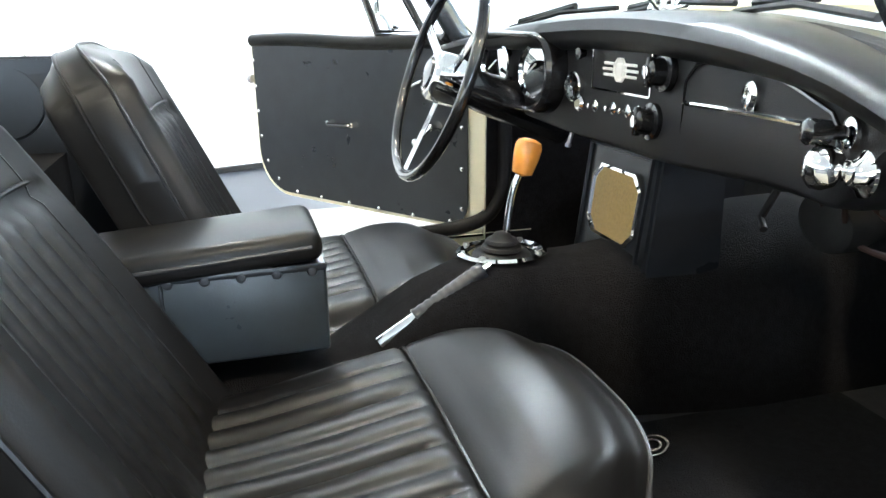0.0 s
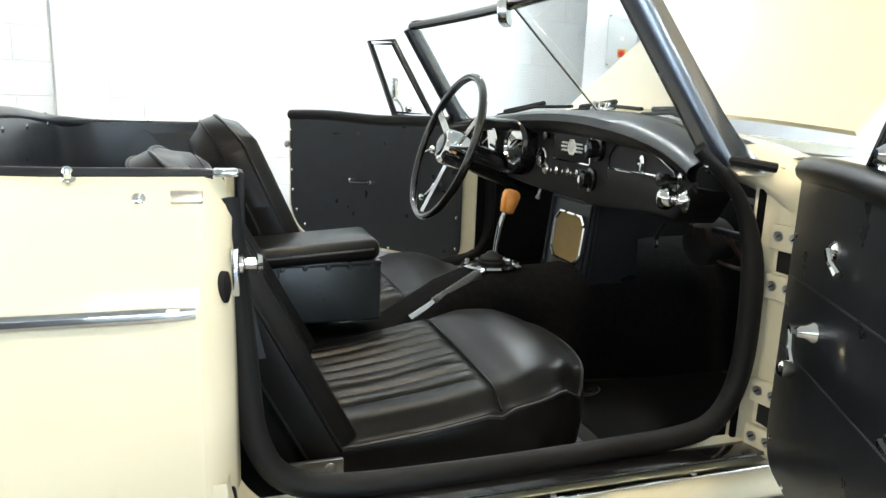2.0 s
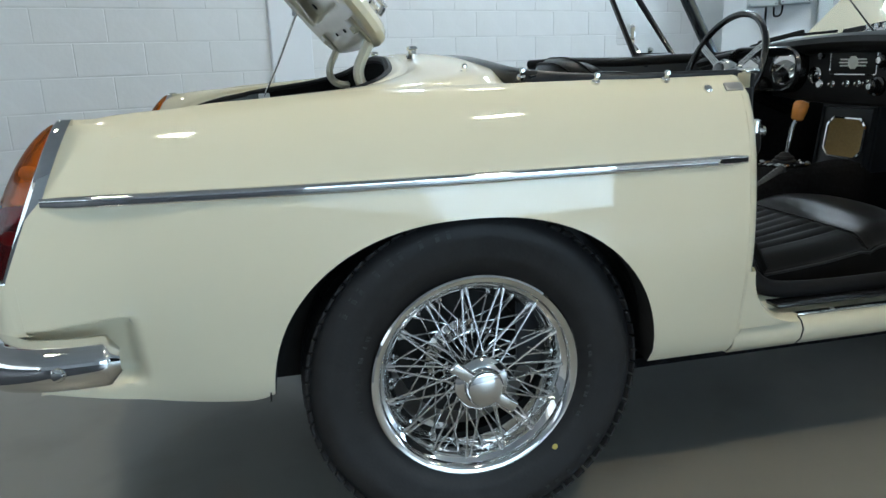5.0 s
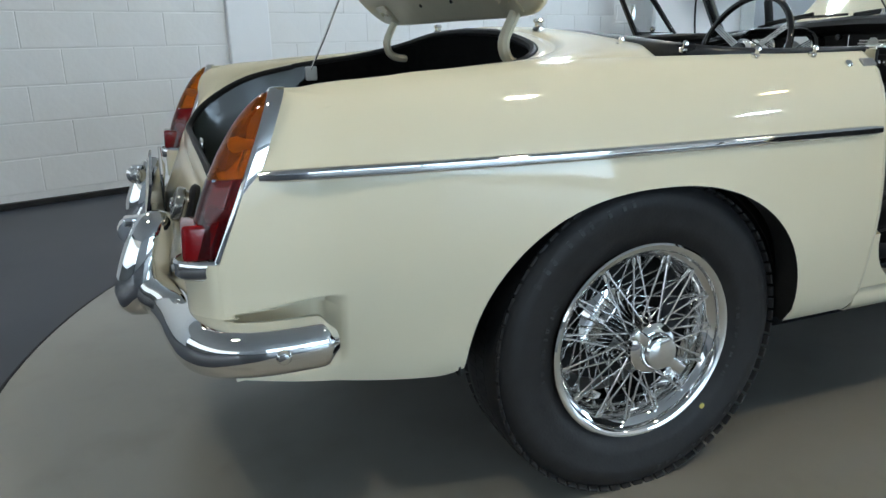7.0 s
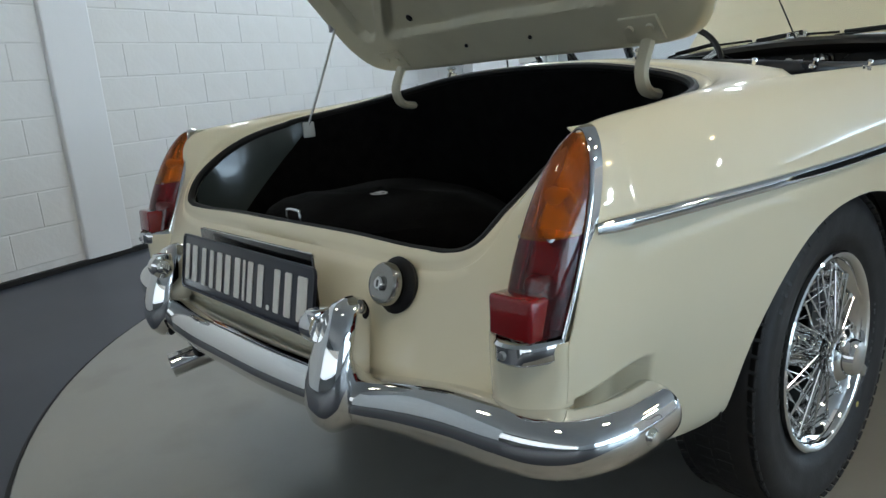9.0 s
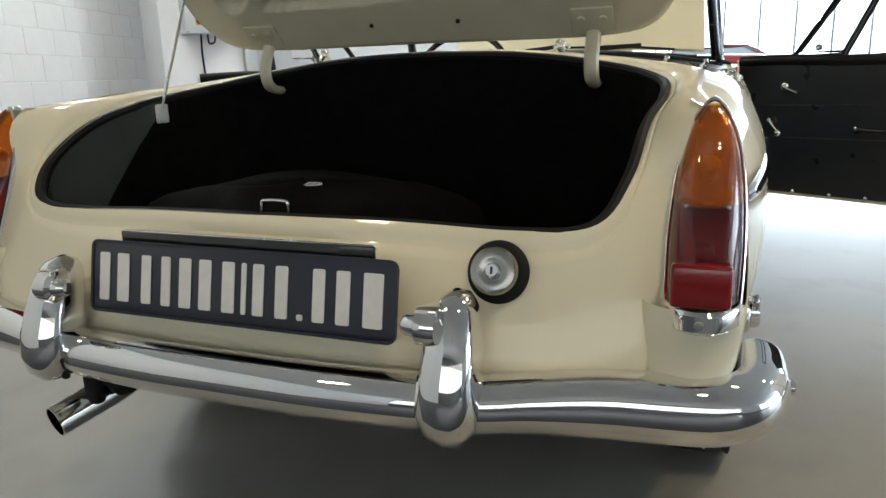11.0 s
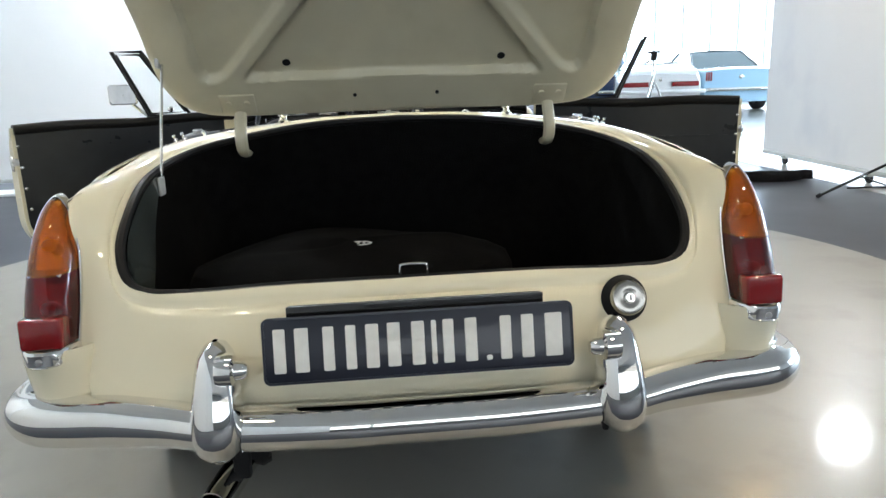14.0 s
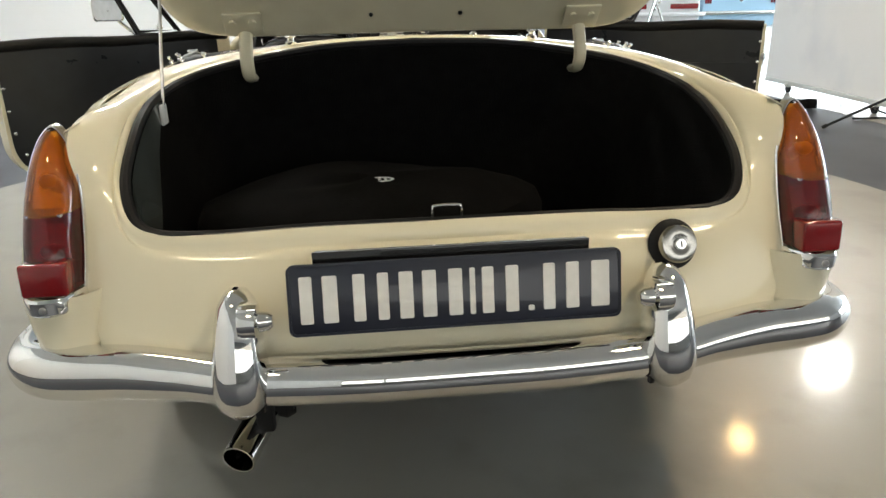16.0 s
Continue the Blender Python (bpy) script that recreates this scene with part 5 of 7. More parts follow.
cpart("glovebox_lock", lathe([(0.017, 0), (0.017, 0.005), (0.012, 0.008), (0.007, 0.008), (0.006, 0.006), (0, 0.006)], mm, 24), CHROME, dash)
mm = toward(on_dash(0.548, 0.826), dnormal(0.548))
cpart("bonnet_pull", lathe([(0.007, 0), (0.006, 0.018), (0.011, 0.020), (0.012, 0.038), (0.008, 0.042), (0, 0.043)], mm, 16), BLACKPAINT, dash)
cpart("pull_collar", lathe([(0.014, 0), (0.014, 0.004), (0.008, 0.007)], toward(on_dash(0.550, 0.826), dnormal(0.55)), 16), CHROME, dash)
mm = toward(on_dash(0.570, 0.797), (dnormal(0.556) + Vector((-0.9, 0, 0))).normalized())
bm = lathe([(0.010, 0.0), (0.010, 0.012), (0.016, 0.016), (0.020, 0.026), (0.019, 0.036), (0.012, 0.043), (0, 0.045)], mm, 24)
add_lathe(bm, [(0.020, 0), (0.020, 0.003), (0.013, 0.008), (0.010, 0.014), (0, 0.016)], toward(on_dash(0.580, 0.797), dnormal(0.58)), 20)
cpart("map_lamp", bm, CHROME, dash, "chrome swivel lamp at the end of the dashboard")
# small brackets under the edge
for x in (-0.19,):
    cpart("under_dash_switch", lathe([(0.004, 0), (0.004, 0.02), (0.006, 0.022), (0.005, 0.028), (0, 0.029)], toward((x, dash_y(x) + 0.03, 0.716), (0, -0.3, -1)), 12), STEEL, dash)

# ---- speaker console ----
rows = []
bm = bmesh.new()
A = [(-0.145, 1.403, 0.728), (0.086, 1.403, 0.728), (0.094, 1.372, 0.428), (-0.145, 1.367, 0.415)]
B = [(-0.145, 1.75, 0.728), (0.100, 1.510, 0.728), (0.126, 1.500, 0.432), (-0.145, 1.75, 0.42)]
va, vb = [bm.verts.new(p) for p in A], [bm.verts.new(p) for p in B]
bm.faces.new(va)
for i in range(4):
    bm.faces.new((va[i], va[(i + 1) % 4], vb[(i + 1) % 4], vb[i]))
bmesh.ops.bevel(bm, geom=bm.edges[:], offset=0.006, segments=2, affect="EDGES")
console = cpart("speaker_console", bm, VINYL, label="black console with an octagonal gold loudspeaker grille")
c0 = Vector((-0.020, 1.390, 0.617))
ux = (Vector(A[1]) - Vector(A[0])).normalized()
uz = (Vector(A[0]) - Vector(A[3])).normalized()
un = ux.cross(uz)
if un.y > 0:
    un = -un


def octo(w, h, c):
    return [(-w + c, -h), (w - c, -h), (w, -h + c), (w, h - c), (w - c, h), (-w + c, h), (-w, h - c), (-w, -h + c)]


rows = []
for w, o in ((1.0, 0.0), (1.0, 0.006), (0.92, 0.007), (0.90, 0.003)):
    rows.append([c0 + ux * p[0] * w + uz * p[1] * w + un * (o + 0.002) for p in octo(0.080, 0.062, 0.024)])
cpart("grille_frame", grid(rows, None, True), CHROME, console, angle=20)
bm = bmesh.new()
bm.faces.new([bm.verts.new(p) for p in rows[-1]])
cpart("speaker_cloth", bm, GOLD, console, "gold woven speaker cloth")
rows = []
for w, o in ((1.0, -0.002), (1.0, 0.004), (0.97, 0.005), (0.95, 0.0)):
    rows.append([c0 + ux * p[0] * w + uz * (p[1] * w - 0.006) + un * (o + 0.002) for p in [(-0.112, -0.125), (0.092, -0.125), (0.092, 0.100), (-0.112, 0.100)]])
cpart("console_beading", grid(rows, None, True), VINYL, console)

# ---- steering wheel ----
SW_C, SW_N = Vector((-0.355, 1.165, 0.815)), Vector((0, -0.94, 0.34)).normalized()
SWM = toward(SW_C, SW_N)
steer = finish(lathe([(0.205 + 0.0115 * math.cos(a), 0.0115 * math.sin(a)) for a in [2 * math.pi * k / 10 for k in range(10)]], None, 64, True), "steering_wheel", BLACKPAINT, None, "black steering wheel with chrome wire spokes")
steer.parent, steer.matrix_parent_inverse, steer.matrix_basis = car, CAR_INV, SWM
for base in (0, 120, 240):
    for off in (-0.010, -0.0035, 0.0035, 0.010):
        a = radians(base + 90 + 180)
        d, s_ = Vector((math.cos(a), math.sin(a), 0)), Vector((-math.sin(a), math.cos(a), 0))
        part("wire_spoke", tube([d * 0.040 + s_ * off + Vector((0, 0, -0.020)), d * 0.198 + s_ * off], 0.0022, 6), CHROME, steer)
part("horn_boss", lathe([(0.050, -0.05), (0.052, -0.02), (0.050, 0.006), (0.042, 0.014), (0.036, 0.016), (0.034, 0.012), (0, 0.016)], None, 32), CHROME, steer, "round chrome horn boss")
part("horn_push", lathe([(0.033, 0.012), (0.028, 0.020), (0, 0.023)], None, 28), BLACKPAINT, steer)
col0 = SW_C - SW_N * 0.045
cpart("steering_column", tube([col0, SW_C - SW_N * 0.12, SW_C - SW_N * 0.30], [0.034, 0.042, 0.050], 20), BLACKPAINT, label="glossy black steering column cowl")
cpart("indicator_stalk", tube([SW_C - SW_N * 0.07 + Vector((-0.03, 0, 0)), SW_C - SW_N * 0.05 + Vector((-0.13, 0, 0.02))], [0.004, 0.006], 8), CHROME)

# ---- under the dashboard ----
random.seed(4)
for k in range(7):
    x0 = 0.28 + 0.04 * k
    pts = [(x0, 1.52, 0.70), (x0 + 0.03 * random.uniform(-1, 1), 1.58, 0.64 + 0.02 * random.uniform(-1, 1)), (x0 + 0.10, 1.62, 0.60 + 0.03 * random.random()), (x0 + 0.22, 1.66, 0.63)]
    cpart("wiring_loom", tube(catmull(pts, 5), 0.004, 6), WIRE)
cpart("heater_duct", lathe([(0.050, 0), (0.052, 0.04), (0.045, 0.07), (0.03, 0.08), (0, 0.08)], toward((0.26, 1.62, 0.66), (0.1, -1, -0.2)), 24), DARKGREY)
bm = box(0.44, 1.72, 0.66, 0.26, 0.10, 0.09, 0.01)
cpart("heater_box", bm, DARKGREY)
cpart("drain_tube", tube(catmull([(0.40, 1.60, 0.60), (0.50, 1.58, 0.59), (0.575, 1.56, 0.60), (0.59, 1.55, 0.68)], 5), 0.009, 8), RUBBER)
cpart("dash_bracket", box(0.50, 1.44, 0.722, 0.09, 0.02, 0.012, 0.004), DARKGREY)
cpart("grab_bracket", tube([(0.27, 1.46, 0.70), (0.27, 1.44, 0.665), (0.29, 1.43, 0.655)], 0.005, 8), RUBBER)
# rubber mats with a pale oval emblem
cpart("floor_mat", box(0.36, 1.50, 0.292, 0.42, 0.50, 0.010, 0.004), CARPET)
for g in (0.024, 0.014):
    cpart("mat_emblem", lathe([(g, 0.0), (g, 0.003), (g - 0.004, 0.003), (g - 0.004, 0.0)], Matrix.Translation((0.238, 1.330, 0.312)) @ Matrix.Rotation(radians(18), 4, "X"), 16, True), CHROME_DULL)

# ---- door frames, sills ----
for sx in (1, -1):
    sec = [(0.632, 0.395), (0.655, 0.388), (0.660, 0.374), (0.694, 0.371), (0.702, 0.368), (0.714, 0.362), (0.7225, 0.347), (0.717, 0.325), (0.702, 0.308), (0.66, 0.300)]
    rows = [[(sx * x, y, z) for x, z in sec] for y in np.linspace(0.513, 1.50, 12)]
    cpart("sill", grid(rows, 0.002), CREAM, label="cream sill below the door opening", angle=50)
    cpart("sill_seam", tube([(sx * x, 0.668, z) for x, z in sec[4:]], 0.0016, 6), RUBBER)
    rows = []
    for k in range(11):
        a = math.pi / 2 * k / 10
        y, z = 0.534 + 0.12 * (1 - math.cos(a)), 0.366 + 0.12 * (1 - math.sin(a))
        xo = at_height(section(0.5), z) - 0.0008
        rows.append([(sx * xo, 0.508, z), (sx * xo, y, z), (sx * (xo - 0.012), y + 0.004, z + 0.004), (sx * 0.646, y + 0.006, z + 0.006)])
    cpart("wing_fillet", grid(rows, 0.001), CREAM, angle=60)
    cpart("kick_panel", box(sx * 0.636, 1.70, 0.56, 0.008, 0.66, 0.56), CARPET, label="black carpeted footwell side", smooth=False)
    cpart("sill_step", box(sx * 0.667, 1.03, 0.3865, 0.052, 0.80, 0.006, 0.001), BLACKPAINT)
    cpart("kick_strip", box(sx * 0.7005, 1.035, 0.3715, 0.016, 0.74, 0.005, 0.0015), CHROME, label="chrome kick strip on the sill")
    for y in (0.75, 1.0, 1.25):
        cpart("strip_screw", lathe([(0.005, 0), (0.004, 0.002), (0, 0.0025)], pose(sx * 0.7005, y, 0.374), 10), STEEL)
    # black seal round the opening
    path = [(0.618, 1.255, 0.885), (0.632, 1.328, 0.815), (0.642, 1.362, 0.72), (0.645, 1.371, 0.60), (0.645, 1.363, 0.50), (0.644, 1.330, 0.435), (0.642, 1.27, 0.410), (0.642, 1.12, 0.402), (0.642, 0.90, 0.398), (0.642, 0.70, 0.402), (0.642, 0.615, 0.425), (0.644, 0.575, 0.49), (0.646, 0.562, 0.60), (0.650, 0.552, 0.72), (0.646, 0.545, 0.82)]
    if sx < 0:
        path = [(x - 0.012 * smooth(1.25, 1.36, y), y + 0.050 * smooth(1.25, 1.36, y), z) for x, y, z in path]
    cpart("door_seal", tube([(sx * p[0], p[1], p[2]) for p in catmull(path, 5)], [0.0185 - 0.008 * smooth(0.68, 0.84, p[2]) * (p[1] > 1.0) for p in catmull(path, 5)], 10), RUBBER, label="black roll of door draught seal")
    # rear post: edge of the wing turned in, with striker
    rows = []
    for z in np.linspace(0.33, 0.845, 16):
        xo = at_height(section(0.5), z)
        rows.append([(sx * xo, 0.511, z), (sx * (xo - 0.0015), 0.518, z), (sx * (xo - 0.006), 0.526, z), (sx * (xo - 0.016), 0.535, z), (sx * (xo - 0.034), 0.545, z), (sx * 0.652, 0.553, z), (sx * 0.636, 0.548, z)])
    cpart("rear_door_post", grid(rows, 0.001), CREAM, label="cream shut face behind the door", angle=60)
    bm = box(sx * 0.676, 0.552, 0.734, 0.034, 0.010, 0.060, 0.003)
    add_lathe(bm, [(0.013, 0), (0.013, 0.010), (0.008, 0.013), (0.008, 0.026), (0.013, 0.028), (0.010, 0.034), (0, 0.035)], toward((sx * 0.662, 0.552, 0.738), (0, 1, 0)), 16)
    cpart("door_striker", bm, CHROME_DULL, label="steel door striker with round pin")
    for z in (0.722, 0.450):
        cpart("door_buffer", lathe([(0.015, -0.002), (0.015, 0.006), (0.008, 0.009), (0, 0.009)], toward((sx * (at_height(section(0.5), z) - 0.020), 0.5365, z), (sx * 0.5, 1, 0)) @ Matrix.Diagonal((0.7, 1.3, 1, 1)), 16), RUBBER)
    cpart("draught_flap", box(sx * 0.634, 0.562, 0.772, 0.040, 0.010, 0.160, 0.004, m=None), RUBBER, label="black vinyl flap beside the shut face")
    cpart("post_top_cap", box(sx * 0.660, 0.545, 0.852, 0.030, 0.03, 0.010, 0.004), CHROME)
    # front post with hinge plates
    rows = []
    for z in np.linspace(0.345, 0.86, 20):
        xo = at_height(section(0.5), z) - 0.010
        rows.append([(sx * 0.630, 1.366, z), (sx * 0.644, 1.385, z), (sx * 0.652, 1.398, z), (sx * (xo - 0.006), 1.412, z), (sx * xo, 1.425, z), (sx * xo, 1.50, z)])
    cpart("front_door_post", grid(rows, 0.002), CREAM, label="cream hinge post with screwed hinge plates", angle=30)
    for zc in (0.709, 0.446):
        for dz in (0.041, -0.041):
            hm = Matrix.Translation((sx * 0.680, 1.397, zc + dz)) @ Matrix.Rotation(radians(sx * 12), 4, "Z")
            cpart("hinge_plate", box(0, 0, 0, 0.060, 0.012, 0.040, 0.002, m=hm), CREAM, label="cream hinge plate")
            for dx in (-0.015, 0.013):
                hp = hm @ Vector((sx * dx, -0.006, 0.002))
                cpart("hinge_screw", lathe([(0.0085, 0), (0.0085, 0.0022), (0.004, 0.0012), (0, 0.001)], toward(hp, (sx * 0.2, -1, 0)), 12), STEEL)
                cpart("screw_slot", box(0, 0, 0.0018, 0.010, 0.002, 0.002, m=toward(hp, (sx * 0.2, -1, 0)) @ Matrix.Rotation(0.7, 4, "Z")), BLACKPAINT)
        cpart("hinge_recess", box(sx * 0.672, 1.4025, zc, 0.040, 0.006, 0.034), RUBBER)
        cpart("hinge_knuckle", tube([(sx * 0.703, 1.397, zc - 0.03), (sx * 0.703, 1.397, zc + 0.03)], 0.009, 12), CREAM)
cpart("jacking_bracket", lathe([(0.014, 0), (0.016, 0.01), (0.010, 0.03), (0, 0.032)], toward((0.66, 1.075, 0.285), (0.6, 0, -0.4)), 14), STEEL)
cpart("jacking_bracket", box(0.655, 1.075, 0.292, 0.05, 0.03, 0.016, 0.004), CREAM)

# ---- doors, wide open ----
DOOR_T = [(0.36, 0.052), (0.40, 0.075), (0.48, 0.092), (0.56, 0.098), (0.66, 0.092), (0.74, 0.076), (0.80, 0.055), (0.845, 0.030), (0.868, 0.012)]


def door_thick(z):
    for a, b in zip(DOOR_T, DOOR_T[1:]):
        if z <= b[0]:
            k = max(0.0, (z - a[0]) / (b[0] - a[0]))
            return a[1] + k * (b[1] - a[1])
    return DOOR_T[-1][1]


def door_bottom(d):
    """Lower edge along the door, rounded up towards its rear corner."""
    r = 0.14
    if d > 0.91 - r:
        t = (d - (0.91 - r)) / r
        return 0.372 + 0.14 * (1 - math.sqrt(max(0.0, 1 - t * t)))
    if d < 0.06:
        return 0.372 + 0.06 * (1 - math.sqrt(max(0.0, 1 - ((0.06 - d) / 0.06) ** 2)))
    return 0.372


def make_door(sx, theta):
    e = Vector((sx * math.sin(theta), -math.cos(theta), 0))
    n = Vector((sx * math.cos(theta), math.sin(theta), 0))
    o = Vector((sx * 0.690, 1.400, 0))

    def W(d, t, z):
        return o + e * d + n * t + Vector((0, 0, z))

    ds = [0.91 * (0.5 - 0.5 * math.cos(math.pi * i / 30)) for i in range(31)]
    outer, inner = [], []
    for d in ds:
        zb = door_bottom(d)
        zs = [zb + (0.868 - zb) * k / 16 for k in range(17)]
        outer.append([W(d, door_thick(z), z) for z in zs])
        inner.append([W(d, 0.0, z) for z in zs])
    bm = bmesh.new()
    add_grid(bm, outer)
    rim_o, rim_i = ring_down(outer, 0), ring_down(inner, 0)
    add_grid(bm, [rim_o, rim_i], None, True)
    add_grid(bm, inner)
    bmesh.ops.remove_doubles(bm, verts=bm.verts[:], dist=1e-5)
    door = cpart("door", bm, CREAM, label="open cream door with black inner trim panel", angle=45)
    # inner trim panel
    rows = []
    for d in ds:
        dd = 0.012 + d * (0.886 / 0.91) if sx > 0 else 0.062 + d * (0.836 / 0.91)
        zb = door_bottom(d) + 0.012
        rows.append([W(dd, -0.004 - 0.001 * math.sin(6 * d), zb + (0.848 - zb) * k / 10) for k in range(11)])
    bm = grid(rows, 0.003)
    cpart("trim_panel", bm, VINYL, door, "black vinyl door card with chrome screws")
    for z0, z1 in ((0.700, 0.716), (0.585, 0.592))[: 2 if sx > 0 else 0]:
        cpart("trim_seam", tube([W(0.02, -0.007, z0), W(0.45, -0.0075, (z0 + z1) / 2), W(0.885, -0.007, z1)], 0.0022, 6), VINYL, door)
    # padded top roll
    pts = [W(0.015 + 0.0885 * k, 0.004, 0.862 + 0.004 * math.sin(k)) for k in range(11)]
    cpart("top_roll", tube(pts, 0.024, 12, scale2=0.85), LEATHER, door, "padded black roll along the door top")
    # screws round the edge
    scr = [(0.895, 0.80), (0.893, 0.72), (0.890, 0.64), (0.884, 0.56), (0.862, 0.48), (0.815, 0.425), (0.73, 0.392), (0.62, 0.388), (0.50, 0.388), (0.38, 0.388), (0.25, 0.388), (0.12, 0.390), (0.035, 0.43), (0.026, 0.54), (0.026, 0.65), (0.026, 0.76)]
    for d, z in scr:
        d = max(d, 0.080) if sx < 0 else d
        cpart("trim_screw", lathe([(0.0065, -0.002), (0.006, 0.002), (0.003, 0.0035), (0, 0.0035)], toward(W(d, -0.006, z), -n), 10), CHROME, door)
    # pull handle
    hp = [W(0.455, -0.006, 0.628), W(0.458, -0.034, 0.630), W(0.475, -0.040, 0.628), W(0.530, -0.040, 0.626), W(0.548, -0.034, 0.628), W(0.552, -0.006, 0.628)]
    cpart("pull_handle", tube(catmull(hp, 4), [0.006] * 21, 8), BLACKPAINT, door, "door pull with chrome ends")
    for d in (0.455, 0.552):
        cpart("handle_end", lathe([(0.012, -0.002), (0.011, 0.010), (0.007, 0.026), (0, 0.030)], toward(W(d, -0.006, 0.630), -n), 14), CHROME, door)
    # latch lever and winder
    cpart("latch_rose", lathe([(0.015, -0.002), (0.014, 0.005), (0.008, 0.010), (0, 0.011)], toward(W(0.191, -0.006, 0.771), -n), 20), CHROME, door)
    cpart("latch_lever", tube([W(0.191, -0.018, 0.771), W(0.215, -0.022, 0.760), W(0.242, -0.020, 0.749)], [0.005, 0.0045, 0.006], 8), CHROME, door)
    cpart("winder_rose", lathe([(0.016, -0.002), (0.015, 0.006), (0.009, 0.014), (0.009, 0.036), (0, 0.038)], toward(W(0.158, -0.006, 0.648), -n), 20), CHROME, door)
    cpart("winder_arm", tube([W(0.158, -0.038, 0.648), W(0.178, -0.042, 0.626), W(0.198, -0.042, 0.606)], [0.007, 0.005, 0.006], 8), CHROME, door)
    cpart("winder_knob", lathe([(0.008, 0), (0.012, 0.006), (0.012, 0.018), (0.007, 0.022), (0, 0.022)], toward(W(0.198, -0.040, 0.606), -n), 14), CHROME, door)
    # latch on the rear edge
    cpart("lock_plate", box(0, 0, 0.002, 0.040, 0.060, 0.006, 0.002, m=toward(W(0.911, 0.035, 0.735), e)), CHROME_DULL, door)
    cpart("lock_wheel", lathe([(0.014, 0), (0.014, 0.012), (0.006, 0.016), (0, 0.016)], toward(W(0.905, -0.008, 0.742), -n * 0.3 + e), 14), STEEL, door)
    for z in (0.80, 0.785, 0.60):
        cpart("edge_screw", lathe([(0.005, 0), (0.004, 0.002), (0, 0.002)], toward(W(0.911, 0.03, z), e), 8), STEEL, door)
    # side moulding on the outside
    cpart("door_moulding", tube([W(0.02, door_thick(0.70) + 0.003, 0.700), W(0.90, door_thick(0.70) + 0.003, 0.700)], 0.008, 8), CHROME, door)
    cpart("outer_handle", tube(catmull([W(0.74, 0.085, 0.775), W(0.75, 0.105, 0.777), W(0.85, 0.105, 0.777), W(0.86, 0.085, 0.775)], 4), 0.008, 8), CHROME, door)
    # quarter light
    tri = [W(0.208, 0.012, 0.880), W(0.387, 0.010, 1.142), W(0.505, 0.010, 1.142), W(0.382, 0.012, 0.880)]
    cpart("quarter_light", tube(tri, 0.0085, 8, True), BLACKPAINT, door, "quarter light frame, black inside and chrome outside")
    cpart("quarter_trim", tube([p + n * 0.006 for p in tri], 0.0065, 8, True), CHROME, door, "chrome outer frame")
    cpart("quarter_rubber", tube([W(0.224, 0.012, 0.890), W(0.392, 0.010, 1.130), W(0.490, 0.010, 1.130), W(0.376, 0.012, 0.890)], 0.007, 6, True), RUBBER, door)
    bm = bmesh.new()
    bm.faces.new([bm.verts.new(W(*p)) for p in ((0.216, 0.012, 0.885), (0.390, 0.010, 1.136), (0.497, 0.010, 1.136), (0.379, 0.012, 0.886))])
    g = cpart("quarter_glass", bm, GLASS, door, "clear glass", smooth=False)
    g.visible_shadow = False
    cpart("quarter_catch", lathe([(0.010, 0), (0.012, 0.014), (0.006, 0.022), (0, 0.022)], toward(W(0.300, 0.000, 0.905), -n), 12), CHROME, door)
    # door mirror
    if sx < 0:
        base = W(0.36, 0.045, 0.868)
        head = W(0.46, 0.075, 0.972)
        cpart("door_mirror", tube(catmull([base, base.lerp(head, 0.4) + n * 0.02, head], 5), 0.007, 8), CHROME, door, "chrome rectangular door mirror")
        mm = toward(head, Vector((0.10, -1, 0.02)))
        bm = prism(rounded(-0.056, -0.042, 0.056, 0.042, 0.014), "z", -0.018, 0.004, 0.003)
        bmesh.ops.transform(bm, matrix=mm, verts=bm.verts[:])
        cpart("mirror_shell", bm, CHROME, door)
        bm = prism(rounded(-0.050, -0.036, 0.050, 0.036, 0.010), "z", 0.0042, 0.0052)
        bmesh.ops.transform(bm, matrix=mm, verts=bm.verts[:])
        cpart("mirror_face", bm, MIRROR, door)
    return door


make_door(1, radians(62.1))
make_door(-1, radians(52.7))

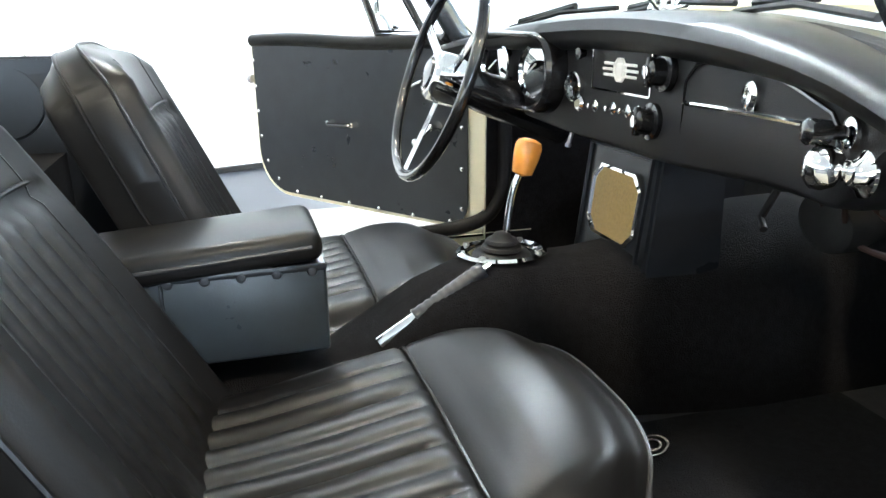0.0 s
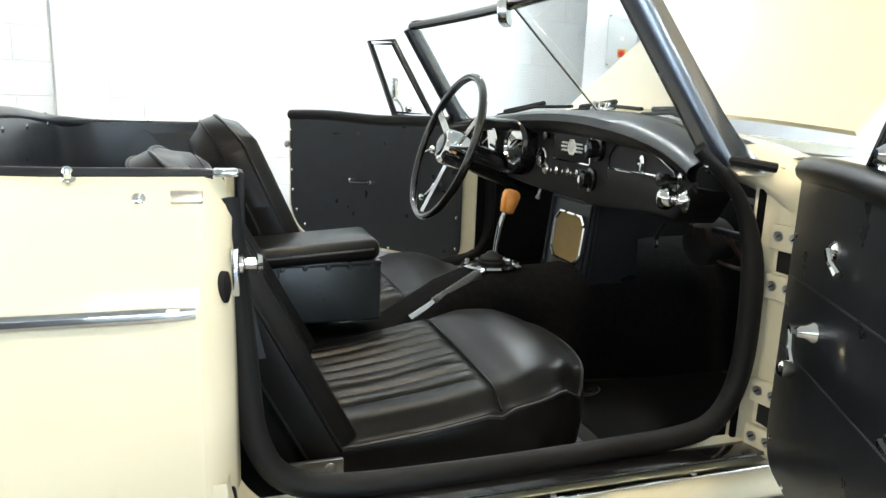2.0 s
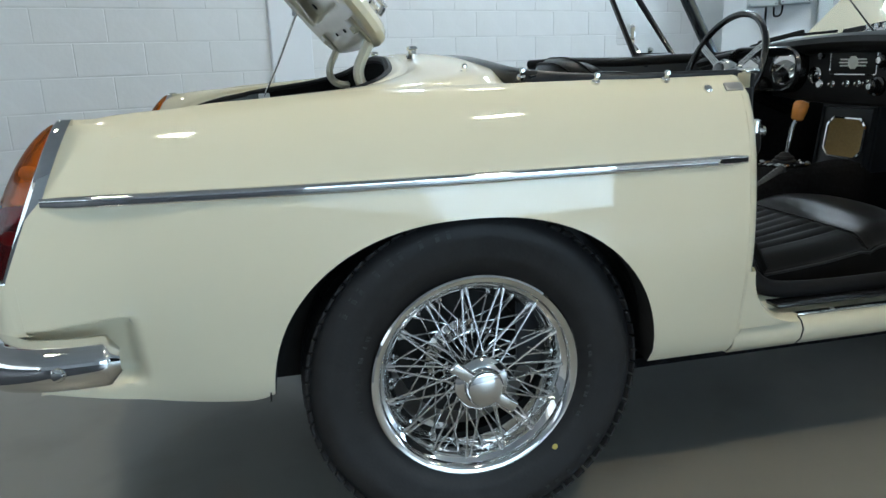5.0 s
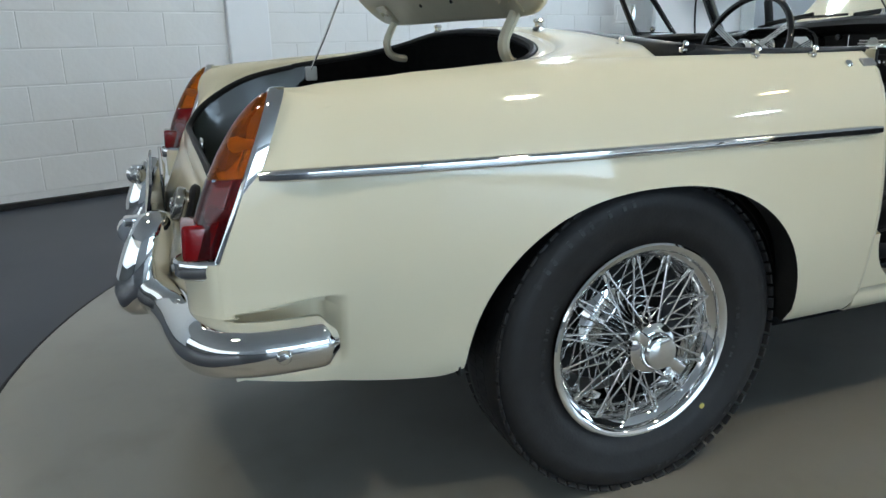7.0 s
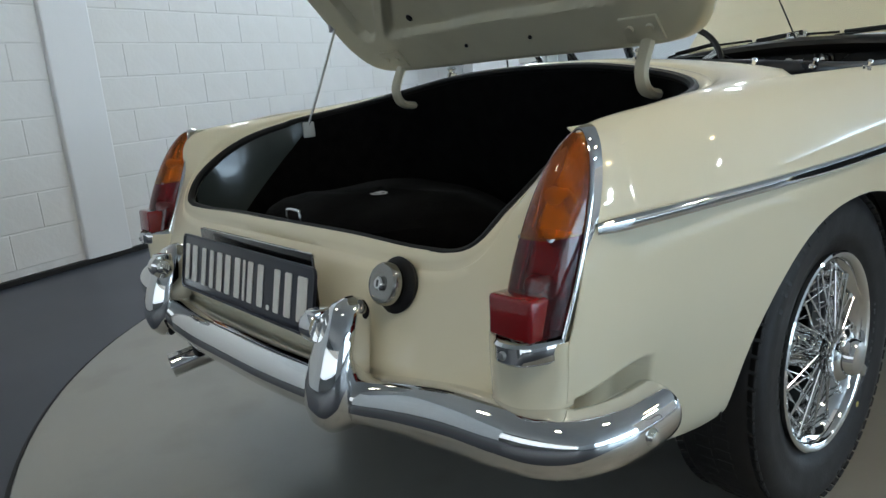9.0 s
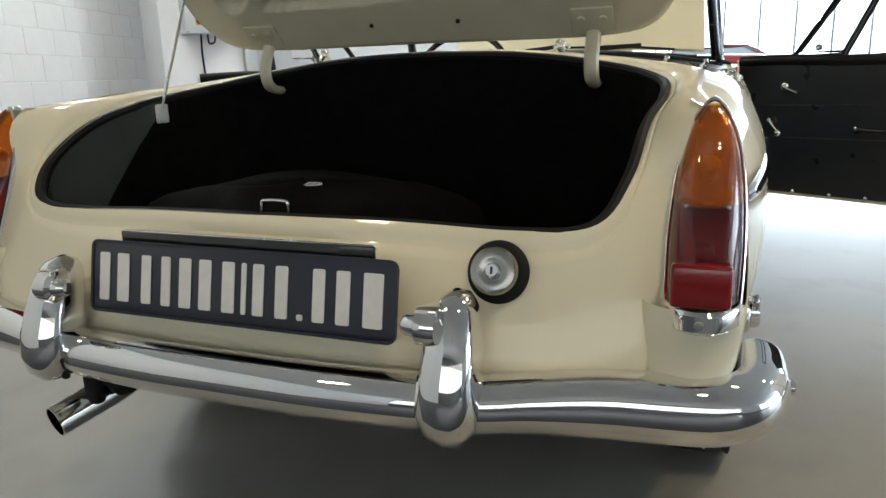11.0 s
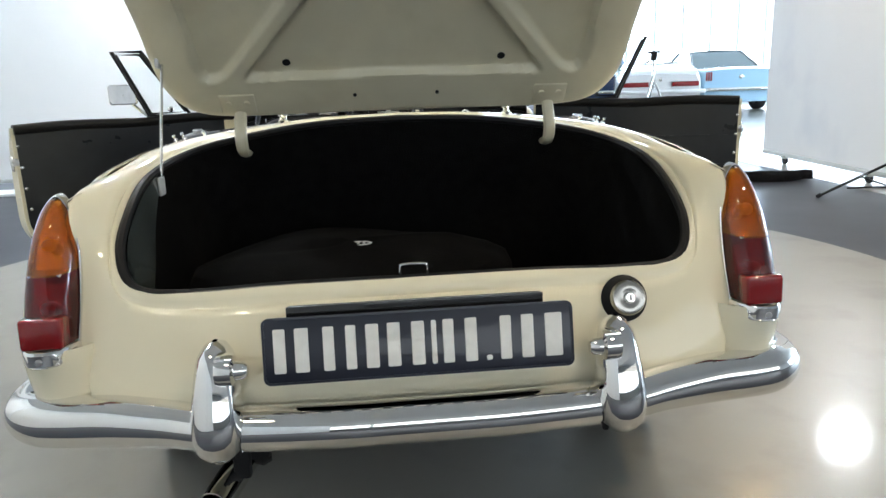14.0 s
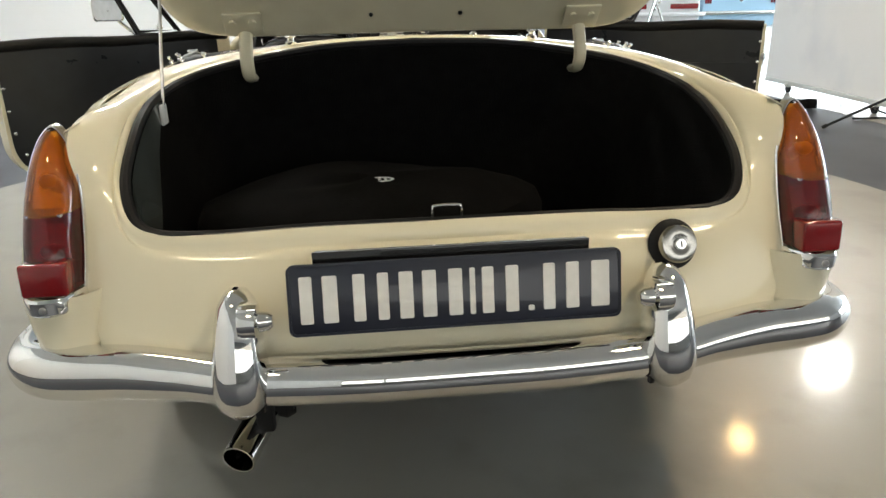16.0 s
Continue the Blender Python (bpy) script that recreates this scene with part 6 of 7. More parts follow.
# ---- front wings, scuttle, bonnet ----
for sx in (1, -1):
    rows = []
    for y in np.linspace(1.440, 3.00, 26):
        sec = catmull(SEC_F, 4)
        k = smooth(2.1, 3.0, y)
        zb = 0.312
        r2 = (y - 2.31) / 0.345
        if abs(r2) < 1:
            zb = 0.325 + 0.295 * (1 - abs(r2) ** 2.3) ** (1 / 2.3)
        col = []
        for j in range(21):
            z = zb + (0.846 - zb) * j / 20
            col.append((sx * (at_height(sec, z) - 0.06 * k), y, z - 0.05 * k))
        rows.append(col)
    cpart("front_wing", grid(rows, 0.002), CREAM, label="glossy cream front wing", angle=60)
    # rounded rear top corner of the wing towards the screen, with its turned-in edge
    edge = catmull([(0.575, 1.300, 0.868), (0.612, 1.325, 0.857), (0.645, 1.360, 0.838), (0.668, 1.395, 0.806), (0.683, 1.425, 0.765), (0.700, 1.436, 0.720), (0.718, 1.440, 0.66)], 4)
    far = catmull([(0.575, 1.447, 0.886), (0.612, 1.447, 0.866), (0.648, 1.447, 0.846), (0.690, 1.447, 0.814), (0.714, 1.447, 0.765), (0.727, 1.447, 0.720), (0.736, 1.447, 0.66)], 4)
    rows = []
    for k in range(9):
        t = k / 8
        bul = 0.014 * math.sin(math.pi * t)
        rows.append([(sx * (a[0] + (b[0] - a[0]) * t + bul * 0.6), a[1] + (b[1] - a[1]) * t, a[2] + (b[2] - a[2]) * t + bul) for a, b in zip(edge, far)])
    rows = [[(sx * (a[0] - 0.018), a[1] + 0.020, a[2] - 0.022) for a in edge], [(sx * (a[0] - 0.004), a[1] + 0.001, a[2] - 0.006) for a in edge]] + rows
    cpart("scuttle_corner", grid(rows, 0.002), CREAM, label="cream rounded corner of the wing by the screen", angle=50)
rows = []
for y in (1.40, 1.46, 1.52, 1.58, 1.63):
    k = (y - 1.40) / 0.23
    rows.append([(x, y - 0.09 * (x / 0.65) ** 2, 0.925 - 0.02 * k - (0.076 - 0.02 * k) * (abs(x) / 0.65) ** 2.2) for x in np.linspace(-0.65, 0.65, 31)])
cpart("scuttle", grid(rows, 0.002), CREAM, label="cream scuttle below the windscreen")
rows = []
BON = radians(43)
for s in np.linspace(0, 1.02, 14):
    row = []
    for x in np.linspace(-0.56, 0.56, 25):
        h = 0.035 * (1 - (x / 0.6) ** 2)
        row.append((x * (1 - 0.10 * s), 1.64 + s * math.cos(BON) - h * math.sin(BON), 0.905 + s * math.sin(BON) + h * math.cos(BON)))
    rows.append(row)
cpart("bonnet", grid(rows, 0.012), CREAM, label="raised cream bonnet")
for sx in (1, -1):
    cpart("inner_wing_flange", grid([[(sx * x, y, z - 0.05 * smooth(2.1, 3.0, y)) for x, z in ((0.652, 0.8455), (0.62, 0.862), (0.585, 0.872), (0.560, 0.868), (0.555, 0.83))] for y in np.linspace(1.50, 2.95, 12)], 0.002), CREAM, label="cream flange of the wing beside the bonnet opening")
cpart("engine_bay", box(0, 2.45, 0.60, 1.10, 1.1, 0.20), DARKGREY)

# ---- windscreen ----
def screen(x, v):
    """A place on the screen: x across, v from the scuttle (0) to the top rail (1)."""
    b = Vector((x, 1.465 - 0.172 * (abs(x) / 0.62) ** 2.2, 0.918 - 0.044 * (abs(x) / 0.62) ** 2))
    t = Vector((x * 0.945, 1.205 - 0.090 * (abs(x) / 0.62) ** 2.2, 1.158 - 0.012 * (abs(x) / 0.62) ** 2))
    return b.lerp(t, v)


NS = 31
xs = [-0.605 + 1.21 * i / (NS - 1) for i in range(NS)]
bm = grid([[screen(x, v) for x in xs] for v in (0.0, 0.33, 0.66, 1.0)])
wg = cpart("windscreen_glass", bm, GLASS, label="clear laminated windscreen")
wg.visible_shadow = False
wf = cpart("windscreen_frame", tube([screen(x, 1.02) for x in xs], 0.012, 10), BLACKPAINT, label="dark windscreen frame with chrome outer edge")
cpart("top_rail_trim", tube([screen(x, 1.05) + Vector((0, 0.008, 0.006)) for x in xs], 0.007, 8), CHROME, wf)
for sx in (1, -1):
    cpart("screen_pillar", tube([screen(sx * 0.612, v) for v in (-0.06, 0.25, 0.5, 0.75, 1.02)], 0.017, 10, scale2=1.5), PILLAR, wf)
    # bright outer face of the pillar, widening into its foot
    rows = []
    for v, wd in ((-0.10, 0.085), (0.0, 0.062), (0.10, 0.046), (0.25, 0.034), (0.5, 0.026), (0.75, 0.021), (1.02, 0.018)):
        p = screen(sx * 0.615, v) + Vector((sx * 0.012, 0.010, 0.0))
        rows.append([p, p + Vector((sx * 0.010, wd * 0.35, 0.004)), p + Vector((sx * 0.014, wd * 0.7, -0.002)), p + Vector((sx * 0.008, wd, -0.010))])
    cpart("pillar_trim", grid(rows, 0.003), CHROME_DULL, wf, "bright metal outer face of the pillar", angle=60)
    cpart("pillar_gasket", tube(catmull([(sx * 0.604, 1.288, 0.868), (sx * 0.630, 1.318, 0.868), (sx * 0.648, 1.345, 0.864), (sx * 0.660, 1.372, 0.860)], 4), 0.008, 8), RUBBER, wf)
    cpart("pillar_foot", box(sx * 0.606, 1.300, 0.866, 0.030, 0.05, 0.014, 0.004), RUBBER, wf)
    bm = tube(catmull([(sx * 0.580, 1.285, 0.858), (sx * 0.594, 1.277, 0.868), (sx * 0.612, 1.272, 0.866), (sx * 0.624, 1.274, 0.856)], 4), 0.006, 8)
    cpart("screen_bracket", bm, CHROME, wf)
cpart("lower_rubber", tube([screen(x, -0.02) for x in xs], 0.014, 8), RUBBER, wf)
cpart("centre_rod", tube([screen(0, 0.02) + Vector((0.0, -0.02, 0.0)), screen(0, 1.0) + Vector((0, -0.012, 0))], 0.003, 8), CHROME, wf, "thin centre tie rod")
mm = toward(screen(0.0, 0.93) + Vector((-0.012, -0.050, 0.0)), (-0.55, -1, -0.1))
bm = prism(rounded(-0.070, -0.026, 0.070, 0.026, 0.018), "z", -0.016, 0.003, 0.004)
bmesh.ops.transform(bm, matrix=mm, verts=bm.verts[:])
rv = cpart("rear_view_mirror", bm, CHROME_DULL, label="small pale-backed interior mirror on the centre rod")
bm = prism(rounded(-0.066, -0.022, 0.066, 0.022, 0.014), "z", 0.0032, 0.004)
bmesh.ops.transform(bm, matrix=mm, verts=bm.verts[:])
cpart("mirror_face", bm, MIRROR, rv)
bm = box(0.0, 1.445, 0.934, 0.075, 0.03, 0.014, 0.004)
for dx in (-0.030, 0.0, 0.030):
    add_lathe(bm, [(0.008, 0), (0.008, 0.010), (0.004, 0.014), (0, 0.014)], pose(dx, 1.44, 0.94), 12)
cpart("rod_foot", bm, CHROME)
# wipers
for x0, x1 in ((0.12, 0.46), (-0.20, 0.14), (-0.50, -0.18)):
    a, b = screen(x0, 0.05) + Vector((0, 0.03, 0)), screen(x1, 0.10) + Vector((0, 0.03, 0.0))
    bm = tube([a, a.lerp(b, 0.5) + Vector((0, 0.004, 0.012)), b], 0.005, 6)
    add_tube(bm, [a + Vector((0.03, 0.01, 0.012)), a.lerp(b, 0.6) + Vector((0, 0.012, 0.020))], 0.007, 6)
    cpart("wiper", bm, RUBBER, label="black wiper arm and blade")

# ---- the hall: fittings and things round the turntable ----
# glazing bars of the far window wall
for k in range(33):
    tagged(finish(box(-10.9 + 0.82 * k, 18.5, 1.9, 0.05, 0.08, 2.6, 0.004), "window_mullion", GREYBOX, smooth=False), "thin grey upright glazing bar", "window", kind="structure")
for k in range(14):
    tagged(finish(box(13.5, -6.5 + 2.0 * k, 1.75, 0.08, 0.06, 2.5, 0.004), "window_mullion", GREYBOX, smooth=False), "thin grey upright glazing bar", "window", kind="structure")
# bars of the added rear glazing, out of view
for k in range(11):
    tagged(finish(box(-9.8 + 2.36 * k, -7.4, 2.14, 0.07, 0.08, 1.88, 0.004), "window_mullion", GREYBOX, smooth=False), "thin grey upright glazing bar", "window", kind="structure")
# recessed ceiling lamps
def ceiling_lamp(x, y):
    lamp = tagged(finish(lathe([(0.150, 0.0), (0.168, 0.0), (0.168, 0.014), (0.150, 0.014)], pose(x, y, 3.386), 32, True), "ceiling_lamp", WHITE), "round white recessed ceiling lamp, lit", "lamp", "ceiling lamps")
    part("diffuser", lathe([(0.0, 0.0), (0.149, 0.0), (0.149, 0.004), (0.0, 0.004)], pose(x, y, 3.392), 32), LAMPGLOW, lamp, "glowing warm diffuser")
    return lamp


# the added cool washes get the same fittings as the other lamps
for x, y in [q[:2] for q in SPOTS] + COOL_WASH + [BIG_SPOT, HALOGEN]:
    ceiling_lamp(x, y)

# control cabinets on a white column
COL_M = Matrix.Translation((-3.742, 3.788, 0.03)) @ Matrix.Rotation(radians(-34.0), 4, "Z")   # local +x faces the car
ob = tagged(finish(box(-0.46, 0.06, 1.67, 0.62, 0.74, 3.42, 0.004), "wall_column", PLASTER, smooth=False), "white painted column in front of the block wall", "wall", kind="structure")
ob.matrix_basis = COL_M
ob = tagged(finish(box(-0.16, 0.49, 1.67, 0.10, 0.11, 3.42, 0.006), "steel_channel", GREYBOX, smooth=False), "pale grey steel channel on the column edge", "trim", kind="structure")
ob.matrix_basis = COL_M


def cabinet(y0, y1, z0, z1, label):
    c = tagged(finish(box(-0.085, (y0 + y1) / 2, (z0 + z1) / 2, 0.13, y1 - y0, z1 - z0, 0.010, 3), "control_box", GREYBOX), label, "control box")
    c.matrix_basis = COL_M
    part("lid", box(-0.015, (y0 + y1) / 2, (z0 + z1) / 2, 0.016, y1 - y0 - 0.012, z1 - z0 - 0.012, 0.005, 2), GREYBOX, c)
    for yy in (y0 + 0.02, y1 - 0.02):
        for zz in (z0 + 0.02, z1 - 0.02):
            part("screw", lathe([(0.006, 0), (0.005, 0.003), (0, 0.003)], toward((-0.007, yy, zz), (1, 0, 0)), 8), DARKGREY, c)
    return c


YELLOW = mat("yellow_plastic", (0.65, 0.42, 0.03), 0.4)
c1 = cabinet(-0.125, 0.120, 1.215, 1.64, "pale grey control box with a red rotary switch on the column")
part("switch_plate", box(-0.005, 0.0, 1.325, 0.006, 0.066, 0.070, 0.003), YELLOW, c1, "yellow switch plate")
part("switch_knob", lathe([(0.027, 0), (0.027, 0.012), (0.021, 0.016), (0.018, 0.034), (0, 0.036)], toward((-0.002, 0.0, 1.322), (1, 0, 0)), 20), REDPLASTIC, c1, "red rotary switch")
part("indicator", box(-0.004, 0.0, 1.44, 0.006, 0.030, 0.026, 0.003), WHITE, c1)
c2 = cabinet(0.135, 0.375, 1.225, 1.64, "pale grey control box with white panel and red push button")
part("label_plate", box(-0.005, 0.25, 1.52, 0.004, 0.15, 0.085, 0.002), WHITE, c2, "white label plate")
for yy in (0.215, 0.285):
    part("push_button", lathe([(0.012, 0), (0.012, 0.012), (0, 0.014)], toward((-0.004, yy, 1.59), (1, 0, 0)), 14), DARKGREY, c2)
part("push_button", lathe([(0.010, 0), (0.010, 0.012), (0, 0.014)], toward((-0.004, 0.255, 1.44), (1, 0, 0)), 14), DARKGREY, c2)
part("push_button", box(0.002, 0.255, 1.375, 0.022, 0.055, 0.036, 0.008, 3), REDPLASTIC, c2, "red push button")
for nm, pts, r in (("cable", [(-0.09, 0.03, 1.22), (-0.125, 0.035, 1.0), (-0.13, 0.06, 0.6), (-0.13, 0.07, 0.05)], 0.009), ("cable", [(-0.09, 0.16, 1.23), (-0.10, 0.15, 1.15), (-0.10, 0.10, 1.14), (-0.09, 0.09, 1.22)], 0.008)):
    o = tagged(finish(tube(catmull(pts, 6), r, 8), nm, RUBBER), "black cable running down below the control box", "cable")
    o.matrix_basis = COL_M
o = tagged(finish(tube(catmull([(-0.06, 0.62, 1.22), (-0.05, 0.63, 1.15), (-0.05, 0.66, 0.95), (-0.05, 0.67, 0.80)], 4), [0.014, 0.014, 0.014, 0.016, 0.02, 0.036, 0.036, 0.036, 0.036, 0.036, 0.036, 0.036, 0.030], 12), "hanging_pendant", RUBBER), "black hand control hanging beside the steel channel", "hand control")
o.matrix_basis = COL_M
o = tagged(finish(box(-0.08, 0.585, 1.50, 0.10, 0.08, 0.10, 0.012), "wall_socket_box", RUBBER), "small black socket on the steel channel", "socket")
o.matrix_basis = COL_M

# white photo screens standing round the turntable
SCREENW = mat("white_screen_board", (0.84, 0.86, 0.88), 0.7, var=0.02, vscale=1.2, dirt=(0.62, 0.66, 0.74), dscale=1.6, damount=0.35)


def photo_screen(m, length, label):
    s = tagged(finish(box(0, 0, 1.16, 0.03, length, 1.98, 0.004), "photo_screen", SCREENW, smooth=False), label, "photo screen", "white photo screens")
    s.matrix_basis = m
    part("bottom_rail", box(0.0, 0, 0.150, 0.045, length, 0.040, 0.004), GREYBOX, s, "grey metal bottom rail")
    part("back_post", box(0.05, -length / 2 + 0.05, 1.15, 0.05, 0.05, 2.0, 0.004), GREYBOX, s)
    part("back_post", box(0.05, length / 2 - 0.05, 1.15, 0.05, 0.05, 2.0, 0.004), GREYBOX, s)
    for yy in (-length / 2 + 0.45, 0.0, length / 2 - 0.45):
        part("castor_fork", box(0.0, yy, 0.125, 0.03, 0.05, 0.03, 0.006), STEEL, s)
        part("castor_wheel", lathe([(0.0, -0.012), (0.040, -0.012), (0.045, -0.006), (0.045, 0.006), (0.040, 0.012), (0.0, 0.012)], toward((0.0, yy + 0.015, 0.100), (1, 0, 0)), 20), RUBBER, s)
        part("foot_bar", box(0.20, yy, 0.135, 0.50, 0.04, 0.03, 0.004), GREYBOX, s)
    return s


photo_screen(pose(4.05, 3.62, -0.055, 0, 0, -2), 3.6, "large white photo screen on castors with smudges")
photo_screen(pose(-2.9, 5.75, -0.055, 0, 0, 90), 5.4, "wide white photo screen standing behind the turntable")
tagged(finish(box(-3.2, 5.45, 0.012, 5.6, 0.35, 0.024, 0.004), "floor_strip", SCREENW, smooth=False), "white foot board along the photo screen", "trim", kind="structure")
# pale floor beyond the screens
tagged(finish(box(6.6, 9.0, 0.002, 5.6, 14.0, 0.003), "pale_floor_area", DISC, smooth=False), "pale glossy floor area beyond the screen", "floor", kind="structure")


# light stand
def light_stand(x, y):
    st = tagged(finish(tube([(x, y, 0.05), (x, y, 1.15), (x, y, 2.05)], [0.016, 0.013, 0.011], 12), "light_stand", BLACKPAINT), "black tripod light stand with spread legs", "light stand")
    for a in (145, 265, 25):
        dx, dy = math.cos(radians(a)), math.sin(radians(a))
        leg = part("leg", tube([(x + dx * 0.02, y + dy * 0.02, 0.34), (x + dx * 0.56, y + dy * 0.56, 0.015)], 0.010, 8), BLACKPAINT, st)
        part("rubber_foot", tube([(x + dx * 0.545, y + dy * 0.545, 0.026), (x + dx * 0.575, y + dy * 0.575, 0.004)], 0.015, 8), RUBBER, leg)
        part("brace", tube([(x, y, 0.07), (x + dx * 0.30, y + dy * 0.30, 0.172)], 0.006, 6), BLACKPAINT, st)
    for z in (0.34, 0.08, 1.15, 1.6, 2.03):
        part("collar", lathe([(0.022, -0.025), (0.024, 0), (0.022, 0.025)], pose(x, y, z), 14), BLACKPAINT, st)
    part("knob", lathe([(0.012, 0), (0.016, 0.02), (0, 0.03)], toward((x + 0.02, y, 1.15), (1, 0.3, 0)), 12), BLACKPAINT, st)
    part("knob", lathe([(0.012, 0), (0.016, 0.02), (0, 0.03)], toward((x + 0.02, y, 1.6), (1, -0.3, 0)), 12), BLACKPAINT, st)
    return st


light_stand(3.74, 2.80)

# black cloth bag on the floor
random.seed(9)
rows = []
for k in range(15):
    v = k / 14
    w = 0.13 * math.sin(math.pi * min(1, v * 1.15 + 0.05)) ** 0.6 + 0.02
    rows.append([(3.15 + 0.62 * v + 0.02 * noise.noise((v * 6, j, 1)), 4.10 - 0.10 * v + w * math.cos(math.pi * j / 10), 0.004 + (0.075 + 0.035 * noise.noise((v * 5, j * 0.4, 2))) * math.sin(math.pi * j / 10) ** 0.7) for j in range(11)])
tagged(finish(grid(rows), "cloth_bag", CARPET), "crumpled black cloth bag lying on the floor", "bag")
for x0, y0, x1, y1, r in ((3.70, 3.40, 4.3, 3.05, 0.008),):
    tagged(finish(tube(catmull([(x0, y0, 0.012), ((x0 + x1) / 2, y0 - 0.05, 0.012), (x1, y1, 0.012)], 5), r, 8), "floor_cable", RUBBER), "black cable lying on the floor", "cable")


# camera tripod far behind
def camera_tripod(x, y):
    t = tagged(finish(tube([(x, y, 0.75), (x, y, 1.10)], 0.016, 10), "camera_tripod", CHROME_DULL), "grey aluminium tripod with a black head", "tripod")
    for a in (90, 210, 330):
        dx, dy = math.cos(radians(a)), math.sin(radians(a))
        part("leg", tube([(x, y, 0.90), (x + 0.36 * dx, y + 0.36 * dy, 0.004)], [0.016, 0.011], 8), CHROME_DULL, t)
    part("head", box(x, y, 1.14, 0.07, 0.07, 0.09, 0.012), RUBBER, t)
    part("plate", box(x, y, 1.20, 0.14, 0.10, 0.03, 0.006), RUBBER, t)
    part("pan_handle", tube([(x, y, 1.14), (x - 0.16, y - 0.12, 1.06)], 0.009, 8), RUBBER, t)
    return t


camera_tripod(3.50, 7.10)


# parked cars at the far windows; local y runs from tail (0) to nose
def parked_car(m, w, length, paint, roof_paint, prof, cabin, lamp, label, lamps):
    """prof: (y, deck height) along the car; cabin: (y0, y1, y2, y3, roof height)."""
    c = empty("parked_car", m)
    tagged(c, label, "car", "parked cars")
    rows = []
    for y, h in catmull(prof, 4):
        t = min(1.0, min(y, length - y) / 0.5)
        ww = w / 2 * (0.90 + 0.10 * math.sqrt(max(0.0, t)))
        rows.append([(s * x * ww, y, z) for s, x, z in ((-1, 0.90, 0.22), (-1, 0.98, 0.34), (-1, 1.0, 0.52), (-1, 0.98, h * 0.82), (-1, 0.90, h - 0.02), (-1, 0.6, h), (1, 0.0, h + 0.015), (1, 0.6, h), (1, 0.90, h - 0.02), (1, 0.98, h * 0.82), (1, 1.0, 0.52), (1, 0.98, 0.34), (1, 0.90, 0.22))])
    bm = grid(rows)
    bm.faces.new([bm.verts.new(p) for p in rows[0]])
    bm.faces.new([bm.verts.new(p) for p in rows[-1]])
    part("body", bm, paint, c, "glossy painted body", angle=35)
    y0, y1, y2, y3, top = cabin
    def deck(y):
        return np.interp(y, [p[0] for p in prof], [p[1] for p in prof]) - 0.01
    g = w / 2
    cab = [[(s * g * 0.86, y0, deck(y0)) for s in (-1, 1)], [(s * g * 0.68, y1, top) for s in (-1, 1)], [(s * g * 0.68, y2, top) for s in (-1, 1)], [(s * g * 0.86, y3, deck(y3)) for s in (-1, 1)]]
    part("rear_window", grid([cab[0], cab[1]], 0.01), DARKGLASS, c, smooth=False)
    part("windscreen", grid([cab[2], cab[3]], 0.01), DARKGLASS, c, smooth=False)
    part("roof", grid([[(x, y, z + 0.02) for x, y, z in [cab[1][0], (0, y1 + 0.02, top + 0.03), cab[1][1]]], [(x, y, z + 0.02) for x, y, z in [cab[2][0], (0, y2 - 0.02, top + 0.03), cab[2][1]]]], 0.03), roof_paint, c)
    for k in (0, 1):
        bm = bmesh.new()
        bm.faces.new([bm.verts.new(cab[j][k]) for j in range(4)])
        part("side_window", bm, DARKGLASS, c, smooth=False)
        for a, b in ((0, 1), (2, 3)):
            part("pillar", tube([cab[a][k], cab[b][k]], 0.035, 8), roof_paint, c)
    for s in (-1, 1):
        for yy in (0.95, length - 0.85):
            wh = part("wheel", lathe([(0.20, -0.09), (0.31, -0.09), (0.32, -0.05), (0.32, 0.05), (0.31, 0.09), (0.20, 0.09)], toward((s * (g - 0.10), yy, 0.32), (s, 0, 0)), 28, True), TYRE, c)
            part("hub_cap", lathe([(0.0, 0.085), (0.20, 0.07), (0.20, 0.0)], toward((s * (g - 0.10), yy, 0.32), (s, 0, 0)), 24), CHROME_DULL, wh)
    for x, z, sx_, sz in lamps:
        part("tail_light", box(x, -0.012, z, sx_, 0.03, sz, 0.008), lamp, c, "red tail light")
    part("bumper", tube(catmull([(-g * 0.98, 0.18, 0.50), (-g * 0.93, -0.05, 0.50), (0, -0.09, 0.50), (g * 0.93, -0.05, 0.50), (g * 0.98, 0.18, 0.50)], 5), 0.045, 10), CHROME if paint is not WHITECAR else paint, c)
    part("boot_emblem", lathe([(0.045, 0), (0.045, 0.012), (0.03, 0.018), (0, 0.018)], toward((0, -0.005, 0.76), (0, -1, 0)), 20), CHROME, c)
    return c


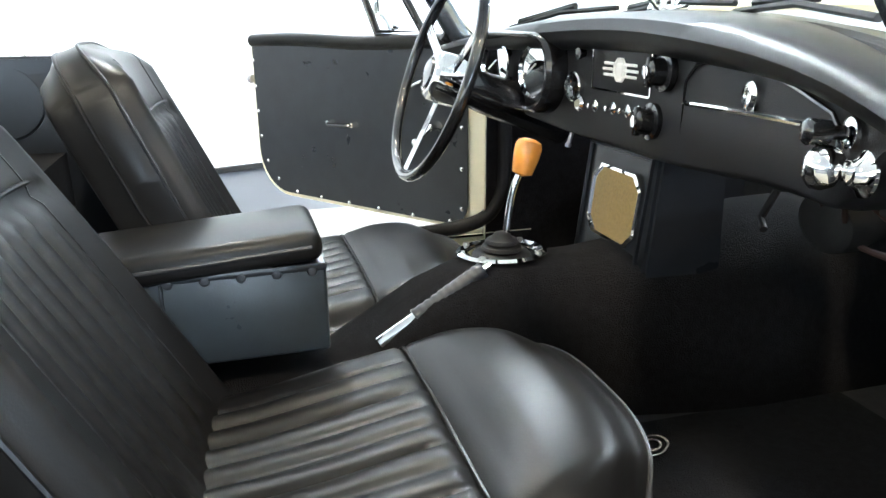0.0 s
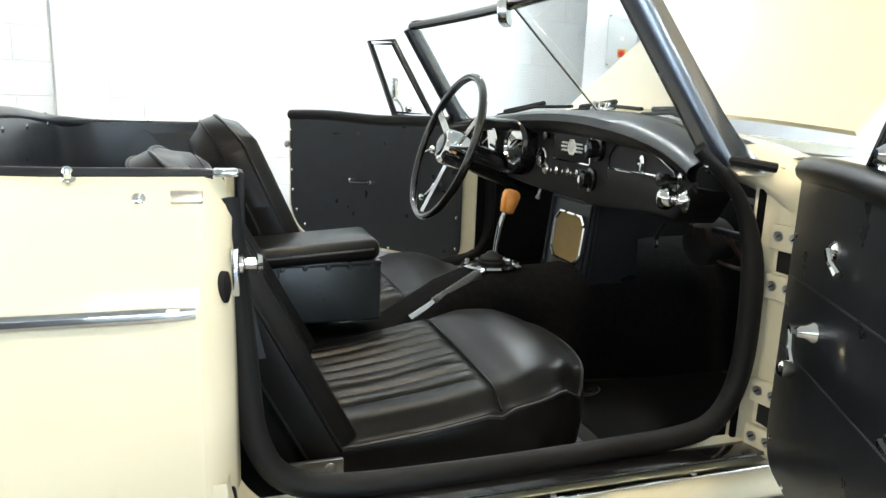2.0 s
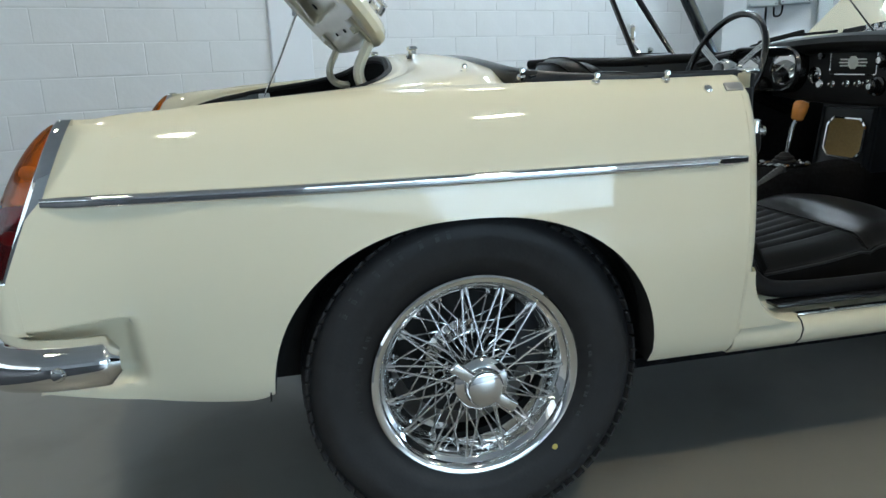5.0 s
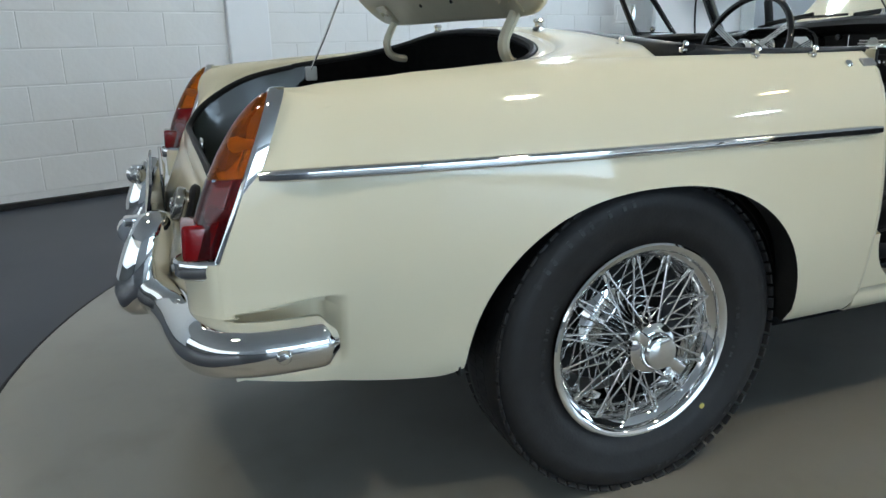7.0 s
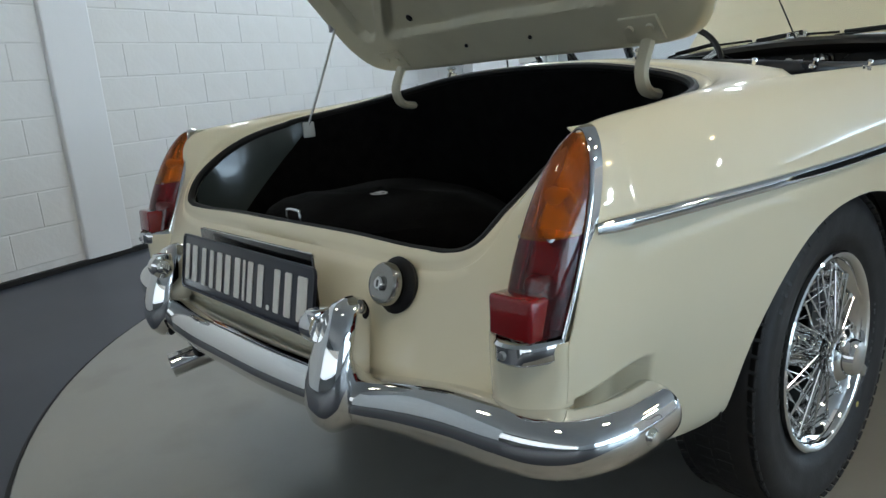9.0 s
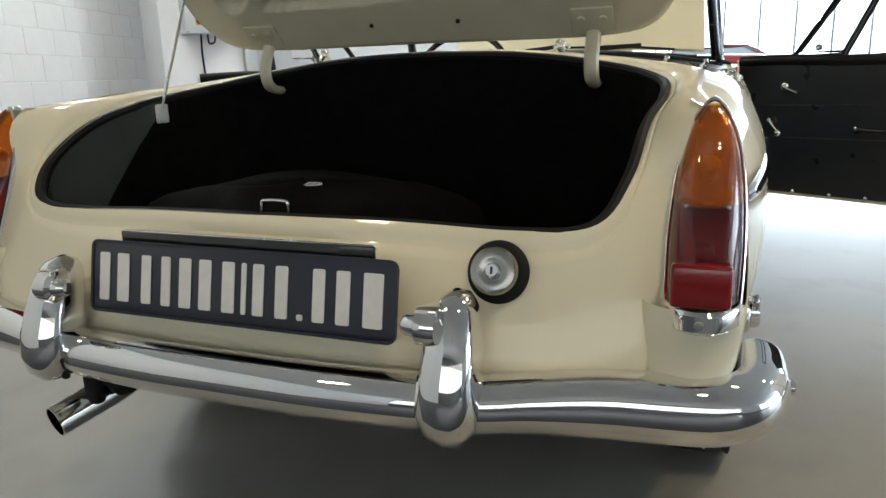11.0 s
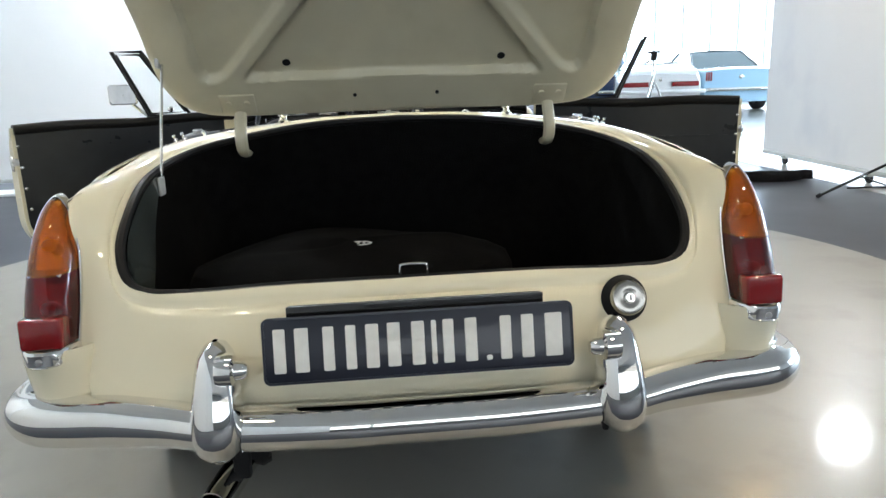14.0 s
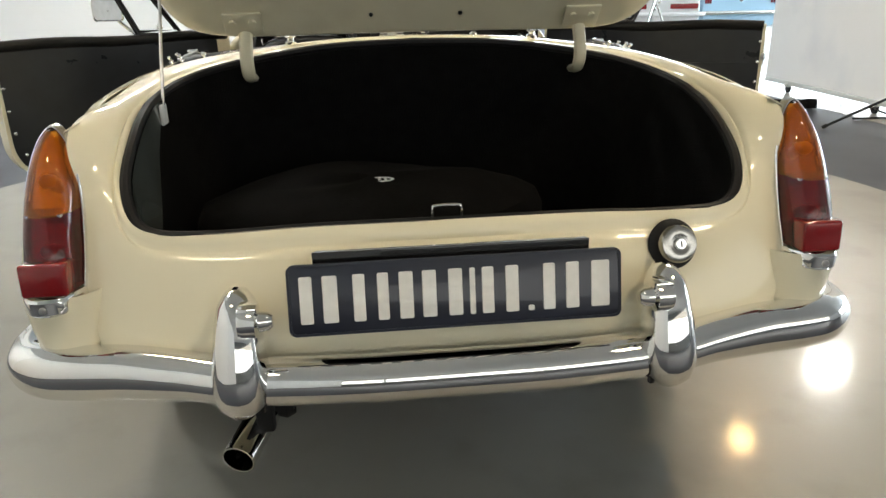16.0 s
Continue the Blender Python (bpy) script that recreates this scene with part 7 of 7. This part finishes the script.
NOTCH = [(0.0, 0.92), (0.25, 0.96), (1.1, 0.97), (1.9, 0.96), (2.9, 0.95), (4.2, 0.88), (4.6, 0.80)]
SPORT = [(0.0, 0.86), (0.3, 0.97), (1.0, 0.99), (1.9, 0.95), (2.8, 0.88), (3.8, 0.72), (4.3, 0.55)]
SALOON = [(0.0, 0.85), (0.3, 0.95), (1.0, 0.97), (2.0, 0.97), (2.9, 0.96), (3.9, 0.88), (4.3, 0.78)]
REDL = REDREF
parked_car(pose(7.95, 13.4, 0, 0, 0, -6), 1.76, 4.6, BLUE, DARKCAR, NOTCH, (0.95, 1.65, 2.55, 3.25, 1.32), REDL, "pale blue notchback with a black roof at the far windows", [(s * (0.70 + dx), 0.78, 0.035, 0.19) for s in (-1, 1) for dx in (-0.05, 0.0, 0.05)])
parked_car(pose(6.05, 13.2, 0, 0, 0, -14), 1.82, 4.3, WHITECAR, WHITECAR, SPORT, (0.55, 1.5, 2.2, 3.0, 1.10), REDL, "white low sports car with wide red tail lights", [(-0.52, 0.66, 0.56, 0.10), (0.52, 0.66, 0.56, 0.10)])
parked_car(pose(5.0, 14.6, 0, 0, 0, -20), 1.70, 4.3, NAVYCAR, NAVYCAR, SALOON, (0.55, 1.2, 2.2, 2.9, 1.34), REDL, "dark blue saloon parked at the far windows", [(-0.62, 0.78, 0.22, 0.12), (0.62, 0.78, 0.22, 0.12)])
parked_car(pose(0.60, 10.2, 0, 0, 0, 8), 1.66, 4.0, REDCAR, REDCAR, SPORT, (0.7, 1.4, 2.0, 2.7, 1.12), REDL, "bright red low sports car behind the screens", [(-0.56, 0.70, 0.18, 0.12), (0.56, 0.70, 0.18, 0.12)])

# painted blocks of the west wall
BL, BH = 0.402, 0.200
bm = box(0, 0, 0, 0.030, BL - 0.0025, BH - 0.006, 0.003, 1)
tmp = finish(bm, "block", WALLM, smooth=False)
block_mesh = tmp.data
bpy.data.objects.remove(tmp)
bm = box(0, 0, 0, 0.030, BL / 2 - 0.0025, BH - 0.006, 0.003, 1)
tmp = finish(bm, "block", WALLM, smooth=False)
half_mesh = tmp.data
bpy.data.objects.remove(tmp)
random.seed(3)
for side, start, step, count in ((1, -0.030, 1, 14), (-1, -0.340, -1, 9)):
    for c in range(13):
        off = 0.5 * (c % 2)
        zc = 0.07 + BH * (c + 0.5)
        if off:
            shared("block", half_mesh, pose(-0.0325 + 0.0008 * random.uniform(-1, 1), start + step * BL * 0.25, zc), wall_w)
        for k in range(count):
            yc = start + step * BL * (k + 0.5 + off)
            shared("block", block_mesh, pose(-0.0325 + 0.0008 * random.uniform(-1, 1), yc, zc, 0, 0, 0.15 * random.uniform(-1, 1)), wall_w)
